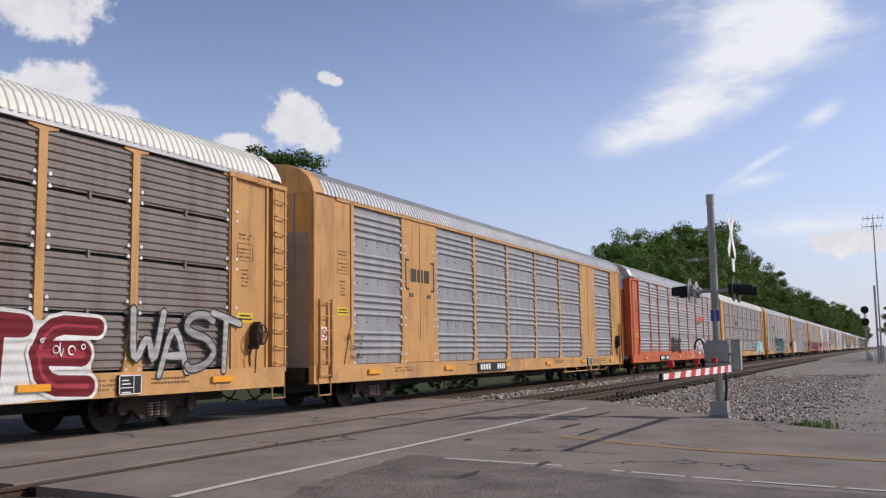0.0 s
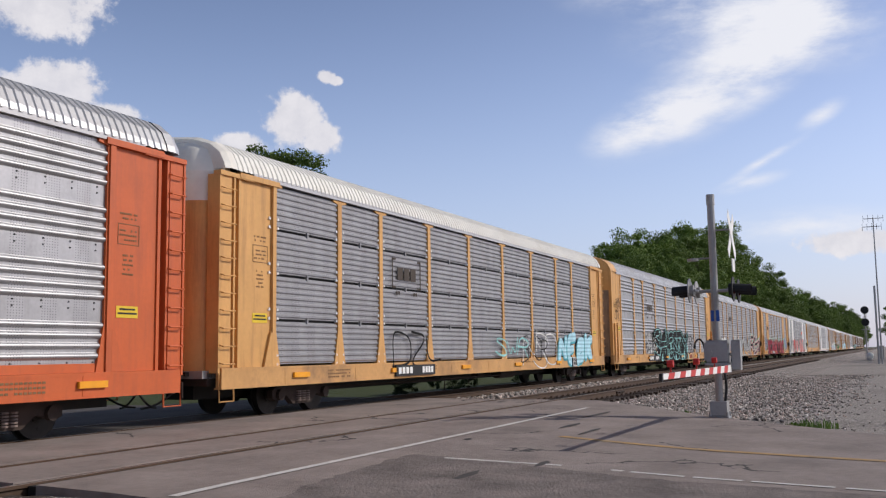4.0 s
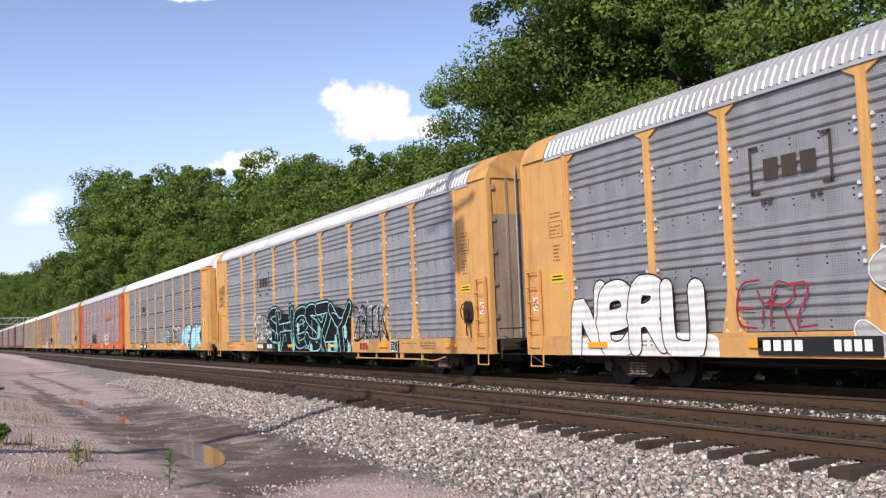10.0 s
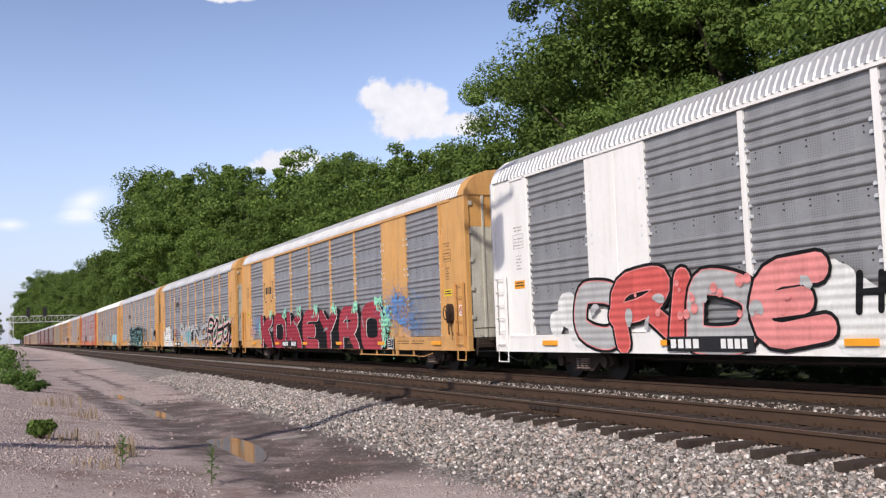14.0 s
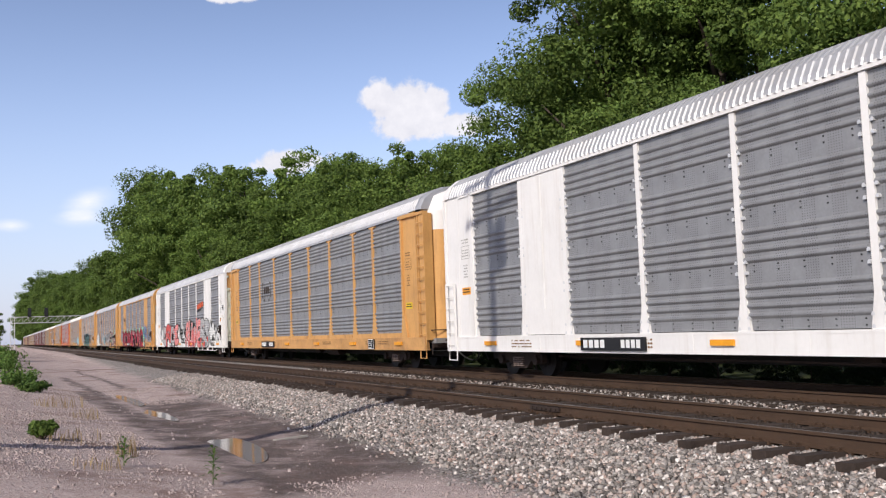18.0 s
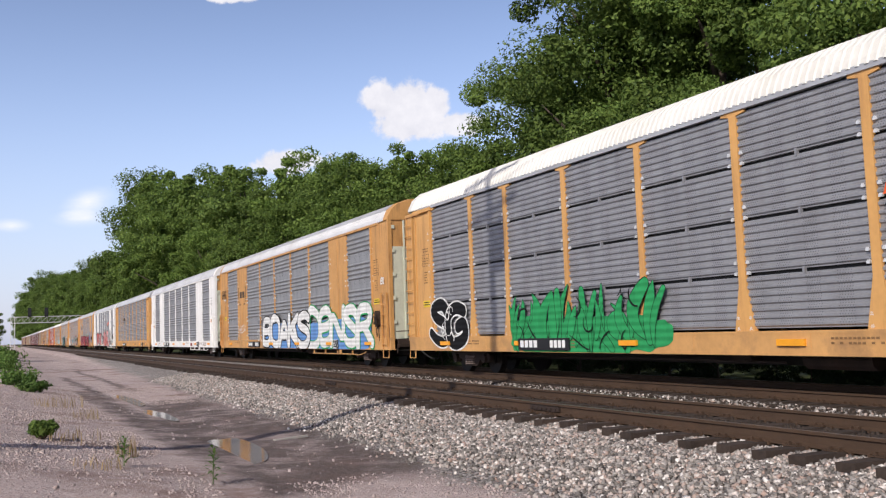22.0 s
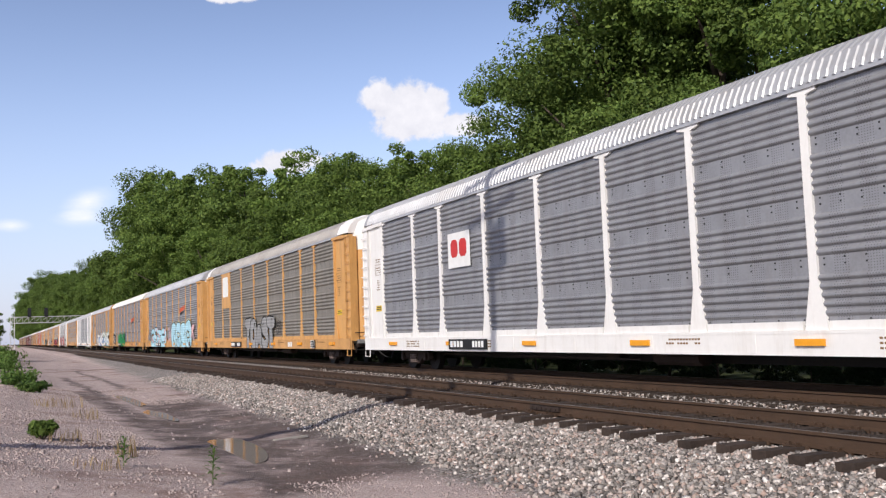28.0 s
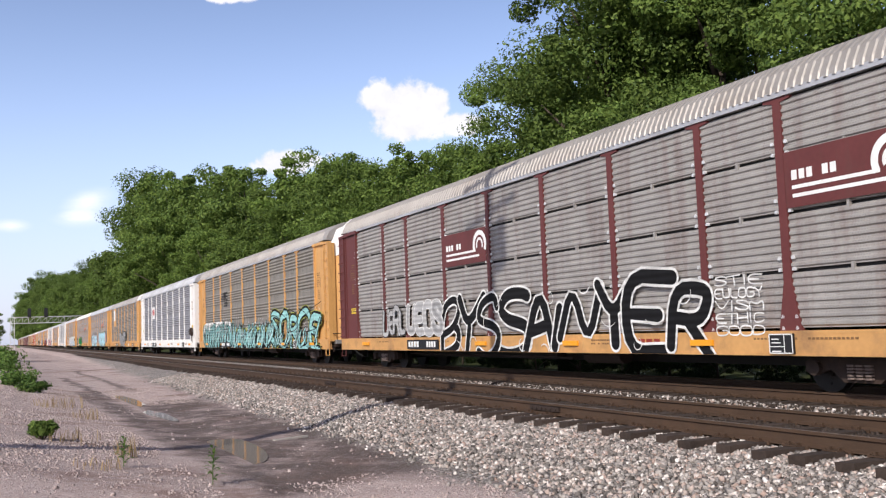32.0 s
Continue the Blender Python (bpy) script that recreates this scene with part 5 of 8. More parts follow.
STROKES["0"], STROKES["1"], STROKES["2"], STROKES["3"] = STROKES["O"], "052620", "05163645340040", "0646234241300001"


def rounded_line(pts, turns=2):
    """Cuts the corners of a line of points, keeping its ends."""
    for _ in range(turns):
        q = [pts[0]]
        for (xa, za), (xb, zb) in zip(pts, pts[1:]):
            q += [(xa * 0.75 + xb * 0.25, za * 0.75 + zb * 0.25), (xa * 0.25 + xb * 0.75, za * 0.25 + zb * 0.75)]
        pts = q + [pts[-1]]
    return pts


def ribbon(s, pts, widths, y, slot, cap=True):
    """A band of paint along a line in x and z, with round ends."""
    n = len(pts)
    v = []
    for k, (x, z) in enumerate(pts):
        xa, za = pts[max(k - 1, 0)]
        xb, zb = pts[min(k + 1, n - 1)]
        d = math.hypot(xb - xa, zb - za) or 1.0
        ox, oz = -(zb - za) / d * widths[k] / 2, (xb - xa) / d * widths[k] / 2
        yy = y - k * 0.00002
        v += [(x + ox, yy, max(z + oz, 0.645)), (x - ox, yy, max(z - oz, 0.645))]
    s.add(v, [(2 * k, 2 * k + 1, 2 * k + 3, 2 * k + 2) for k in range(n - 1)], slot)
    if cap:
        for (x, z), w, yy in ((pts[0], widths[0], y + 0.00003), (pts[-1], widths[-1], y - n * 0.00002)):
            s.add([(x + w / 2 * math.cos(6.283 * k / 12), yy, max(z + w / 2 * math.sin(6.283 * k / 12), 0.645)) for k in range(12)], [tuple(range(12))], slot)


PAINT_Y = -1.551


def put_word(car, text, x0, x1, z0, z1, brush, coats, seed, wild=1.0, lean=0.0, by_coat=False, overlap=0.0, front=0):
    """A word sprayed with a broad brush in several coats, widest first: (grow, colour, shift along, shift up).
    A colour such as "pink|coral" is drawn anew for each letter."""
    r = random.Random(seed)
    wide = max(c[0] for c in coats)
    cells = [0.45 if ch in " Ii1l" else 1.0 for ch in text]
    unit = (x1 - x0) / sum(cells)
    x = x0
    mx = brush / 2 + wide
    for j, ch in enumerate(text):
        w = cells[j] * unit
        if ch == " ":
            x += w
            continue
        cw = max(w * (1 + overlap) - 2 * mx, 0.12 * w)
        ch_h = max((z1 - z0) - 2 * mx, 0.1)
        tilt, dz, sc = r.uniform(-0.13, 0.13) * wild, r.uniform(-0.06, 0.06) * wild * ch_h, 1 + r.uniform(-0.10, 0.10) * wild
        sk = lean + r.uniform(-0.12, 0.12) * wild
        cx, cz = x + w / 2, (z0 + z1) / 2 + dz
        lines = []
        for stroke in STROKES[ch].split("/"):
            pts = []
            for k in range(0, len(stroke), 2):
                u, t = int(stroke[k]) / 4 - 0.5 + r.uniform(-0.05, 0.05) * wild, int(stroke[k + 1]) / 6 - 0.5 + r.uniform(-0.035, 0.035) * wild
                u, t = u * cw * sc, t * ch_h * sc
                u += t * sk
                pts.append((cx + u * math.cos(tilt) - t * math.sin(tilt), cz + t * math.cos(tilt) + u * math.sin(tilt)))
            pts = rounded_line(pts)
            a, b = r.uniform(0.8, 1.2), r.uniform(0.8, 1.25)
            lines.append((pts, [a + (b - a) * k / (len(pts) - 1) for k in range(len(pts))]))
        s = Shape()
        mats, slots, names = [], {}, []
        for i, coat in enumerate(coats):
            grow, colour = coat[0], r.choice(coat[1].split("|"))
            dx, du = (coat[2], coat[3]) if len(coat) > 2 else (0.0, 0.0)
            if colour not in slots:
                slots[colour] = len(mats)
                mats.append(SPRAY[colour])
                names.append(colour)
            depth = i * 0.0085 + j * 0.0004 if by_coat else j * 0.0011 * len(coats) + i * 0.0010
            for q, (pts, ws) in enumerate(lines):
                ribbon(s, [(px + dx, pz + du) for px, pz in pts], [max(0.01, brush * w_ + 2 * grow) for w_ in ws], PAINT_Y - front * 0.012 - depth - q * 0.0002, slots[colour])
        part("graffiti_letter", s.mesh("graffiti_letter", mats), car, label="spray-painted " + " and ".join(names[:3][::-1]) + " letter on the side")
        x += w


def put_shards(car, x0, x1, z0, z1, fill, edge, glint, seed, n, width=0.2, front=0, lean=0.25, rim=0.10):
    """Interlocked pointed strokes of a wild-style piece, each with a dark edge and a bright glint."""
    r = random.Random(seed)
    order = list(range(n))
    r.shuffle(order)
    for q in order:
        x = x0 + (x1 - x0) * (q + r.uniform(0.0, 1.0)) / n
        low, high = z0 + r.uniform(0, 0.25) * (z1 - z0), z1 - r.uniform(0, 0.45) * (z1 - z0)
        if r.random() < 0.25:
            low, high = high, low
        bend, run, w = r.uniform(-0.55, 0.55), lean * (high - low) + r.uniform(-0.4, 0.4), width * r.uniform(0.6, 1.35)
        pts, ws = [], []
        for k in range(15):
            t = k / 14
            pts.append((x + run * (t - 0.5) + bend * math.sin(math.pi * t) * 0.8, low + (high - low) * (t ** r.choice((0.98, 1.0, 1.02)))))
            ws.append(w * (0.12 + 0.88 * math.sin(math.pi * min(1.0, 0.18 + 0.82 * t)) ** 0.8))
        s = Shape()
        y = PAINT_Y - front * 0.012 - order.index(q) * 0.0005
        ribbon(s, pts, [a + rim for a in ws], y, 1)
        ribbon(s, pts, ws, y - 0.0012, 0)
        if r.random() < 0.7:
            side = r.choice((-0.28, 0.28))
            ribbon(s, [(px + side * ws[k], pz) for k, (px, pz) in enumerate(pts)][3:12], [0.022] * 9, y - 0.0020, 2)
        part("graffiti", s.mesh("graffiti", [SPRAY[fill], SPRAY[edge], SPRAY[glint]]), car, label=f"pointed {fill} and {edge} spray-painted stroke")


def put_blob(car, x0, x1, z0, z1, colour, seed, rough=0.22, layer=0, n=64, square=0.5):
    r = random.Random(seed)
    ph = [r.uniform(0, 6.28) for _ in range(9)]
    s = Shape()
    cx, cz, rx, rz = (x0 + x1) / 2, (z0 + z1) / 2, (x1 - x0) / 2, (z1 - z0) / 2
    pts = []
    for k in range(n):
        a = 2 * math.pi * k / n
        c, d = math.cos(a), math.sin(a)
        e = square
        px, pz = math.copysign(abs(c) ** e, c), math.copysign(abs(d) ** e, d)
        q = 1 + rough * sum(math.sin(a * (3 + 2 * i) + ph[i]) / (i + 2) for i in range(9))
        pts.append((cx + rx * px * (1 + (q - 1) * rz / max(rx, rz)), PAINT_Y + 0.0035 - layer * 0.005, min(cz + rz * pz * q, 4.8)))
    pts = [(a, b, max(c, 0.645)) for a, b, c in pts]
    s.v = [(cx, PAINT_Y + 0.0035 - layer * 0.005, cz)] + pts
    s.f = [(0, 1 + k, 1 + (k + 1) % n) for k in range(n)]
    s.m = [0] * n
    part("graffiti", s.mesh("graffiti", SPRAY[colour]), car, label=f"spray-painted {colour} patch on the side")


def put_strokes(car, x0, x1, z0, z1, colour, seed, n, width, layer=3, curl=1.0, length=0.9):
    """Free curved strokes of the spray can."""
    r = random.Random(seed)
    s = Shape()
    for k in range(n):
        x, z = x0 + (x1 - x0) * (k + r.uniform(0.1, 0.9)) / n, r.uniform(z0, z1)
        a, w = r.uniform(0, 6.28), width * r.uniform(0.6, 1.3)
        da = r.uniform(-0.45, 0.45) * curl
        pts = []
        for j in range(14):
            pts.append((x, z, a))
            x += math.cos(a) * length / 14
            z += math.sin(a) * length / 14
            a += da
            if z < z0 + 0.02 or z > z1:
                a = -a
                z = min(max(z, z0 + 0.02), z1)
            x = min(max(x, x0), x1)
        v = []
        for j, (px, pz, pa) in enumerate(pts):
            ww = w * (0.35 + 0.65 * math.sin(math.pi * min(1, (j + 1.5) / 14)))
            v += [(px - math.sin(pa) * ww / 2, PAINT_Y - layer * 0.005 - k * 0.0003 - j * 0.00002, pz + math.cos(pa) * ww / 2), (px + math.sin(pa) * ww / 2, PAINT_Y - layer * 0.005 - k * 0.0003 - j * 0.00002, pz - math.cos(pa) * ww / 2)]
        s.add(v, [(2 * j, 2 * j + 1, 2 * j + 3, 2 * j + 2) for j in range(13)])
    tagged(part("graffiti", s.mesh("graffiti", SPRAY[colour]), car, label=f"{colour} spray-painted strokes on the side"), kind="stuff")


def put_dots(car, x0, x1, z0, z1, colour, seed, n, r0, layer=4, fog=False):
    r = random.Random(seed)
    s = Shape()
    for k in range(n):
        x, z, q = r.uniform(x0, x1), r.uniform(z0, z1), r0 * r.uniform(0.4, 1.3)
        if fog:
            x, z = r.gauss((x0 + x1) / 2, (x1 - x0) / 5), r.gauss((z0 + z1) / 2, (z1 - z0) / 5)
        s.add([(x + q * math.cos(a), PAINT_Y - layer * 0.005 - k * (0.012 / n), z + q * math.sin(a)) for a in [6.283 * j / 10 for j in range(10)]], [tuple(range(10))])
    tagged(part("graffiti", s.mesh("graffiti", SPRAY[colour]), car, label=f"dabs of {colour} spray paint"), kind="stuff")


def bracket_logo(car, x, z, material, k=1.0, y=-1.50):
    rows = []
    for sg in (-1, 1):
        rows += [(x + sg * 1.0 * k - 0.035 * k, z, 0.07 * k, 1.0 * k)]
        for zz in (z, z + 0.93 * k):
            rows.append((x + sg * 1.0 * k - (0.0 if sg < 0 else 0.22 * k), zz, 0.22 * k, 0.07 * k))
        rows += [(x + sg * 0.62 * k - 0.07 * k + 0.16 * k * j - 0.08 * k, z - 0.22 * k, 0.11 * k, 0.12 * k) for j in (0, 1)]
    for dx in (-0.66, -0.19, 0.28):
        rows.append((x + dx * k, z + 0.28 * k, 0.38 * k, 0.42 * k))
    part("logo", bars(rows, material, 0.004, "logo"), car, (0, y, 0), label="dark bracketed railway emblem in plain shapes")


def swoosh_logo(car, x, z, w):
    s = Shape()
    for k in range(4):
        a = x + k * w / 4
        s.add([(a, -1.50, z + 0.02 + k * 0.05), (a + w * 0.21, -1.50, z + 0.05 + k * 0.05), (a + w * 0.25, -1.50, z + 0.36 + k * 0.05), (a + w * 0.05, -1.50, z + 0.33 + k * 0.05)], [(0, 1, 2, 3)])
    part("logo", s.mesh("logo", logo_orange), car, label="slanted orange railway emblem in plain shapes")
    s = Shape().add([(x, -1.50, z - 0.16), (x + w, -1.50, z + 0.14), (x + 0.1, -1.50, z - 0.02)], [(0, 1, 2)])
    part("logo_underline", s.mesh("logo_underline", plate_black), car)


def sill_marks(car, seed, plate_x, data_x, emblem_x, emblem, dark):
    """Number plate of plain bars, data panel, reflectors and emblem bars on the sill."""
    r = random.Random(seed)
    y, proud = -1.545, -1.588
    s = Shape().box(plate_x, plate_x + 2.3, -0.006, 0.042, 0.69, 0.97)
    p = part("number_plate", s.mesh("number_plate", plate_black), car, (0, proud, 0), label="black plate with illegible white characters")
    rows = line_of_bars(plate_x + 0.12, 0.75, 0.85, 0.17, 4, 1) + line_of_bars(plate_x + 1.15, 0.75, 1.05, 0.17, 6, 2)
    tagged(part("print", bars(rows, letter_white, 0.004, "print"), p, (0, -0.008, 0)), kind="stuff")
    s = Shape().box(data_x, data_x + 0.52, -0.006, 0.042, 0.67, 1.0)
    p = part("data_panel", s.mesh("data_panel", plate_black), car, (0, proud, 0), label="black data panel with white frame")
    rows = [(data_x, 0.67, 0.52, 0.02), (data_x, 0.98, 0.52, 0.02), (data_x, 0.67, 0.02, 0.33), (data_x + 0.50, 0.67, 0.02, 0.33), (data_x + 0.33, 0.67, 0.015, 0.33), (data_x, 0.78, 0.34, 0.015),
            (data_x + 0.06, 0.84, 0.2, 0.02), (data_x + 0.06, 0.9, 0.16, 0.02), (data_x + 0.06, 0.70, 0.2, 0.02)]
    tagged(part("print", bars(rows, letter_white, 0.003, "print"), p, (0, -0.008, 0)), kind="stuff")
    if emblem:
        rows = []
        for j in range(3):
            rows += [(emblem_x + j * 0.24, 0.72, 0.19, 0.215)]
        part("emblem", bars(rows, emblem, 0.004, "emblem"), car, (0, y, 0), label="owner's emblem in plain bars")
    for x in (-11.0, -6.6, -2.2, 2.2, 6.6, 11.0):
        part("reflector", cached("reflector", lambda: Shape().box(-0.3, 0.3, -0.006, 0.042, 0.80, 0.91).mesh("reflector", reflector)), car, (x + 0.3, proud, 0))
    rows = []
    for x in (-9.6, -4.9, 3.3, 8.2, 9.4):
        for j in range(r.randrange(1, 4)):
            rows += line_of_bars(x, 0.90 - 0.075 * j, 1.0, 0.035, 12, r.randrange(99))
    tagged(part("stencil_print", bars(rows, faint_print if dark is letter_dark else dark, 0.003, "stencil_print"), car, (0, y, 0), label="small stencilled lines of print"), kind="stuff")


def panel_marks(car, side, dark, kind, seed):
    """Stencils and stickers on an end panel; side is -1 or 1."""
    r = random.Random(seed)
    y = -1.505 if kind == "flat" else -1.475
    dark = faint_grey if seed in (77, 79, 83, 85) else faint_print if dark is letter_dark else dark
    xc = side * 12.1
    rows = []
    for z, w, n in ((3.72, 0.42, 9), (3.64, 0.38, 8), (3.0, 0.26, 6), (2.92, 0.22, 5), (2.84, 0.26, 6), (2.76, 0.2, 4), (2.68, 0.26, 6)):
        rows += line_of_bars(xc - w / 2, z, w, 0.032, n, r.randrange(99))
    rows += [(xc - 0.25, 3.2, 0.5, 0.012), (xc - 0.25, 3.55, 0.5, 0.012), (xc - 0.25, 3.2, 0.012, 0.36), (xc + 0.24, 3.2, 0.012, 0.36)]
    for z in (3.27, 3.35, 3.43):
        rows += line_of_bars(xc - 0.2, z, 0.4, 0.03, 8, r.randrange(99))
    tagged(part("stencil_print", bars(rows, dark, 0.003, "stencil_print"), car, (0, y, 0), label="small stencilled lines of print"), kind="stuff")
    p = part("sticker", cached(("sticker", seed in (77, 79, 83, 85)), lambda: Shape().box(-0.25, 0.25, -0.004, 0, 0, 0.2).mesh("sticker", reflector if seed in (77, 79, 83, 85) else sign_yellow)), car, (xc, y, 1.95 if kind != "flat" else 2.2), label="orange warning sticker" if seed in (77, 79, 83, 85) else "yellow warning sticker")
    part("print", cached("stickerprint", lambda: bars([(-0.18, 0.13, 0.36, 0.03), (-0.22, 0.06, 0.44, 0.03)], plate_black, 0.003, "print")), p, (0, -0.006, 0))
    if kind == "flat" and seed not in (77, 79, 83, 85, 86, 88):
        px = side * 12.95
        p = part("warning_sign", cached("nosign", lambda: Shape().box(-0.14, 0.14, -0.004, 0, 0, 0.3).mesh("warning_sign", letter_white)), car, (px, -1.512, 1.62), label="white sign with a red ring")

        def ring():
            s = Shape()
            for k in range(16):
                a, b = 6.283 * k / 16, 6.283 * (k + 1) / 16
                s.add([(q * math.cos(t), -0.003, 0.15 + q * math.sin(t)) for t, q in ((a, 0.12), (b, 0.12), (b, 0.09), (a, 0.09))], [(0, 1, 2, 3)])
            s.add([(-0.08, -0.003, 0.21), (-0.06, -0.003, 0.23), (0.08, -0.003, 0.09), (0.06, -0.003, 0.07)], [(0, 1, 2, 3)])
            return s.mesh("ring", red_paint)
        part("ring", cached("ring", ring), p, (0, -0.006, 0))


def hand_brake_mesh():
    def build():
        s = Shape()
        s.slab([(-0.16, 0.0), (0.16, 0.0), (0.20, 0.3), (0.12, 0.62), (0.0, 0.72), (-0.12, 0.62), (-0.20, 0.3)], -0.22, 0)
        s.tube([(0, -0.1, 0), (0.03, -0.06, -0.6), (0.0, -0.05, -0.85)], 0.02, 5).box(-0.28, 0.05, -0.16, 0, -0.12, 0.0)
        s.tube([(0.30 * math.cos(6.283 * k / 16), -0.27, 0.32 + 0.30 * math.sin(6.283 * k / 16)) for k in range(17)], 0.022, 6)
        for k in range(3):
            a = 6.283 * k / 3 + 0.4
            s.tube([(0, -0.24, 0.32), (0.30 * math.cos(a), -0.27, 0.32 + 0.30 * math.sin(a))], 0.018, 5)
        s.tube([(-0.2, -0.08, 0.0), (-0.34, -0.07, -0.35), (-0.30, -0.06, -0.62)], 0.025, 5)
        return s.mesh("hand_brake", brown_iron)
    return cached("handbrake", build)


CARS, WHEELS = [], []


def autorack(idx, label, layout, frame_m, screen_m, roof_m, sill_m=None, screen="wide", end="flat", post="funnel", solids=(), end_low=None, end_top=None, end_high=None, dark=None, emblem=None, detail=True, plate_x=-6.4):
    """One covered car carrier: flat car, screened sides, roof, end doors, trucks."""
    sill_m = sill_m or {"yellow_paint": yellow_sill, "old_yellow_paint": yellow_sill}.get(frame_m.name, frame_m)
    dark = dark or letter_dark
    c = thing("autorack_car", label, "freight car", (0, TRACK_FAR, 0), "autorack cars of the train")
    CARS.append((idx, c))
    part("underframe", underframe_mesh(), c)
    for turn in (0.0, math.pi):
        part("side_sill", sill_mesh(sill_m), c, turn=turn)
        part("top_rail", top_rail_mesh(frame_m if post == "slim" else roof_zinc), c, turn=turn)
        for k in range(9):
            x0, x1 = EDGES[k], EDGES[k + 1]
            if turn:
                x0, x1 = -x1, -x0
            at = ((x0 + x1) / 2, -1.45 if not turn else 1.45, 1.06)
            if k in solids:
                me = cached(("solid", round(x1 - x0, 2), frame_m.name), lambda: Shape().box(-(x1 - x0) / 2, (x1 - x0) / 2, -0.045, 0.0, 0, 3.90).box(-0.02, 0.02, -0.058, -0.045, 0.6, 3.8).mesh("solid_panel", frame_m))
                part("solid_panel", me, c, at, turn)
            else:
                part("side_screen", corrugated(x1 - x0, screen, screen_m), c, at, turn)
        for k, x in enumerate(EDGES):
            p = part("post", post_mesh(post, frame_m), c, (x if not turn else -x, -1.45 if not turn else 1.45, 1.04), turn)
            if detail and not turn and (post != "tee" or screen == "rows"):
                tagged(part("edge_clip", clip_mesh(post), p), kind="stuff")
        if detail and not turn and post == "tee" and screen != "rows":
            for a, b in zip(EDGES, EDGES[1:]):
                part("bottom_rail", bottom_rail_mesh(round(b - a, 2), frame_m), c, ((a + b) / 2, 0, 0))
    # ends
    half = (12.2 if end_top is white_paint else 12.95) if end != "flat" else 12.4 if post == "funnel" else 12.98
    part("roof", roof_mesh(half, roof_m), c)
    end_low, end_top = end_low or frame_m, end_top or frame_m
    for turn in (0.0, math.pi):
        if end == "flat":
            part("roof_end", roof_end_mesh(half, BODY, end_top), c, turn=turn)
        else:
            part("roof_end", roof_end_mesh(half, 13.3, end_top, 0.06), c, turn=turn)
        part("end_door", end_wall_mesh(end, end_low, end_high or end_top), c, turn=turn)
        part("coupler", coupler_mesh(), c, turn=turn)
        part("air_hose", hose_mesh(), c, turn=turn)
        if detail:
            part("end_platform", end_platform_mesh(brown_iron), c, turn=turn)
    # each corner carries its own panel and ladder; mirrored meshes for the two ends of one side
    for mirror in (1, -1):
        for turn in (0.0, math.pi):
            for nm, base in end_side_meshes(end, frame_m) + [("ladder", ladder_mesh("corner" if end == "ladder" else "low", frame_m))]:
                if mirror == 1:
                    me = base
                else:
                    def flip(b=base):
                        f = b.copy()
                        f.transform(Matrix.Diagonal((-1, 1, 1, 1)))
                        f.flip_normals()
                        return f
                    me = cached(("flip", base.name), flip)
                part(nm, me, c, turn=turn)
    for sx in (-10.0, 10.0):
        t = part("truck", truck_frame_mesh(), c, (sx, 0, 0))
        if detail:
            tagged(part("spring_nest", spring_mesh(), t), kind="stuff")
        for dx in (-0.88, 0.88):
            WHEELS.append((dx, part("wheelset", wheelset_mesh(), t, (dx, 0, 0.42))))
    if detail:
        part("brake_gear", brake_gear_mesh(), c)
        if end == "flat":
            part("brake_rod", brake_rod_mesh(sill_m), c)
        sill_marks(c, idx + 40, plate_x, 7.5 if end == "flat" else 8.6, 5.0, emblem, dark)
        for side in (-1, 1):
            panel_marks(c, side, dark, end, idx * 3 + side + 60)
        if (end == "flat" and idx != 8) or idx in (-1, 13):
            part("hand_brake", hand_brake_mesh(), c, (12.35, -1.50, 1.5), label="dark rusty hand brake with its wheel and rod").scale = (0.6, 0.8, 0.66)
    return c


Y, YO = yellow, yellow_old
# A: old boards, white roof
A = autorack(-1, "yellow autorack car with grimy slatted sides and white roof", 0, YO, zinc_rust, roof_white, screen="rows", end="ladder", post="tee", end_top=roof_white)
put_blob(A, 2.5, 8.0, 0.58, 1.95, "white", 3, 0.10, 0)
put_word(A, "FATE", 2.8, 8.2, 0.60, 2.05, 0.34, ((0.06, "white"), (0.0, "wine"), (-0.13, "wine|dusty_red")), 4, 0.8, 0.1, overlap=0.12)
put_word(A, "WAST", 8.9, 11.7, 1.0, 2.1, 0.10, ((0.045, "soot"), (0.015, "silver|grey")), 5, 1.4, overlap=0.3)
put_strokes(A, 6.9, 7.9, 1.3, 1.6, "white", 6, 5, 0.03, 7, 2.0, 0.4)
B = autorack(0, "yellow autorack car with pale ribbed screens and solid panels", 0, YO, zinc_dull, roof_zinc, end="flat", post="slim", solids=(1, 7), end_low=zinc_clean, end_high=yellow_old, plate_x=-4.2)
bracket_logo(B, -8.0, 3.0, letter_dark, 0.85)
put_strokes(B, -12.0, -11.2, 1.15, 1.75, "black", 8, 8, 0.03, 3, 2.0, 0.5)
C = autorack(1, "bright orange autorack car with pale zinc screens", 0, orange, zinc, roof_zinc, end="ladder", end_top=roof_zinc, post="tee", plate_x=-7.4)
swoosh_logo(C, 4.45, 3.05, 2.3)
put_blob(C, -3.9, -1.7, 1.2, 1.5, "soot", 11, 0.25, 0)
put_word(C, "SIVE", -4.0, -1.5, 1.12, 2.0, 0.20, ((0.02, "soot"), (-0.085, "grey|soot|soot")), 12, 1.5, overlap=0.25)
put_word(C, "MePS", 3.8, 6.6, 0.98, 1.95, 0.12, ((0.04, "soot"), (0.02, "white")), 13, 1.2, 0.1, overlap=0.25)
put_word(C, "OG", 1.6, 2.6, 0.70, 1.12, 0.06, ((0.0, "white"),), 14)
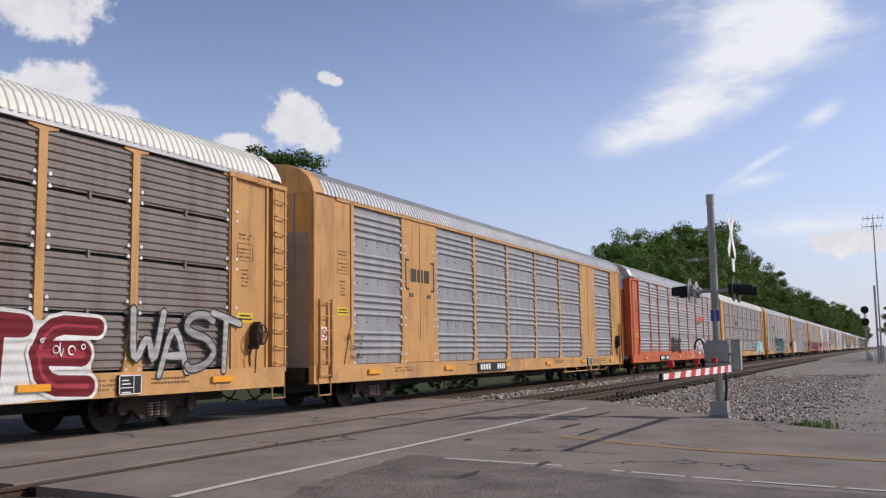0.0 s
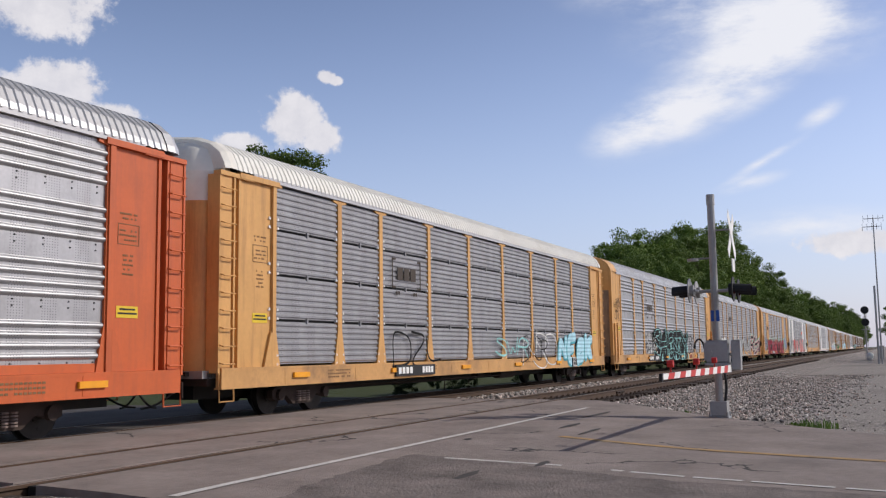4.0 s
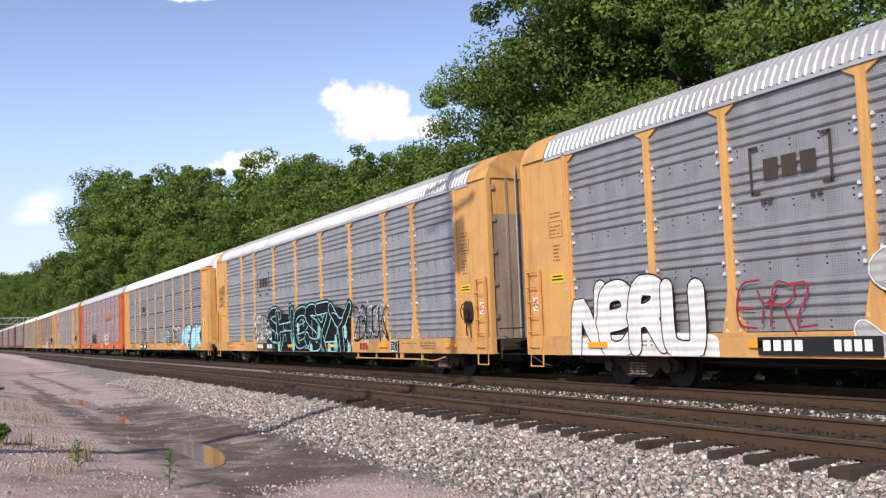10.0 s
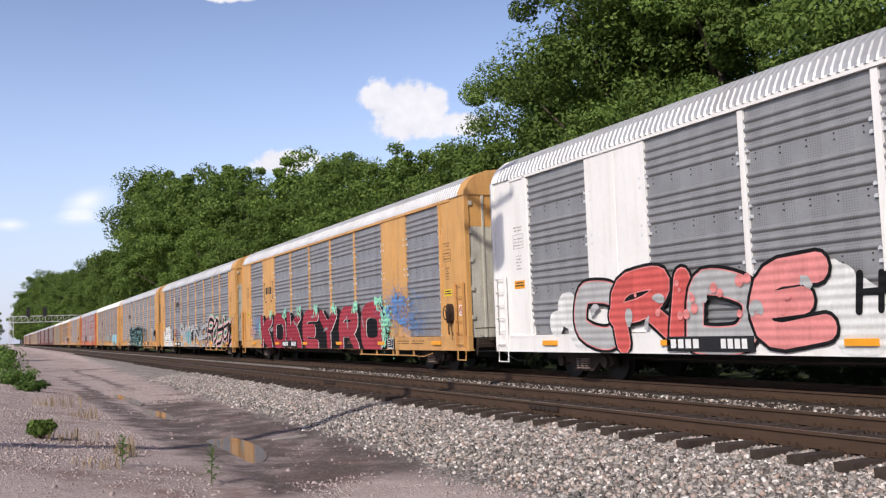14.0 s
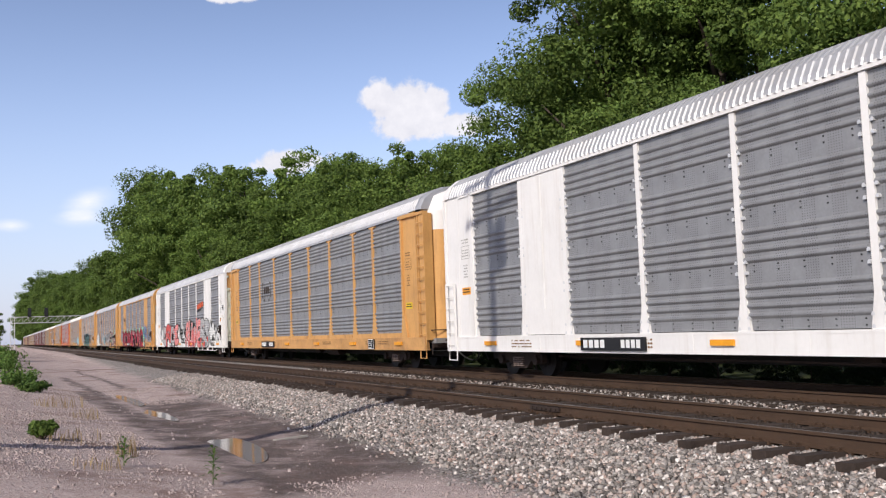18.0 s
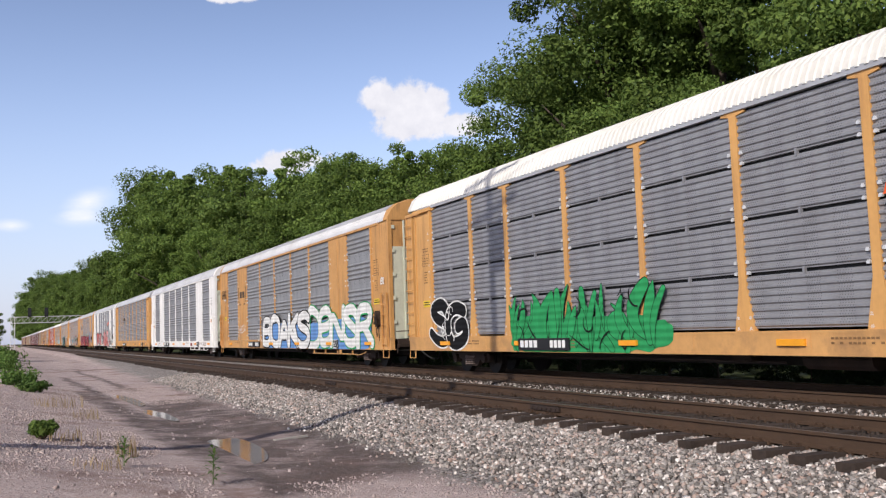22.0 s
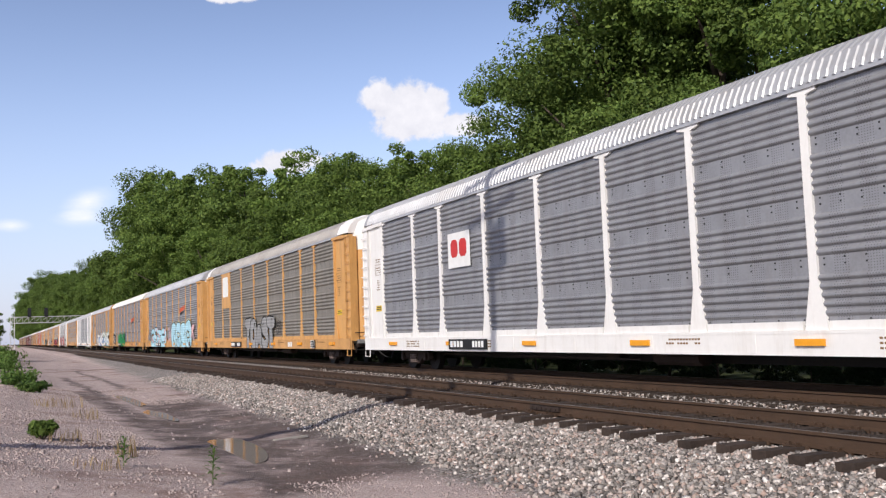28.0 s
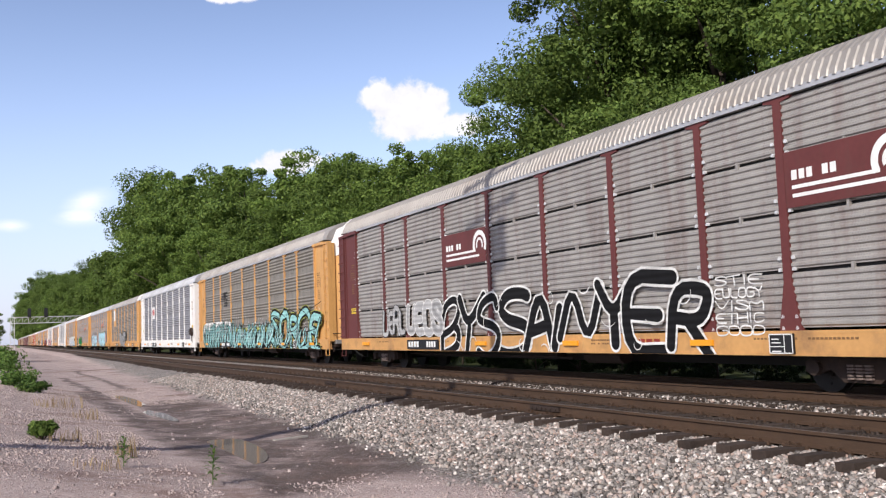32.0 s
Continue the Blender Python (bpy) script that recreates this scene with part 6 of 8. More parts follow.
put_strokes(C, -1.0, 0.8, 0.7, 1.75, "white", 15, 9, 0.03, 3, 1.6, 0.8)
put_word(C, "OO", 1.7, 2.9, 1.6, 2.0, 0.03, ((0.0, "white|silver"),), 16)
D = autorack(2, "yellow autorack car with slatted grey sides and white roof", 0, Y, zinc_dull, roof_white, screen="rows", end="ladder", post="tee", end_top=roof_white)
bracket_logo(D, -5.6, 3.0, letter_dark, 0.8)
put_word(D, "DZL", -6.5, -3.6, 0.9, 1.8, 0.06, ((0.0, "black"),), 17, 1.3)
put_word(D, "SWR", 0.5, 3.6, 1.1, 1.75, 0.06, ((0.0, "teal"),), 18, 1.3)
put_word(D, "NE", 7.0, 9.1, 0.72, 2.0, 0.34, ((0.05, "aqua", -0.06, -0.05), (0.0, "sky")), 21, 1.3, overlap=0.15)
put_word(D, "BK", 9.3, 11.5, 0.75, 2.0, 0.34, ((0.05, "aqua", -0.06, -0.05), (0.0, "sky")), 22, 1.3, overlap=0.15)
put_word(D, "NSO", 3.2, 6.6, 0.70, 2.0, 0.045, ((0.0, "white"),), 24, 1.3, overlap=0.3)
put_word(D, "3NOR", 2.9, 5.6, 0.95, 1.75, 0.04, ((0.0, "black"),), 20, 1.5, overlap=0.2)
F = autorack(3, "yellow autorack car with shiny perforated zinc screens and black graffiti", 0, Y, zinc, roof_zinc, end="flat", post="funnel", end_low=dirty_end, emblem=letter_red)
bracket_logo(F, -5.6, 3.15, letter_dark, 0.8)
put_word(F, "BATIE", -6.8, -4.4, 1.1, 2.05, 0.05, ((0.0, "black"),), 24, 1.3, overlap=0.2)
put_dots(F, -7.0, -4.4, 1.08, 2.15, "white", 25, 70, 0.06, 1)
put_blob(F, -4.4, 4.25, 0.58, 2.12, "black", 26, 0.07, 0, 96, 0.3)
put_word(F, "SHIeSZY", -4.7, 4.1, 0.55, 2.42, 0.34, ((0.10, "black"), (0.035, "teal"), (-0.01, "black")), 27, 1.1, overlap=0.55)
put_strokes(F, -4.0, 4.2, 0.62, 2.0, "teal", 28, 22, 0.05, 8, 1.2, 0.8)
for k, (x, z) in enumerate(((-3.3, 0.78), (-1.5, 0.9), (-0.9, 1.5), (0.5, 0.72), (1.35, 1.35), (2.35, 0.75), (3.0, 0.95), (3.9, 1.3), (4.2, 0.75))):
    put_blob(F, x - 0.14, x + 0.14, z - 0.24, z + 0.24, "teal", 300 + k, 0.15, 9, 24, 1.0)
put_word(F, "2BUCK", 4.5, 7.2, 1.05, 2.1, 0.065, ((0.0, "black"),), 29, 1.2, 0.15, overlap=0.1)
put_dots(F, 4.2, 7.6, 0.9, 2.25, "white", 30, 90, 0.034, 1)
put_word(F, "AXUNS", -12.95, -12.0, 3.3, 3.75, 0.03, ((0.0, "black"),), 31, 1.8, overlap=0.3)
put_word(F, "dOSE".upper(), -12.9, -12.1, 2.75, 3.25, 0.03, ((0.0, "black"),), 32, 1.8, overlap=0.3)
G = autorack(4, "yellow autorack car with zinc screens and bubble graffiti", 0, Y, zinc_dull, roof_zinc, end="flat", post="funnel", end_low=dirty_white, emblem=letter_red)
bracket_logo(G, -5.6, 3.3, letter_dark, 0.8)
put_blob(G, -11.3, -7.3, 0.58, 1.05, "white", 33, 0.1, 0, 64, 0.3)
put_word(G, "NeRU", -11.5, -7.7, 0.55, 2.15, 0.34, ((0.05, "black"), (0.02, "white")), 34, 0.9, overlap=0.3)
put_word(G, "EYRZ", -6.8, -5.3, 1.1, 1.8, 0.035, ((0.0, "red"),), 35, 1.8, overlap=0.3)
put_blob(G, -2.4, 0.2, 0.8, 1.7, "aqua", 37, 0.2, 0)
put_word(G, "SKIZO", -4.2, 1.3, 0.58, 2.1, 0.17, ((0.065, "white"), (0.04, "grey"), (0.02, "silver")), 36, 1.3, overlap=0.25)
put_word(G, "SAER", 1.6, 6.0, 0.55, 2.05, 0.21, ((0.055, "black"), (0.02, "silver")), 38, 1.2, overlap=0.25)
put_word(G, "Royal", 6.0, 12.6, 0.55, 2.65, 0.19, ((0.19, "mint"), (0.13, "rose"), (0.0, "black")), 39, 0.7, 0.3, by_coat=True, overlap=0.6)
put_strokes(G, 10.2, 12.0, 0.62, 1.0, "black", 41, 8, 0.08, 8, 1.6, 0.6)
Hc = autorack(5, "yellow autorack car with solid panels and large red graffiti", 0, Y, zinc_dull, roof_zinc, end="flat", post="slim", solids=(1, 7), end_low=dirty_white, plate_x=-5.4)
bracket_logo(Hc, -8.0, 3.0, letter_dark, 0.8)
put_blob(Hc, -9.0, 7.4, 0.60, 1.7, "black", 42, 0.05, 0, 120, 0.25)
put_word(Hc, "KOKEYRO", -9.5, 7.2, 0.50, 2.25, 0.50, ((0.0, "black", 0.42, -0.05), (0.0, "white", 0.045, -0.015), (0.0, "dusty_red|red")), 43, 0.3, by_coat=True, overlap=-0.08)
put_strokes(Hc, -8.8, 6.8, 1.3, 2.0, "grey", 46, 7, 0.16, 6, 0.3, 0.6)
put_dots(Hc, 6.7, 8.0, 0.8, 2.3, "mint", 44, 260, 0.035, 4, True)
put_strokes(Hc, 6.9, 7.3, 0.7, 2.2, "mint", 44, 7, 0.12, 5, 0.5, 0.9)
for k in range(7):
    put_strokes(Hc, -7.7 + 2.35 * k, -7.1 + 2.35 * k, 1.95, 2.4, "mint", 45 + k, 6, 0.14, 6, 0.5, 0.45)
put_strokes(Hc, -9.6, -9.2, 0.8, 2.0, "mint", 53, 7, 0.10, 5, 0.3, 0.8)
put_dots(Hc, 6.6, 10.2, 1.2, 2.8, "blue", 55, 1100, 0.024, 4, True)
put_dots(Hc, 8.2, 10.9, 1.0, 1.9, "blue", 54, 320, 0.022, 4, True)
put_dots(Hc, -10.8, -9.2, 1.2, 2.4, "blue", 57, 320, 0.022, 4, True)
put_word(Hc, "PIP", -11.6, -10.4, 1.1, 1.7, 0.05, ((0.0, "rose"),), 58, 1.2)
put_strokes(Hc, 7.4, 9.3, 1.5, 2.5, "blue", 56, 6, 0.14, 5, 1.4, 0.8)
I = autorack(6, "white autorack car with grey screens and pink graffiti", 0, white_paint, zinc_clean, roof_zinc, end="flat", post="slim", solids=(1, 7), end_low=pale_end, end_top=white_paint, end_high=yellow_old)
swoosh_logo(I, 4.5, 3.1, 2.2)
for k, (x, z, q) in enumerate(((-10.4, 1.3, 0.3), (-9.9, 1.6, 0.42), (-9.4, 1.2, 0.5), (-2.4, 1.65, 0.5), (-1.9, 1.2, 0.6), (-0.2, 1.5, 0.55), (0.5, 1.1, 0.5), (-1.0, 1.0, 0.5))):
    put_blob(I, x - q, x + q, z - q, z + q, "white", 200 + k, 0.05, 0.1 * k, 32, 1.0)
put_word(I, "CRIDE", -9.5, -2.5, 0.55, 2.35, 0.42, ((0.09, "black"), (0.025, "pink"), (0.0, "coral|silver|coral|pink")), 57, 1.5, overlap=0.42, front=1)
put_strokes(I, -9.0, -2.6, 1.1, 1.9, "silver", 66, 8, 0.2, 8, 0.8, 0.4)
put_dots(I, -7.5, -3.0, 1.3, 2.0, "pink", 68, 16, 0.09, 9)
put_word(I, "HIGH VIZ", -1.9, 0.8, 1.3, 1.95, 0.11, ((0.0, "black"),), 58, 1.0, overlap=0.1, front=1)
put_word(I, "2020", -1.3, 0.3, 0.90, 1.28, 0.09, ((0.0, "black"),), 59, 0.6, overlap=0.1, front=1)
put_word(I, "RUiNeRS", 0.6, 8.8, 0.52, 2.5, 0.42, ((0.095, "black"), (0.035, "white"), (0.0, "pink|pink|coral|silver")), 60, 1.3, overlap=0.3, front=1)
put_strokes(I, 1.2, 8.6, 0.7, 1.3, "coral", 67, 12, 0.26, 10, 0.8, 0.5)
put_strokes(I, 1.2, 8.2, 1.3, 2.1, "silver", 69, 8, 0.2, 10, 0.8, 0.4)
put_dots(I, 1.2, 8.4, 0.9, 2.0, "rose", 70, 22, 0.06, 11)
for k, (x, z, q) in enumerate(((8.75, 1.95, 0.55), (8.6, 1.35, 0.5), (9.35, 1.5, 0.42), (9.95, 1.75, 0.36), (10.4, 1.45, 0.27), (10.85, 1.7, 0.14), (11.5, 1.5, 0.32), (11.9, 1.75, 0.22), (11.0, 1.15, 0.3))):
    put_blob(I, x - q, x + q, z - q, z + q, "white", 61 + k, 0.04, 0.2 * k, 32, 1.0)
put_word(I, "KOC", 9.1, 10.3, 0.75, 1.2, 0.05, ((0.0, "black"),), 64, front=1)
put_word(I, "BI", 12.62, 13.0, 2.85, 3.12, 0.05, ((0.0, "black"),), 65, 0.0)
J = autorack(7, "golden yellow autorack car with grey perforated screens", 0, Y, zinc_clean, roof_zinc, screen="fine", end="ladder", post="tee", end_top=roof_zinc, end_high=white_paint)
bracket_logo(J, -5.6, 3.1, letter_dark, 0.75)
Lc = autorack(8, "clean white autorack car with dark grey screens", 0, white_paint, zinc_clean, roof_zinc, end="flat", post="slim", solids=(1, 7), end_low=pale_end, end_top=white_paint, end_high=yellow_old, emblem=letter_red, dark=letter_dark)
M = autorack(9, "weathered yellow autorack car with large white graffiti letters", 0, YO, zinc_clean, roof_zinc, end="flat", post="slim", solids=(1, 7), end_low=pale_end, end_top=yellow_old)
bracket_logo(M, -8.0, 3.1, letter_dark, 0.8)
put_word(M, "BERAOC", -12.9, -11.75, 3.45, 3.9, 0.045, ((0.0, "black"),), 69, 1.5, overlap=0.3)
put_word(M, "COO22", -12.3, -11.8, 3.28, 3.44, 0.03, ((0.0, "white"),), 68, 1.0)
put_word(M, "JHADOW", -8.9, -7.1, 1.45, 1.85, 0.035, ((0.0, "white"),), 70, 1.4, overlap=0.2)
put_word(M, "WOK", -4.4, -3.3, 1.75, 2.1, 0.025, ((0.0, "black"),), 74, 1.6)
put_strokes(M, -4.6, -3.7, 0.9, 1.6, "white", 75, 9, 0.035, 3, 1.6, 0.5)
put_blob(M, -3.0, 4.2, 0.60, 1.75, "blue", 76, 0.10, 0, 96, 0.4)
put_blob(M, 4.2, 11.6, 0.60, 1.8, "blue", 78, 0.10, 0, 96, 0.4)
put_word(M, "BOAKS", -3.4, 4.2, 0.56, 2.28, 0.30, ((0.09, "black", 0.03, -0.01), (0.03, "white")), 71, 0.7, 0.04, overlap=0.28)
put_word(M, "DeNSR", 4.2, 11.7, 0.56, 2.38, 0.32, ((0.08, "green", 0.03, -0.01), (0.03, "white")), 72, 0.7, overlap=0.28)
put_word(M, "BI", 12.62, 12.95, 2.85, 3.1, 0.05, ((0.0, "white"),), 73, 0.0)
Nc = autorack(10, "yellow autorack car with slatted grey sides and white roof", 0, Y, zinc_dull, roof_white, screen="rows", end="ladder", post="tee", end_top=roof_white, emblem=letter_red)
swoosh_logo(Nc, 4.4, 3.0, 2.3)
put_blob(Nc, -6.9, -0.6, 0.60, 1.45, "green", 79, 0.25, 0, 96, 0.5)
put_shards(Nc, -6.9, -0.8, 0.62, 2.25, "green", "black", "green", 74, 30, 0.30, 0, 0.1, 0.03)
put_strokes(Nc, -6.8, -1.2, 0.7, 2.0, "black", 78, 14, 0.04, 5, 0.6, 0.7)
put_word(Nc, "SG", -11.6, -9.4, 0.56, 2.15, 0.34, ((0.05, "white"), (0.0, "black")), 76, 1.6, overlap=0.5)
put_strokes(Nc, -11.1, -9.8, 0.9, 1.9, "white", 77, 6, 0.05, 3, 1.5, 0.7)
O = autorack(11, "yellow autorack car with dark screens and pale blue graffiti", 0, Y, zinc_clean, roof_zinc, screen="fine", end="ladder", post="tee", end_top=roof_zinc, end_high=white_paint)
swoosh_logo(O, 4.6, 3.1, 2.2)
put_word(O, "AWOL", -11.3, -8.9, 1.08, 2.0, 0.13, ((0.06, "black"), (0.02, "grey")), 79, overlap=0.3)
put_blob(O, -9.2, -1.7, 0.60, 1.6, "sky", 80, 0.12, 0, 96, 0.5)
put_word(O, "GeTB", -9.4, -1.6, 0.52, 2.15, 0.34, ((0.07, "black"), (0.015, "sky")), 81, 1.3, overlap=0.35)
put_dots(O, -9.6, 1.4, 1.0, 2.1, "rose", 82, 60, 0.12, 1)
put_strokes(O, -1.4, 1.0, 1.0, 1.8, "white", 87, 12, 0.03, 6, 1.6, 0.5)
put_blob(O, 1.6, 9.4, 0.60, 1.7, "sky", 83, 0.12, 0, 96, 0.5)
put_word(O, "ROSO", 1.3, 9.4, 0.46, 2.5, 0.60, ((0.15, "cream"), (0.10, "black"), (0.03, "sky")), 84, 0.8, overlap=0.3)
put_strokes(O, 2.0, 9.0, 0.7, 1.9, "black", 85, 16, 0.05, 6, 1.4, 0.7)
put_dots(O, 9.4, 10.6, 1.2, 2.2, "rose", 86, 26, 0.13, 1)
put_strokes(O, 9.6, 10.8, 1.1, 1.5, "aqua", 88, 10, 0.025, 6, 1.8, 0.4)
P = autorack(12, "yellow autorack car with brownish grimy screens and a blank white square", 0, Y, zinc_brown, roof_dull, screen="fine", end="ladder", post="tee", end_top=white_paint, emblem=letter_white)
s = Shape().box(-9.0, -7.0, -0.006, 0, 2.9, 4.95)
part("logo_board", s.mesh("logo_board", Y), P, (0, -1.502, 0), label="yellow board on the side screen")
s = Shape().box(-8.75, -7.35, -0.004, 0, 3.55, 4.7, 0, 0.08)
part("blank_square", s.mesh("blank_square", letter_white), P, (0, -1.512, 0), label="freshly painted-over white square")
put_word(P, "TOAST", -3.1, 2.7, 0.52, 2.2, 0.44, ((0.085, "black"), (0.02, "white", 0.02, 0.0), (0.015, "grey")), 88, 0.5, overlap=0.28)
put_strokes(P, -3.2, 3.3, 0.65, 2.1, "black", 89, 10, 0.04, 6, 1.5, 0.5)
for k, wd in enumerate(("PESEK", "ZUOL")):
    put_word(P, wd, 3.0, 4.0, 1.65 - 0.3 * k, 1.93 - 0.3 * k, 0.03, ((0.0, "black"),), 90 + k, 1.3, overlap=0.2)
put_strokes(P, -4.1, -3.4, 1.1, 1.7, "black", 93, 9, 0.03, 3, 1.8, 0.4)
Rc = autorack(13, "white-framed autorack car with plain grey screens", 0, white_paint, zinc_dull, roof_zinc, screen="fine", end="ladder", post="tee", end_top=roof_zinc, end_high=yellow)
s = Shape().box(-6.4, -5.0, -0.006, 0, 3.0, 4.0)
p = part("logo", s.mesh("logo", letter_white), Rc, (0, -1.502, 0), label="white square with red emblem in plain shapes")
s = Shape().box(-6.2, -5.76, -0.014, -0.010, 3.3, 3.8, 0, 0.1).box(-5.66, -5.2, -0.014, -0.010, 3.3, 3.8, 0, 0.1)
part("emblem", s.mesh("emblem", red_paint), p)
Sc = autorack(14, "yellow autorack car covered low down in teal graffiti", 0, Y, zinc_brown, roof_dull, screen="fine", end="ladder", post="tee", end_low=yellow, end_top=roof_dull, end_high=white_paint)
rows = [(-6.9 + 0.1 * k, 3.35 + 0.09 * k, 1.0, 0.035) for k in range(6)] + [(-5.85, 3.35, 0.13, 0.5), (-5.6, 3.35, 0.13, 0.5), (-5.85, 3.58, 0.35, 0.1), (-5.35, 3.35, 0.35, 0.1), (-5.35, 3.55, 0.35, 0.1), (-5.35, 3.75, 0.35, 0.1)]
rows += line_of_bars(-5.9, 3.18, 0.9, 0.1, 7, 3) + line_of_bars(-5.9, 3.02, 1.1, 0.1, 8, 4)
part("logo", bars(rows, plate_black, 0.004, "logo"), Sc, (0, -1.502, 0), label="black striped emblem in plain bars")
put_blob(Sc, -11.9, -3.6, 0.9, 2.15, "white", 92, 0.10, 0, 96, 0.3)
put_blob(Sc, -3.7, 4.8, 0.95, 1.75, "lime", 93, 0.12, 0, 96, 0.35)
put_blob(Sc, -11.7, -3.6, 0.60, 1.55, "black", 99, 0.12, 1, 96, 0.35)
put_blob(Sc, -3.7, 4.7, 0.60, 1.5, "black", 89, 0.12, 1, 96, 0.35)
put_shards(Sc, -11.7, -3.5, 0.60, 2.15, "teal", "black", "white", 94, 58, 0.17, 1, 0.18)
put_shards(Sc, -3.6, 4.9, 0.60, 2.0, "teal", "black", "white", 95, 56, 0.18, 1, 0.5)
put_blob(Sc, 5.0, 12.3, 0.60, 0.95, "black", 88, 0.12, 0, 96, 0.35)
put_word(Sc, "SORCE", 4.8, 12.5, 0.46, 2.5, 0.27, ((0.15, "lime"), (0.12, "black"), (0.02, "teal")), 96, 1.6, 0.1, overlap=0.3, front=1)
put_word(Sc, "SORCE", 4.7, 12.3, 0.60, 2.3, 0.035, ((0.0, "black"),), 87, 2.2, 0.1, overlap=0.4, front=2)
put_shards(Sc, 4.9, 12.2, 0.60, 1.9, "teal", "black", "white", 97, 16, 0.12, 3, 0.5)
put_strokes(Sc, -11.4, 12.2, 0.62, 1.9, "white", 98, 50, 0.022, 12, 0.6, 0.7)
put_dots(Sc, -11.8, 12.4, 1.7, 2.35, "white", 90, 200, 0.03, 1)
T = autorack(15, "maroon autorack car with weathered slatted sides and yellow sill", 0, maroon, zinc_old, roof_dull, sill_m=yellow_sill, screen="rows", end="ladder", post="tee", end_low=maroon, end_top=roof_white, emblem=letter_red, plate_x=-6.9)
for x0, x1, z0, z1 in ((-4.2, -1.4, 3.05, 3.98), (9.0, 11.65, 3.05, 3.98)):
    p = part("logo_board", Shape().box(x0 + 0.1, x1 - 0.1, -0.006, 0, z0, z1).mesh("logo_board", maroon), T, (0, -1.502, 0), label="maroon board with white emblem in plain shapes")
    w = min(x1 - x0, 3.6)
    rows = [(x0 + 0.25, z0 + 0.16, w - 0.75, 0.06), (x0 + 0.25, z0 + 0.30, w - 0.95, 0.06)] + line_of_bars(x0 + 0.25, z0 + 0.45, w * 0.42, 0.16, 7, 9)
    part("emblem", bars(rows, letter_white, 0.004, "emblem"), p, (0, -0.008, 0))
    s = Shape()
    for r0, r1 in ((0.40, 0.27), (0.20, 0.13)):
        for k in range(20):
            a, b_ = math.pi * (-0.15 + 1.3 * k / 20), math.pi * (-0.15 + 1.3 * (k + 1) / 20)
            s.add([(x0 + w - 0.45 + q * math.cos(t), -0.014, z0 + 0.47 + q * math.sin(t)) for t, q in ((a, r0), (b_, r0), (b_, r1), (a, r1))], [(0, 1, 2, 3)])
    part("emblem_arcs", s.mesh("emblem_arcs", letter_white), p)
put_word(T, "UERL", -9.0, -7.1, 1.1, 2.0, 0.16, ((0.025, "black"), (0.0, "silver")), 101, 1.4, overlap=0.3)
put_word(T, "UEOS", -6.95, -4.3, 1.06, 2.15, 0.24, ((0.03, "white"), (0.0, "silver"), (-0.07, "grey|silver")), 102, 1.0, overlap=0.3)
put_word(T, "BYS", -4.3, -0.9, 0.50, 2.15, 0.24, ((0.055, "white"), (0.0, "black")), 103, 1.8, 0.1, overlap=0.3)
put_word(T, "SAiNYER", -0.7, 7.2, 0.48, 2.25, 0.25, ((0.055, "white"), (0.0, "black")), 105, 1.7, 0.1, overlap=0.35)
put_strokes(T, -4.0, 7.0, 0.62, 2.1, "white", 111, 12, 0.035, 6, 0.8, 0.6)
for k, wd in enumerate(("STIE", "EULOGY", "VISM", "ETHIC", "GOOD")):
    put_word(T, wd, 7.3, 8.5, 1.85 - 0.22 * k, 2.04 - 0.22 * k, 0.028, ((0.0, "white"),), 106 + k, 0.6)
# the rest of the train, far off before and behind
KINDS = [("dusty yellow autorack car with grey screens", dusty_yellow, zinc_dull, roof_zinc, "fine", "ladder", "tee", ()), ("maroon autorack car with weathered slatted sides", maroon, zinc_old, roof_zinc, "rows", "ladder", "tee", ()),
         ("dusty yellow autorack car with zinc screens and funnel posts", dusty_yellow, zinc_dull, roof_zinc, "wide", "flat", "funnel", ()), ("dusty red autorack car with pale screens", dusty_red, zinc_dull, roof_zinc, "wide", "ladder", "tee", ()),
         ("weathered dusty yellow autorack car with solid panels", dusty_yellow, zinc_brown, roof_white, "wide", "flat", "slim", (1, 7)), ("white autorack car with dark grey screens", white_paint, zinc_clean, roof_zinc, "wide", "flat", "slim", (1, 7))]
for idx, kk in [(-2, 4), (-3, 1), (-4, 1), (-5, 3), (-6, 1), (-7, 0), (-8, 2), (-9, 4), (-10, 1), (-11, 0), (-12, 2), (-13, 3), (-14, 0), (16, 0), (17, 4), (18, 2)]:
    lb, fm, sm, rm, sc_, en, po, so = KINDS[kk]
    autorack(idx, lb, 0, fm, sm, rm, screen=sc_, end=en, post=po, solids=so, detail=False)

# ---- things that move ----
SPEED, WHEEL_R = 14.864, 0.42
SLACK = {-1: 0.45, 1: 0.42}  # couplers stretched a little
DRIFT = [(0, 0.05), (3, -0.3), (6, -0.5), (9, -0.45), (13, -1.0), (17.5, -1.39), (23, -1.43), (26, -1.38), (32, -1.10)]


def gone(t):
    return SPEED * t - float(np.interp(t, [d[0] for d in DRIFT], [d[1] for d in DRIFT]))


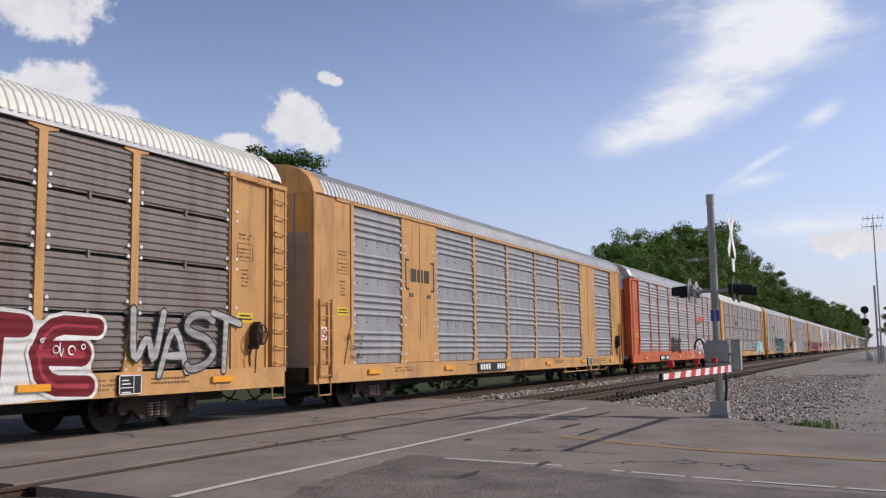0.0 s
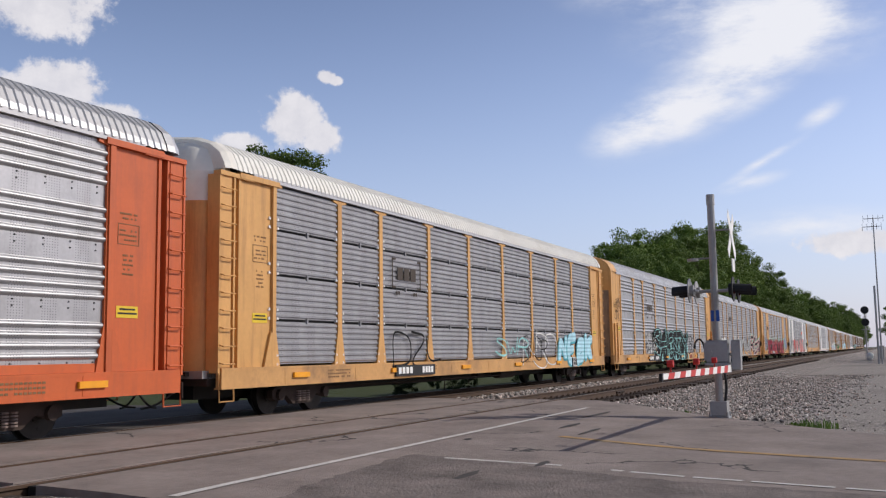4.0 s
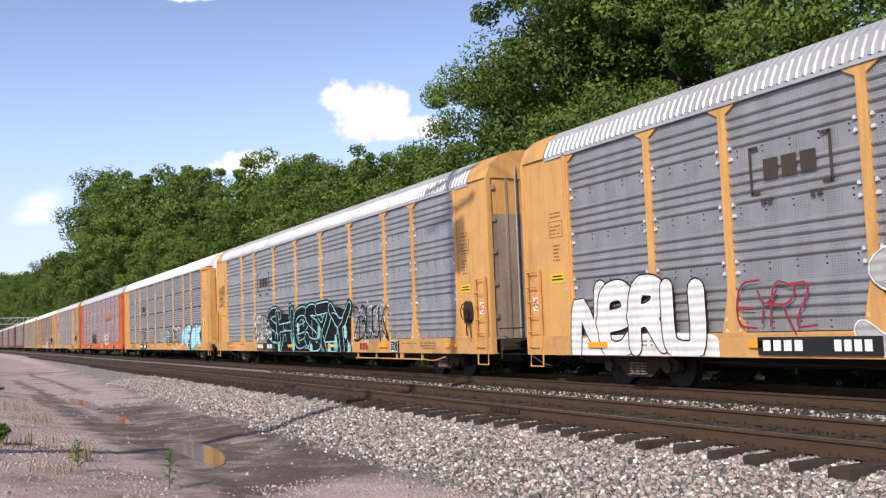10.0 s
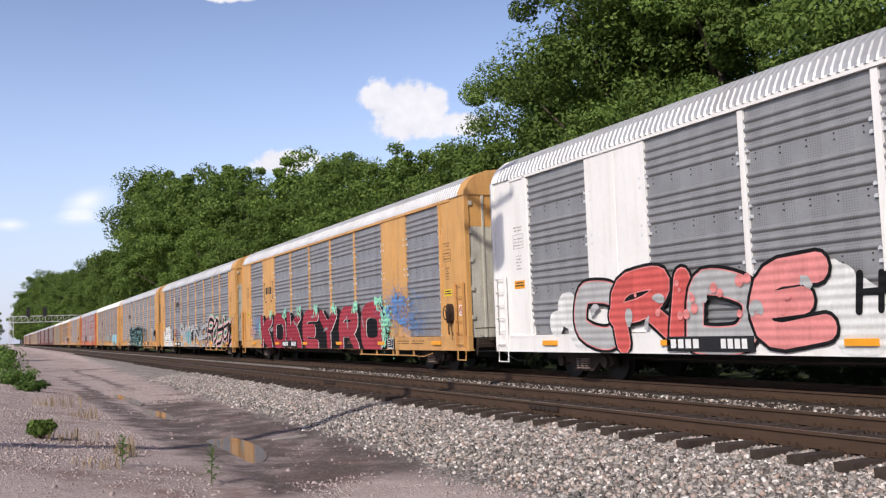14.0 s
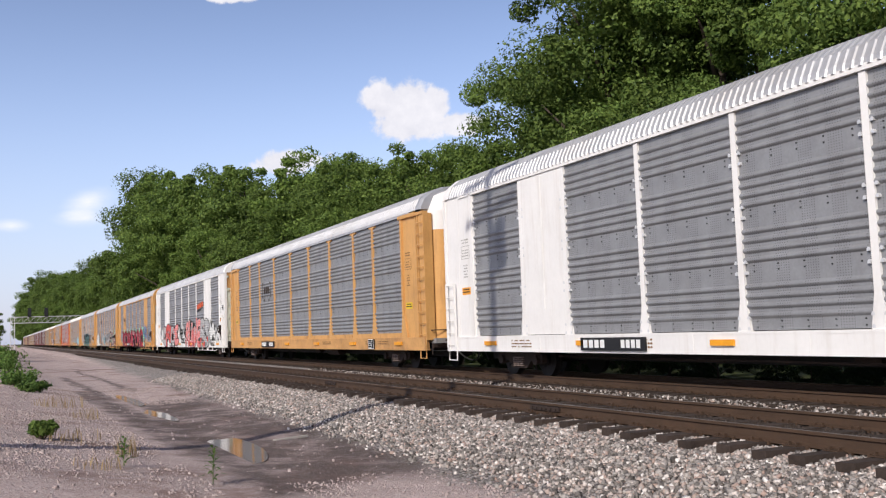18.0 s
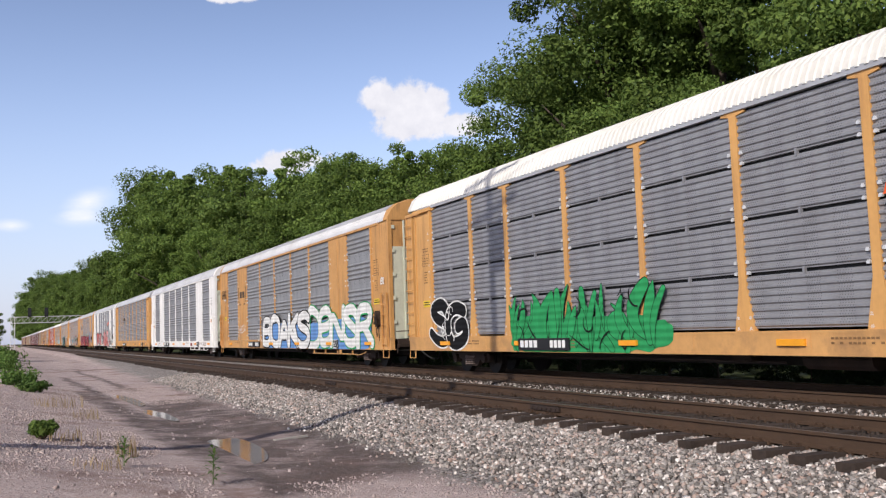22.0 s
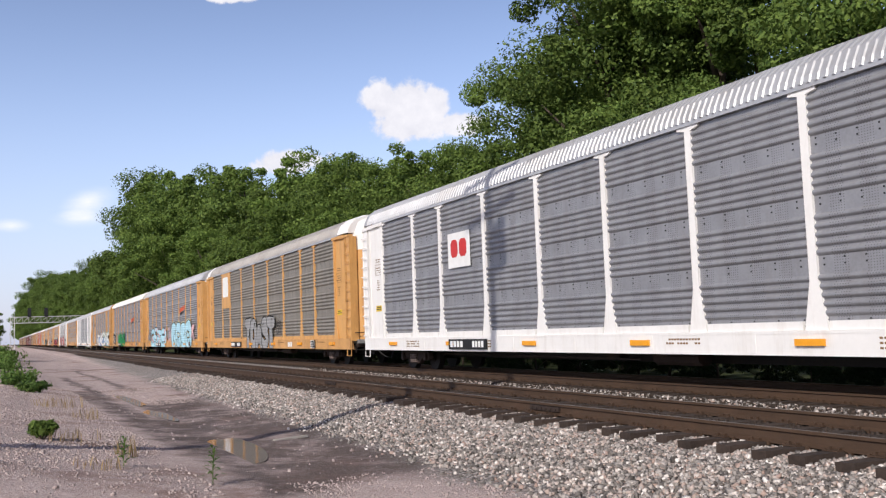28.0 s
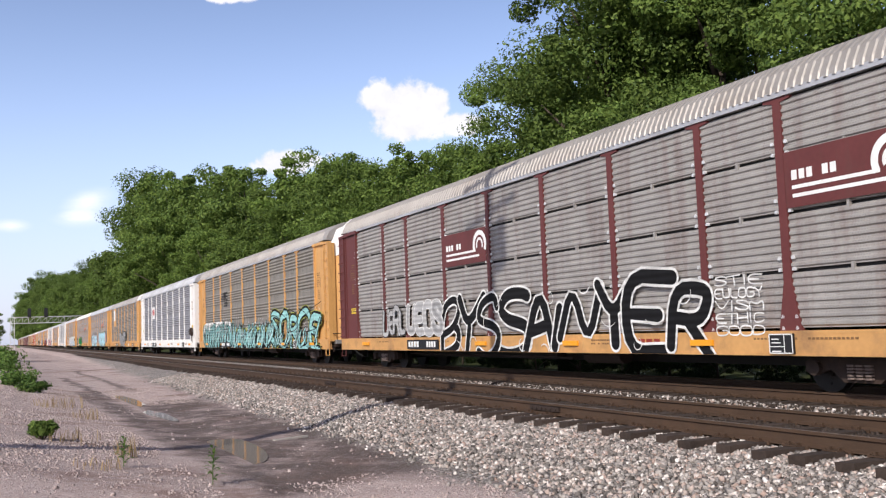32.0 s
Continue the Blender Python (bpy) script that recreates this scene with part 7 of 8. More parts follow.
def motions():
    for idx, c in CARS:
        walk(c, [(t, pose(16.86 + PITCH * (idx + 0.5) + SLACK.get(idx, 0.0) - gone(t), TRACK_FAR, 0)) for t, _ in DRIFT])
    first = {}
    for dx, w in WHEELS:
        if dx not in first:
            walk(w, [(k / FPS, pose(dx, 0, WHEEL_R, 0, math.degrees(-SPEED * k / FPS / WHEEL_R), 0)) for k in range(32 * FPS + 1)])
            first[dx] = w
        else:
            # every axle turns alike, so they share the keys
            w.rotation_mode = "QUATERNION"
            w.animation_data_create()
            w.animation_data.action = first[dx].animation_data.action
            w.animation_data.action_slot = first[dx].animation_data.action_slot


# ---- crossing signal ----
def crossing_signal(x, y, z):
    g = thing("crossing_signal", "grey railway crossing signal mast with lowered gate arm", "crossing signal", (x, y, z))
    m_ = Shape().tube([(0, 0, 0.3), (0, 0, 4.65)], 0.078, 14).tube([(0, 0, 4.5), (0, 0, 4.72)], 0.088, 14)
    part("mast", m_.mesh("mast", alu), g)
    b = Shape()
    b.box(-0.2, 0.2, -0.2, 0.2, 0.0, 0.05).box(-0.17, 0.17, -0.17, 0.17, 0.05, 0.36, 0, 0.02)
    for sx in (-1, 1):
        for sy in (-1, 1):
            b.disc((sx * 0.15, sy * 0.17, 0.08), (0, 0, 1), 0.03, 0.12, 8)
    part("base", b.mesh("base", steel_grey), g, label="cast grey junction-box base")
    s = Shape().box(-0.17, 0.17, -0.24, 0.20, 1.15, 1.62, 0, 0.03).box(-0.20, 0.20, -0.27, 0.23, 1.10, 1.15).box(-0.13, 0.13, 0.20, 0.25, 1.2, 1.57).tube([(-0.22, 0.12, 1.36), (0.22, 0.12, 1.36)], 0.05, 10)
    part("gate_mechanism", s.mesh("gate_mechanism", steel_grey), g, label="grey gate motor housing")
    s = Shape().box(-0.11, 0.11, -0.48, -0.30, 1.0, 1.62, 0, 0.02).box(-0.06, 0.06, -0.34, -0.2, 1.3, 1.36)
    part("counterweight", s.mesh("counterweight", steel_grey), g, label="grey counterweight arms")
    # the arm: red and white, laid across the road
    arm = Shape()
    x0, n = -0.18, 15
    step = 0.43
    for i in range(n):
        a, b_ = x0 - i * step, x0 - (i + 1) * step
        h0, h1 = 0.105 - i * 0.003, 0.105 - (i + 1) * 0.003
        sk = 0.10
        arm.slab([(b_ - (sk if i < n - 1 else 0), 1.07 - h1), (a - sk if i else a, 1.07 - h0), (a + 0, 1.07 + h0 * 0.35), (b_, 1.07 + h1 * 0.35)], -0.30, -0.265, 1 if i % 2 else 0)
    part("gate_arm", arm.mesh("gate_arm", [letter_white, red_paint]), g, label="red and white striped gate arm, lowered")
    part("arm_tip", Shape().box(x0 - n * step - 0.09, x0 - n * step, -0.305, -0.26, 0.99, 1.1).mesh("arm_tip", plate_black), g)
    for dx in (-2.1, -3.9, -6.0):
        s = Shape().tube([(dx, -0.28, 1.1), (dx, -0.28, 1.17)], 0.012, 6).disc((dx, -0.28, 1.23), (0, 1, 0), 0.055, 0.09, 12)
        part("arm_lamp", s.mesh("arm_lamp", red_paint), g, label="small red lamp on the gate arm")
    # two pairs of flashing lights, facing up and down the road
    bar = Shape()
    for sg in (-1, 1):
        bar.tube([(-0.42, sg * 0.34, 2.66), (0.42, sg * 0.34, 2.66)], 0.03, 8).tube([(0, 0, 2.66), (0, sg * 0.34, 2.66)], 0.035, 8)
    part("light_bar", bar.mesh("light_bar", steel_grey), g)
    for sg in (-1, 1):
        for dx in (-0.38, 0.38):
            s = Shape().disc((dx, sg * 0.44, 2.66), (0, 1, 0), 0.255, 0.02, 20).disc((dx, sg * 0.40, 2.66), (0, 1, 0), 0.12, 0.09, 14)
            pl = part("background_disc", s.mesh("background_disc", plate_black if sg < 0 else alu), g, label="round signal background")
            s = Shape()
            pts = [(0.12 * math.cos(a), 2.66 + 0.12 * math.sin(a)) for a in [math.pi * (-0.2 + 1.4 * k / 11) for k in range(12)]]
            for k in range(11):
                (xa, za), (xb, zb) = pts[k], pts[k + 1]
                s.add([(dx + xa, sg * 0.45, za), (dx + xb, sg * 0.45, zb), (dx + xb, sg * 0.80, zb - 0.03), (dx + xa, sg * 0.80, za - 0.03)], [(0, 1, 2, 3)])
            part("visor", s.mesh("visor", plate_black), pl)
            part("lens", Shape().disc((dx, sg * 0.46, 2.66), (0, 1, 0), 0.10, 0.02, 16).mesh("lens", lens_red), pl)
    # the crossbuck faces the road, so it is seen nearly edge on
    for sg in (-1, 1):
        a = radians(45) * sg
        s = Shape()
        q = [(-0.61, -0.115), (0.61, -0.115), (0.61, 0.115), (-0.61, 0.115)]
        vs = [(u * math.cos(a) - v * math.sin(a), d, 3.82 + u * math.sin(a) + v * math.cos(a)) for d in (0, 0.006) for u, v in q]
        s.add(vs, [(0, 1, 2, 3), (7, 6, 5, 4), (0, 4, 5, 1), (1, 5, 6, 2), (2, 6, 7, 3), (3, 7, 4, 0)])
        part("crossbuck_board", s.mesh("crossbuck_board", letter_white), g, (0, -0.40 + 0.008 * sg, 0), label="white crossbuck board")
    part("crossbuck_bracket", Shape().tube([(0, 0, 3.95), (0, -0.40, 3.95)], 0.022, 6).mesh("crossbuck_bracket", steel_grey), g)
    part("track_sign", Shape().box(-0.16, 0.16, -0.42, -0.40, 3.05, 3.32).mesh("track_sign", letter_white), g, label="small white plate below the crossbuck")
    part("blue_plate", Shape().box(-0.075, -0.066, -0.09, 0.09, 2.02, 2.25).mesh("blue_plate", sign_blue), g, label="small blue notice plate")
    s = Shape().tube([(0, 0, 3.36), (0, 0.40, 3.36)], 0.02, 6).disc((0, 0.42, 3.34), (0, 0, 1), 0.12, 0.05, 14)
    part("bell", s.mesh("bell", alu), g, label="grey crossing bell")
    pts = [(0.02, -0.1 - 0.05 * math.sin(t * 3.1), 1.1 - 0.8 * t) for t in [k / 8 for k in range(9)]]
    part("cable", Shape().tube(pts, 0.028, 8).mesh("cable", wire_black), g, label="black cable down to the base")
    pts = [(-0.03, 0.36 - 0.1 * math.cos(math.pi * k / 8), 1.45 + 0.20 * math.sin(math.pi * k / 8)) for k in range(9)]
    part("hose_loop", Shape().tube(pts, 0.02, 6).mesh("hose_loop", wire_black), g)
    return g


crossing_signal(20.25, 3.29, -0.16)


# ---- far signals and masts along the line ----
def block_signal(x, y):
    g = thing("block_signal", "tall black railway colour-light signal on a mast", "railway signal", (x, y, -0.42))
    part("mast", Shape().tube([(0, 0, 0), (0, 0, 7.0)], 0.09, 10).mesh("mast", steel_grey), g)
    for z in (6.5, 4.9):
        s = Shape().disc((-0.12, 0, z), (1, 0, 0), 0.50, 0.05, 20)
        h = part("signal_head", s.mesh("signal_head", plate_black), g, label="round black signal head")
        for k in range(3):
            part("lens_hood", Shape().tube([(-0.14, 0, z + 0.32 - 0.32 * k), (-0.42, 0, z + 0.32 - 0.32 * k)], 0.12, 10).mesh("lens_hood", plate_black), h)
    s = Shape()
    for k in range(16):
        s.tube([(0.18, -0.22, 0.4 + 0.4 * k), (0.18, 0.22, 0.4 + 0.4 * k)], 0.015, 5)
    s.tube([(0.18, -0.22, 0), (0.18, -0.22, 6.6)], 0.02, 5).tube([(0.18, 0.22, 0), (0.18, 0.22, 6.6)], 0.02, 5)
    part("ladder", s.mesh("ladder", steel_grey), g)
    part("platform", Shape().box(-0.1, 0.6, -0.5, 0.5, 3.9, 3.96).mesh("platform", steel_grey), g)
    return g


block_signal(135, 2.8)
s = Shape().box(-0.5, 0.5, -0.4, 0.4, 0, 1.7, 0, 0.05).box(-0.55, 0.55, -0.45, 0.45, 1.7, 1.8)
solid("relay_cabinet", s.mesh("relay_cabinet", alu), "silver trackside relay cabinet by the signal", "cabinet", (137, 1.2, -0.42))
s = Shape().tube([(-0.9, 0, 0.55), (0.9, 0, 0.55)], 0.42, 14).box(-0.7, -0.6, -0.3, 0.3, 0, 0.3).box(0.6, 0.7, -0.3, 0.3, 0, 0.3)
solid("gas_tank", s.mesh("gas_tank", letter_white, True), "small white gas tank lying beside the track", "tank", (131, 2.4, -0.42))
g = thing("antenna_mast", "thin grey radio antenna mast beside the line", "antenna", (100, 0.80, -0.42))
part("pole", Shape().tube([(0, 0, 0), (0, 0, 14.3)], 0.09, 8, r1=0.05).mesh("pole", steel_grey), g)
part("side_pole", Shape().tube([(0, 0.28, 0), (0, 0.28, 7.6)], 0.10, 8).mesh("side_pole", steel_grey), g)
for k, (ya, yb, z) in enumerate(((-0.9, 0.9, 14.2), (-0.7, 1.0, 13.4))):
    s = Shape().tube([(0, ya, z), (0, yb, z)], 0.035, 6)
    for j in range(5):
        yy = ya + (yb - ya) * j / 4
        s.tube([(0, yy, z - 0.35), (0, yy, z + 0.35)], 0.02, 5)
    part("antenna_boom", s.mesh("antenna_boom", steel_grey), g)

g = thing("signal_bridge", "grey lattice signal bridge spanning the tracks far off", "signal bridge", (-220, 0, -0.4))
for y in (1.9, 18.0):
    s = Shape()
    for dx in (-0.5, 0.5):
        for dy in (-0.4, 0.4):
            s.tube([(dx, y + dy, 0), (dx, y + dy, 7.4)], 0.07, 5)
    for k in range(8):
        s.tube([(-0.5, y - 0.4, k * 0.92), (-0.5, y + 0.4, k * 0.92 + 0.92)], 0.04, 5).tube([(0.5, y + 0.4, k * 0.92), (-0.5, y + 0.4, k * 0.92 + 0.92)], 0.04, 5)
    part("bridge_leg", s.mesh("bridge_leg", pale_steel), g)
s = Shape()
for z in (6.1, 7.4):
    for dx in (-0.5, 0.5):
        s.tube([(dx, 1.5, z), (dx, 18.4, z)], 0.07, 5)
for k in range(14):
    y = 1.5 + k * 1.2
    s.tube([(-0.5, y, 6.1), (-0.5, y + 1.2, 7.4)], 0.04, 5).tube([(-0.5, y + 1.2, 6.1), (-0.5, y + 1.2, 7.4)], 0.04, 5)
part("bridge_truss", s.mesh("bridge_truss", pale_steel), g)
for y in (5.2, 8.5):
    part("signal_head", Shape().box(0.55, 0.75, y - 0.35, y + 0.35, 7.3, 9.3, 0, 0.1).mesh("signal_head", plate_black), g, label="black signal head")


# ---- utility poles and wires ----
def utility_pole(x, y, h, label, turn=0.0, arms=(0.5,), lamp=None, transformer=False):
    g = thing("utility_pole", label, "utility pole", (x, y, -0.5), turn=turn)
    part("pole", Shape().tube([(0, 0, 0), (0, 0, h)], 0.19, 12, r1=0.12).mesh("pole", pole_wood), g)
    for d in arms:
        part("crossarm", Shape().box(-1.2, 1.2, -0.06, 0.06, h - d - 0.12, h - d, 0, 0.01).mesh("crossarm", pole_wood), g)
        for dx in (-1.1, -0.6, 0.6, 1.1):
            part("insulator", Shape().disc((dx, 0, h - d + 0.07), (0, 0, 1), 0.045, 0.15, 8).mesh("insulator", letter_white), g)
    if transformer:
        part("transformer", Shape().tube([(0.42, 0, h - 3.2), (0.42, 0, h - 2.1)], 0.27, 14).mesh("transformer", steel_grey), g, label="grey drum transformer")
    if lamp:
        s = Shape().tube([(0, 0, lamp - 0.5), (1.2, 0, lamp - 0.05), (2.5, 0, lamp + 0.02)], 0.035, 8)
        a = part("lamp_arm", s.mesh("lamp_arm", steel_grey), g)
        s = Shape().slab([(2.4, lamp - 0.07), (3.2, lamp - 0.07), (3.25, lamp), (3.0, lamp + 0.09), (2.5, lamp + 0.08)], -0.16, 0.16)
        part("lamp_head", s.mesh("lamp_head", lamp_glass), a, label="pale cobra-head street lamp")
    return g


utility_pole(6.6, 22.0, 12.5, "brown wooden utility pole with a street lamp", arms=(0.5, 1.7), lamp=9.9, transformer=True)
utility_pole(-12.5, -1.2, 17.2, "tall brown wooden utility pole with crossarms", turn=0.3, arms=(0.6, 1.6, 8.6), transformer=True)
utility_pole(40, 46.0, 12.5, "brown wooden utility pole far off along the road", arms=(0.5, 1.7))
wires = []
for k, (dy, z) in enumerate(((-1.1, 12.0), (-0.6, 12.0), (0.6, 12.0), (1.1, 12.0), (0.0, 10.2), (0.2, 9.2))):
    pts = []
    for j in range(13):
        t = j / 12
        pts.append((6.6 + dy * 0.8 + 33.4 * t, 22 + 24 * t, z - 0.5 - 4 * 0.9 * t * (1 - t)))
    s = Shape().tube(pts, 0.022 if z > 11 else 0.04, 5)
    solid("overhead_wire", s.mesh("overhead_wire", wire_black), "black overhead wire strung between utility poles", "wire", group="overhead wires")
    pts = []
    for j in range(13):
        t = j / 12
        pts.append((6.6 + dy * 0.8 - 19.1 * t, 22 - 23.2 * t, z - 0.5 + 4.2 * t - 4 * 0.6 * t * (1 - t)))
    if k in (0, 3):
        s = Shape().tube(pts, 0.022, 5)
        solid("overhead_wire", s.mesh("overhead_wire", wire_black), "black overhead wire crossing above the tracks", "wire", group="overhead wires")


# ---- trees ----
def leaf_cloud(seed, centres, per, spread, size, material, name):
    """Many small leaves gathered in clumps round the given centres."""
    r = np.random.default_rng(seed)
    c = np.repeat(np.asarray(centres, float), per, axis=0)
    n = len(c)
    d = r.normal(size=(n, 3))
    d /= np.linalg.norm(d, axis=1)[:, None]
    wide = np.repeat(spread * r.uniform(0.55, 1.45, len(centres)), per)
    pos = c + d * (np.cbrt(r.random(n)) ** 1.05 * wide)[:, None] * np.array([1.15, 1.15, 0.8])
    nrm = d * 1.0 + r.normal(size=(n, 3)) * 0.5 + np.array([0, 0, 0.25])
    nrm /= np.linalg.norm(nrm, axis=1)[:, None]
    t = np.cross(nrm, r.normal(size=(n, 3)))
    t /= np.linalg.norm(t, axis=1)[:, None]
    b = np.cross(nrm, t)
    sz = size * (0.6 + r.random(n) * 0.9)
    quad = np.stack([-t, b * 0.55, t, -b * 0.55], 1) * sz[:, None, None] * 0.5
    quad[:, 0] += nrm * (sz * 0.12)[:, None]
    quad[:, 2] -= nrm * (sz * 0.12)[:, None]
    v = pos[:, None, :] + quad
    me = bpy.data.meshes.new(name)
    me.vertices.add(n * 4)
    me.vertices.foreach_set("co", v.ravel())
    me.loops.add(n * 4)
    me.loops.foreach_set("vertex_index", np.arange(n * 4, dtype=np.int32))
    me.polygons.add(n)
    me.polygons.foreach_set("loop_start", np.arange(n, dtype=np.int32) * 4)
    me.materials.append(material)
    me.update(calc_edges=True)
    return me


def make_tree(seed, h, rx, material, bottom=0.22, clumps=95, per=120, size=0.42, name="tree"):
    r = random.Random(seed)
    tr = Shape()
    lean = (r.uniform(-0.6, 0.6), r.uniform(-0.6, 0.6))
    tr.tube([(0, 0, -0.3), (lean[0] * 0.3, lean[1] * 0.3, h * 0.3), (lean[0], lean[1], h * 0.62), (lean[0] * 1.4, lean[1] * 1.4, h * 0.9)], 0.021 * h, 9, r1=0.04)
    centres = []
    lobes = []
    for k in range(9):
        a = k * 2.4 + r.uniform(-0.4, 0.4)
        zz = h * (bottom + 0.1 + (0.78 - bottom) * ((k + r.random()) / 9))
        q = min(1, max(0.25, math.sin(math.pi * min(1, (zz / h - bottom + 0.12) / (1.08 - bottom)))))
        rad = rx * q * r.uniform(0.5, 0.85)
        end = (lean[0] + math.cos(a) * rad, lean[1] + math.sin(a) * rad, zz + 0.06 * h)
        tr.tube([(lean[0] * 0.6, lean[1] * 0.6, zz - 0.13 * h), ((lean[0] + end[0]) / 2, (lean[1] + end[1]) / 2, zz - 0.02 * h), end], 0.008 * h, 6, r1=0.03)
        lobes.append((end, rx * r.uniform(0.28, 0.58)))
    lobes.append(((lean[0] * 1.4, lean[1] * 1.4, h * 0.86), rx * 0.48))
    for k in range(clumps):
        (cx, cy, cz), lr = lobes[k % len(lobes)]
        while True:
            p = Vector((r.uniform(-1, 1), r.uniform(-1, 1), r.uniform(-1, 1)))
            if 0.1 < p.length < 1:
                break
        p = p.normalized() * (p.length ** 0.6)
        centres.append((cx + p.x * lr * 1.1, cy + p.y * lr * 1.1, max(h * bottom * 0.5, cz + p.z * lr * 0.9)))
    crown = leaf_cloud(seed, centres, per, rx * 0.165, size, material, "crown")
    return tr.mesh("trunk", bark, True), crown


TREES = [make_tree(1, 20, 7.2, leaf, 0.14, 162, 230, 0.275), make_tree(2, 19, 6.2, leaf, 0.12, 137, 230, 0.275), make_tree(3, 18, 6.8, leaf_light, 0.10, 137, 230, 0.275),
         make_tree(4, 21, 5.4, leaf, 0.12, 131, 230, 0.275), make_tree(5, 9, 4.6, leaf_shaded, 0.04, 80, 170, 0.26), make_tree(6, 16, 5.6, leaf_light, 0.10, 118, 230, 0.275)]
# the same two shapes with finer leaves, for the trees that stand near
TREES += [make_tree(1, 20, 7.2, leaf, 0.14, 162, 520, 0.185), make_tree(4, 21, 5.4, leaf, 0.12, 131, 520, 0.185)]
BASE_H = (20, 19, 18, 21, 9, 16, 20, 21)


def tree(x, y, kind, h, turn, label="leafy green broadleaf tree beside the railway"):
    k = h / BASE_H[kind]
    g = thing("tree", label, "tree", (x, y, float(ground_z(x, y))), "trees along the line", turn)
    tr, cr = TREES[kind]
    a = part("trunk", tr, g)
    b = part("crown", cr, g)
    a.scale = b.scale = (k, k, k)
    return g


def tree_at(az, dist, top_el, kind, turn):
    """A tree in a given direction whose top stands at a given angle above the eye."""
    x, y = dist * math.sin(radians(az)), dist * math.cos(radians(az))
    tree(x, y, kind, (EYE + dist * math.tan(radians(top_el)) - float(ground_z(x, y))) / 1.0, turn)


for az, d, el, kind, turn in TREE_LIST:
    tree_at(az, d, el, kind, turn)
r = random.Random(77)
# low growth beyond the far track, seen under and between the cars; leaf colour holds the shade
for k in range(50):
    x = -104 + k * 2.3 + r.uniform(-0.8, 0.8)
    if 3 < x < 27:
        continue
    tree(x, r.uniform(17.6, 19.0), 4, r.uniform(1.3, 2.4), r.uniform(0, 6), "low green bush beyond the far track, coloured dark for shade")
# a further row, added to darken the view under the cars
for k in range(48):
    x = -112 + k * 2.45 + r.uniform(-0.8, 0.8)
    tree(x, r.uniform(20.2, 22.5), 4, r.uniform(2.4, 3.6), r.uniform(0, 6), "added dense undergrowth at the edge of the wood, coloured dark for shade")
# a close row, added to block the lit ground seen under the train
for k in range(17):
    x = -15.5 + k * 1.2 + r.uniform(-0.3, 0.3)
    tree(x, r.uniform(16.0, 16.6), 4, r.uniform(0.9, 1.35), r.uniform(0, 6), "added low weeds close behind the far track, coloured dark for shade")
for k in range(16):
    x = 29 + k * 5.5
    tree(x, r.uniform(18, 21), 4, r.uniform(0.8, 1.6), r.uniform(0, 6), "low green bush beyond the tracks, coloured dark for shade")


# ---- weeds and grass tufts ----
def tuft(name, x, y, label, n, h, spread, material, seed, wide=0.012):
    r = random.Random(seed)
    s = Shape()
    for k in range(n):
        a, q = r.uniform(0, 6.28), spread * math.sqrt(r.random())
        bx, by = q * math.cos(a), q * math.sin(a)
        hh = h * r.uniform(0.5, 1.1)
        lx, ly = r.uniform(-0.35, 0.35) * hh, r.uniform(-0.35, 0.35) * hh
        w = wide * r.uniform(0.7, 1.4)
        ca, sa = math.cos(a * 3), math.sin(a * 3)
        s.add([(bx - w * ca, by - w * sa, -0.03), (bx + w * ca, by + w * sa, -0.03), (bx + lx * 0.5 + w * ca, by + ly * 0.5 + w * sa, hh * 0.6), (bx + lx * 0.5 - w * ca, by + ly * 0.5 - w * sa, hh * 0.6), (bx + lx, by + ly, hh)],
              [(0, 1, 2, 3), (3, 2, 4)])
    return solid(name, s.mesh(name, material), label, "weeds", (x, y, float(ground_z(x, y))), "weeds on the lot")


def weed(x, y, h, seed, label="single green weed standing in the gravel"):
    r = random.Random(seed)
    g = thing("weed", label, "weed", (x, y, float(ground_z(x, y))), "weeds on the lot")
    part("stem", Shape().tube([(0, 0, -0.03), (0.01, 0, h * 0.5), (0.02, 0.02, h)], 0.006, 6).mesh("stem", weed_leaf), g)
    s = Shape()
    for k in range(26):
        z = h * (0.12 + 0.88 * k / 26)
        a = k * 2.4
        l_ = 0.16 * (1.15 - k / 26) + 0.03
        ca, sa = math.cos(a), math.sin(a)
        s.add([(0.01, 0, z), (0.01 + ca * l_ * 0.5 - sa * 0.02, sa * l_ * 0.5 + ca * 0.02, z + 0.04), (0.01 + ca * l_, sa * l_, z + 0.02), (0.01 + ca * l_ * 0.5 + sa * 0.02, sa * l_ * 0.5 - ca * 0.02, z + 0.04)], [(0, 1, 2, 3)])
    part("foliage", s.mesh("foliage", weed_leaf), g)


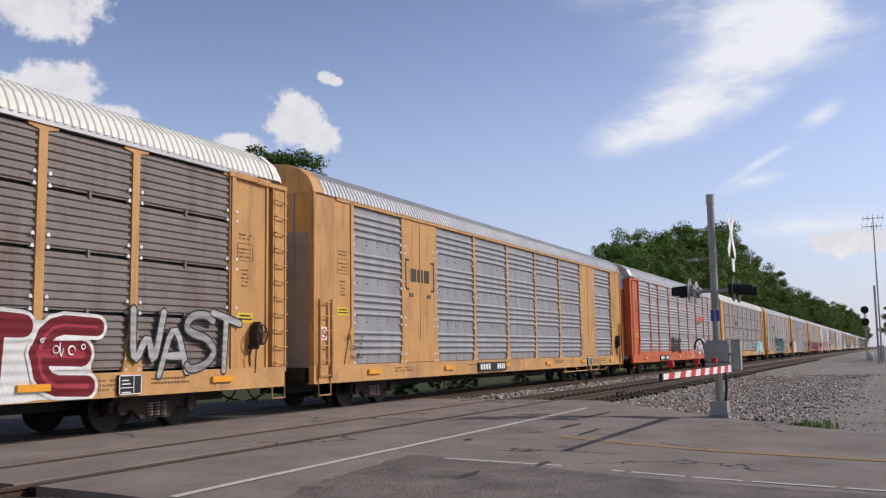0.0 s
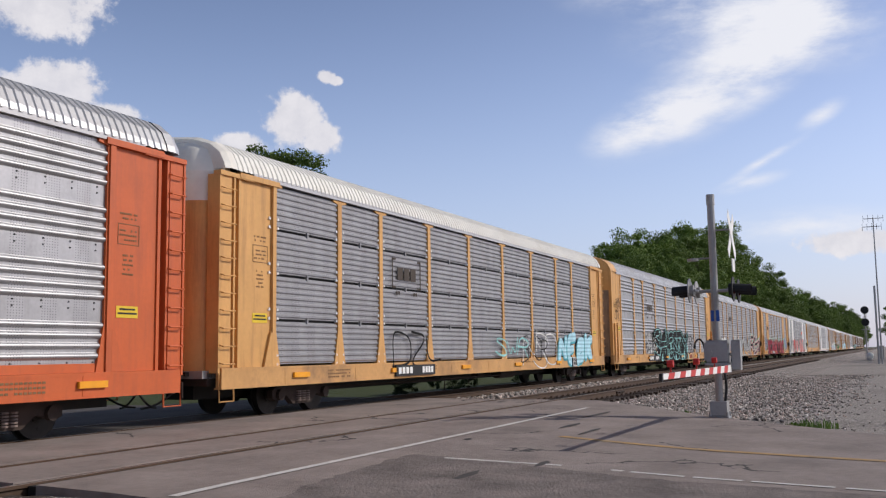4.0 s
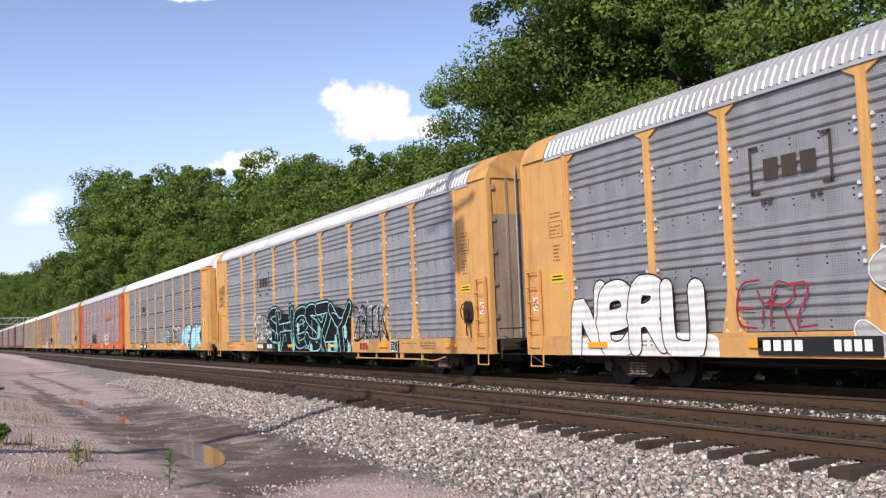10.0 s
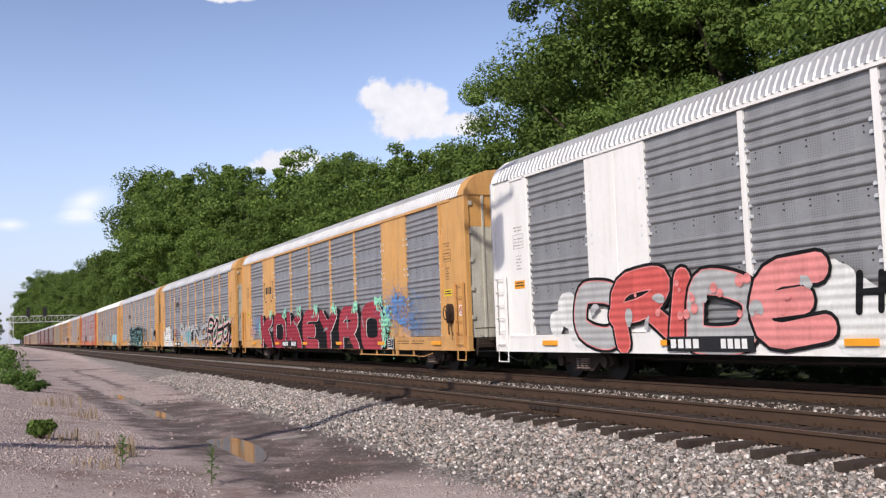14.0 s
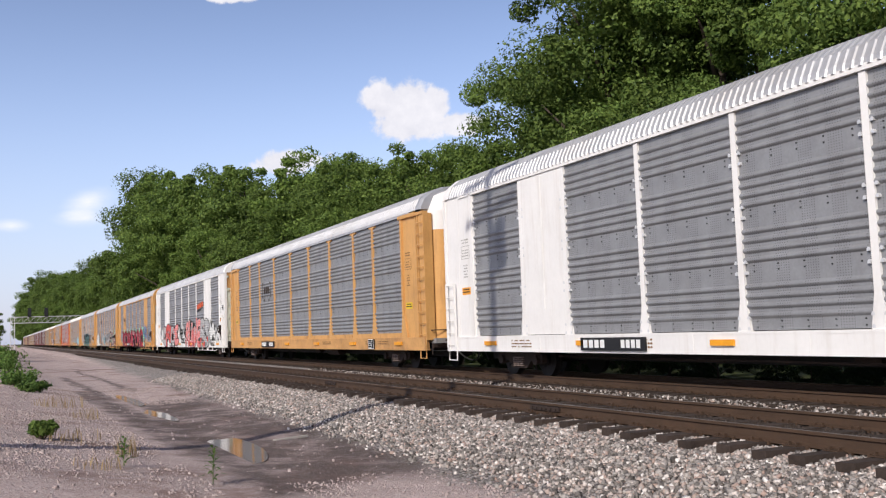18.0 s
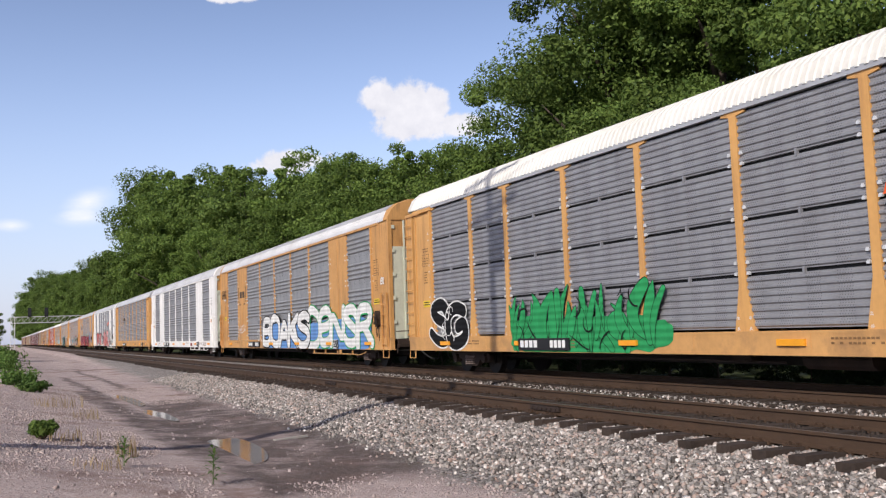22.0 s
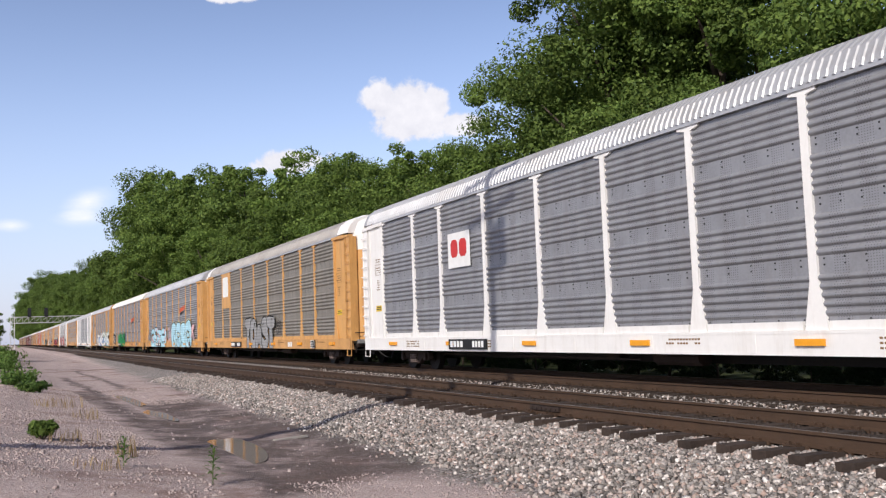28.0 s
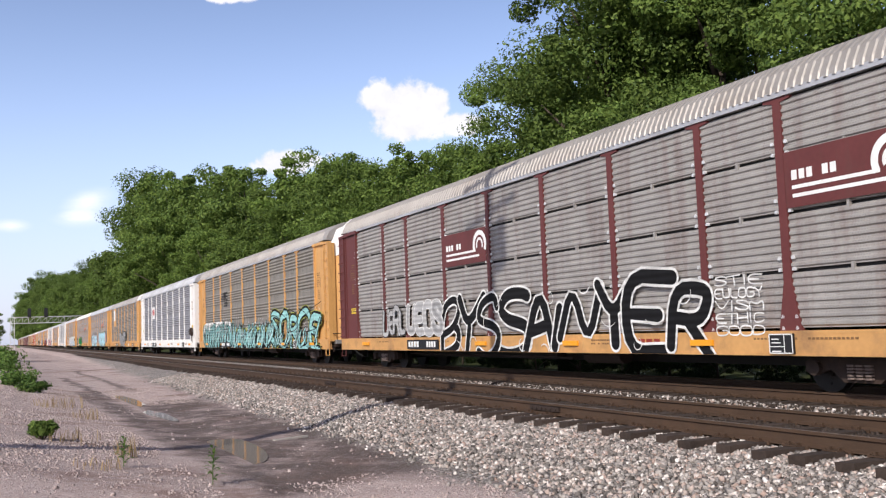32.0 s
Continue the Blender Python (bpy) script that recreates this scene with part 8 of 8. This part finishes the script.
def shrub(x, y, h, rx, seed, material, label="low green weedy bush on the dirt"):
    r = random.Random(seed)
    g = thing("shrub", label, "bush", (x, y, float(ground_z(x, y))), "weeds on the lot")
    st = Shape()
    cs = []
    for k in range(16):
        a, q = r.uniform(0, 6.28), rx * math.sqrt(r.random()) * 0.8
        e = (q * math.cos(a), q * math.sin(a), h * r.uniform(0.35, 0.85))
        st.tube([(e[0] * 0.2, e[1] * 0.2, -0.03), e], 0.008, 5)
        cs.append(e)
    part("stem", st.mesh("stem", bark), g)
    part("foliage", leaf_cloud(seed, cs, 70, rx * 0.32, 0.10 if h < 0.7 else 0.2, material, "foliage"), g)


weed(-11.0, 2.19, 0.42, 3)
weed(-12.2, 1.35, 0.34, 4, "thin dry weed standing in the gravel")
shrub(-14.9, 0.52, 0.27, 0.17, 5, leaf)
for k, (x, y, h, rx) in enumerate(((-31, 0.75, 0.28, 0.5), (-35, 0.5, 0.34, 0.7), (-40, 0.55, 0.36, 0.8), (-48, 0.2, 0.45, 1.0), (-56, -0.1, 0.6, 1.2), (-67, -0.4, 0.8, 1.6), (-82, -1.0, 1.1, 2.0))):
    shrub(x, y, h, rx, 40 + k, weed_leaf, "rank green weeds along the edge of the lot")
for k, (x, y, n, h, sp) in enumerate(((-13.3, 1.5, 26, 0.30, 0.16), (-15.0, 0.9, 40, 0.2, 0.5), (-24, 1.2, 60, 0.3, 0.6), (-20.5, 1.5, 30, 0.22, 0.3), (-11.8, 1.0, 26, 0.16, 0.3))):
    tuft("dry_grass", x, y, "thin dry brown stalks in the gravel", n, h, sp, dry_leaf, 60 + k, 0.006)
for k, (x, y, n, h, sp) in enumerate(((21.6, 1.75, 130, 0.22, 0.45), (22.6, 1.6, 90, 0.2, 0.5), (19.6, 3.6, 40, 0.16, 0.2), (24.2, 5.0, 50, 0.16, 0.4), (20.9, 2.6, 30, 0.14, 0.3))):
    tuft("grass_tuft", x, y, "short green grass tuft in the gravel", n, h, sp, weed_leaf, 80 + k)


motions()
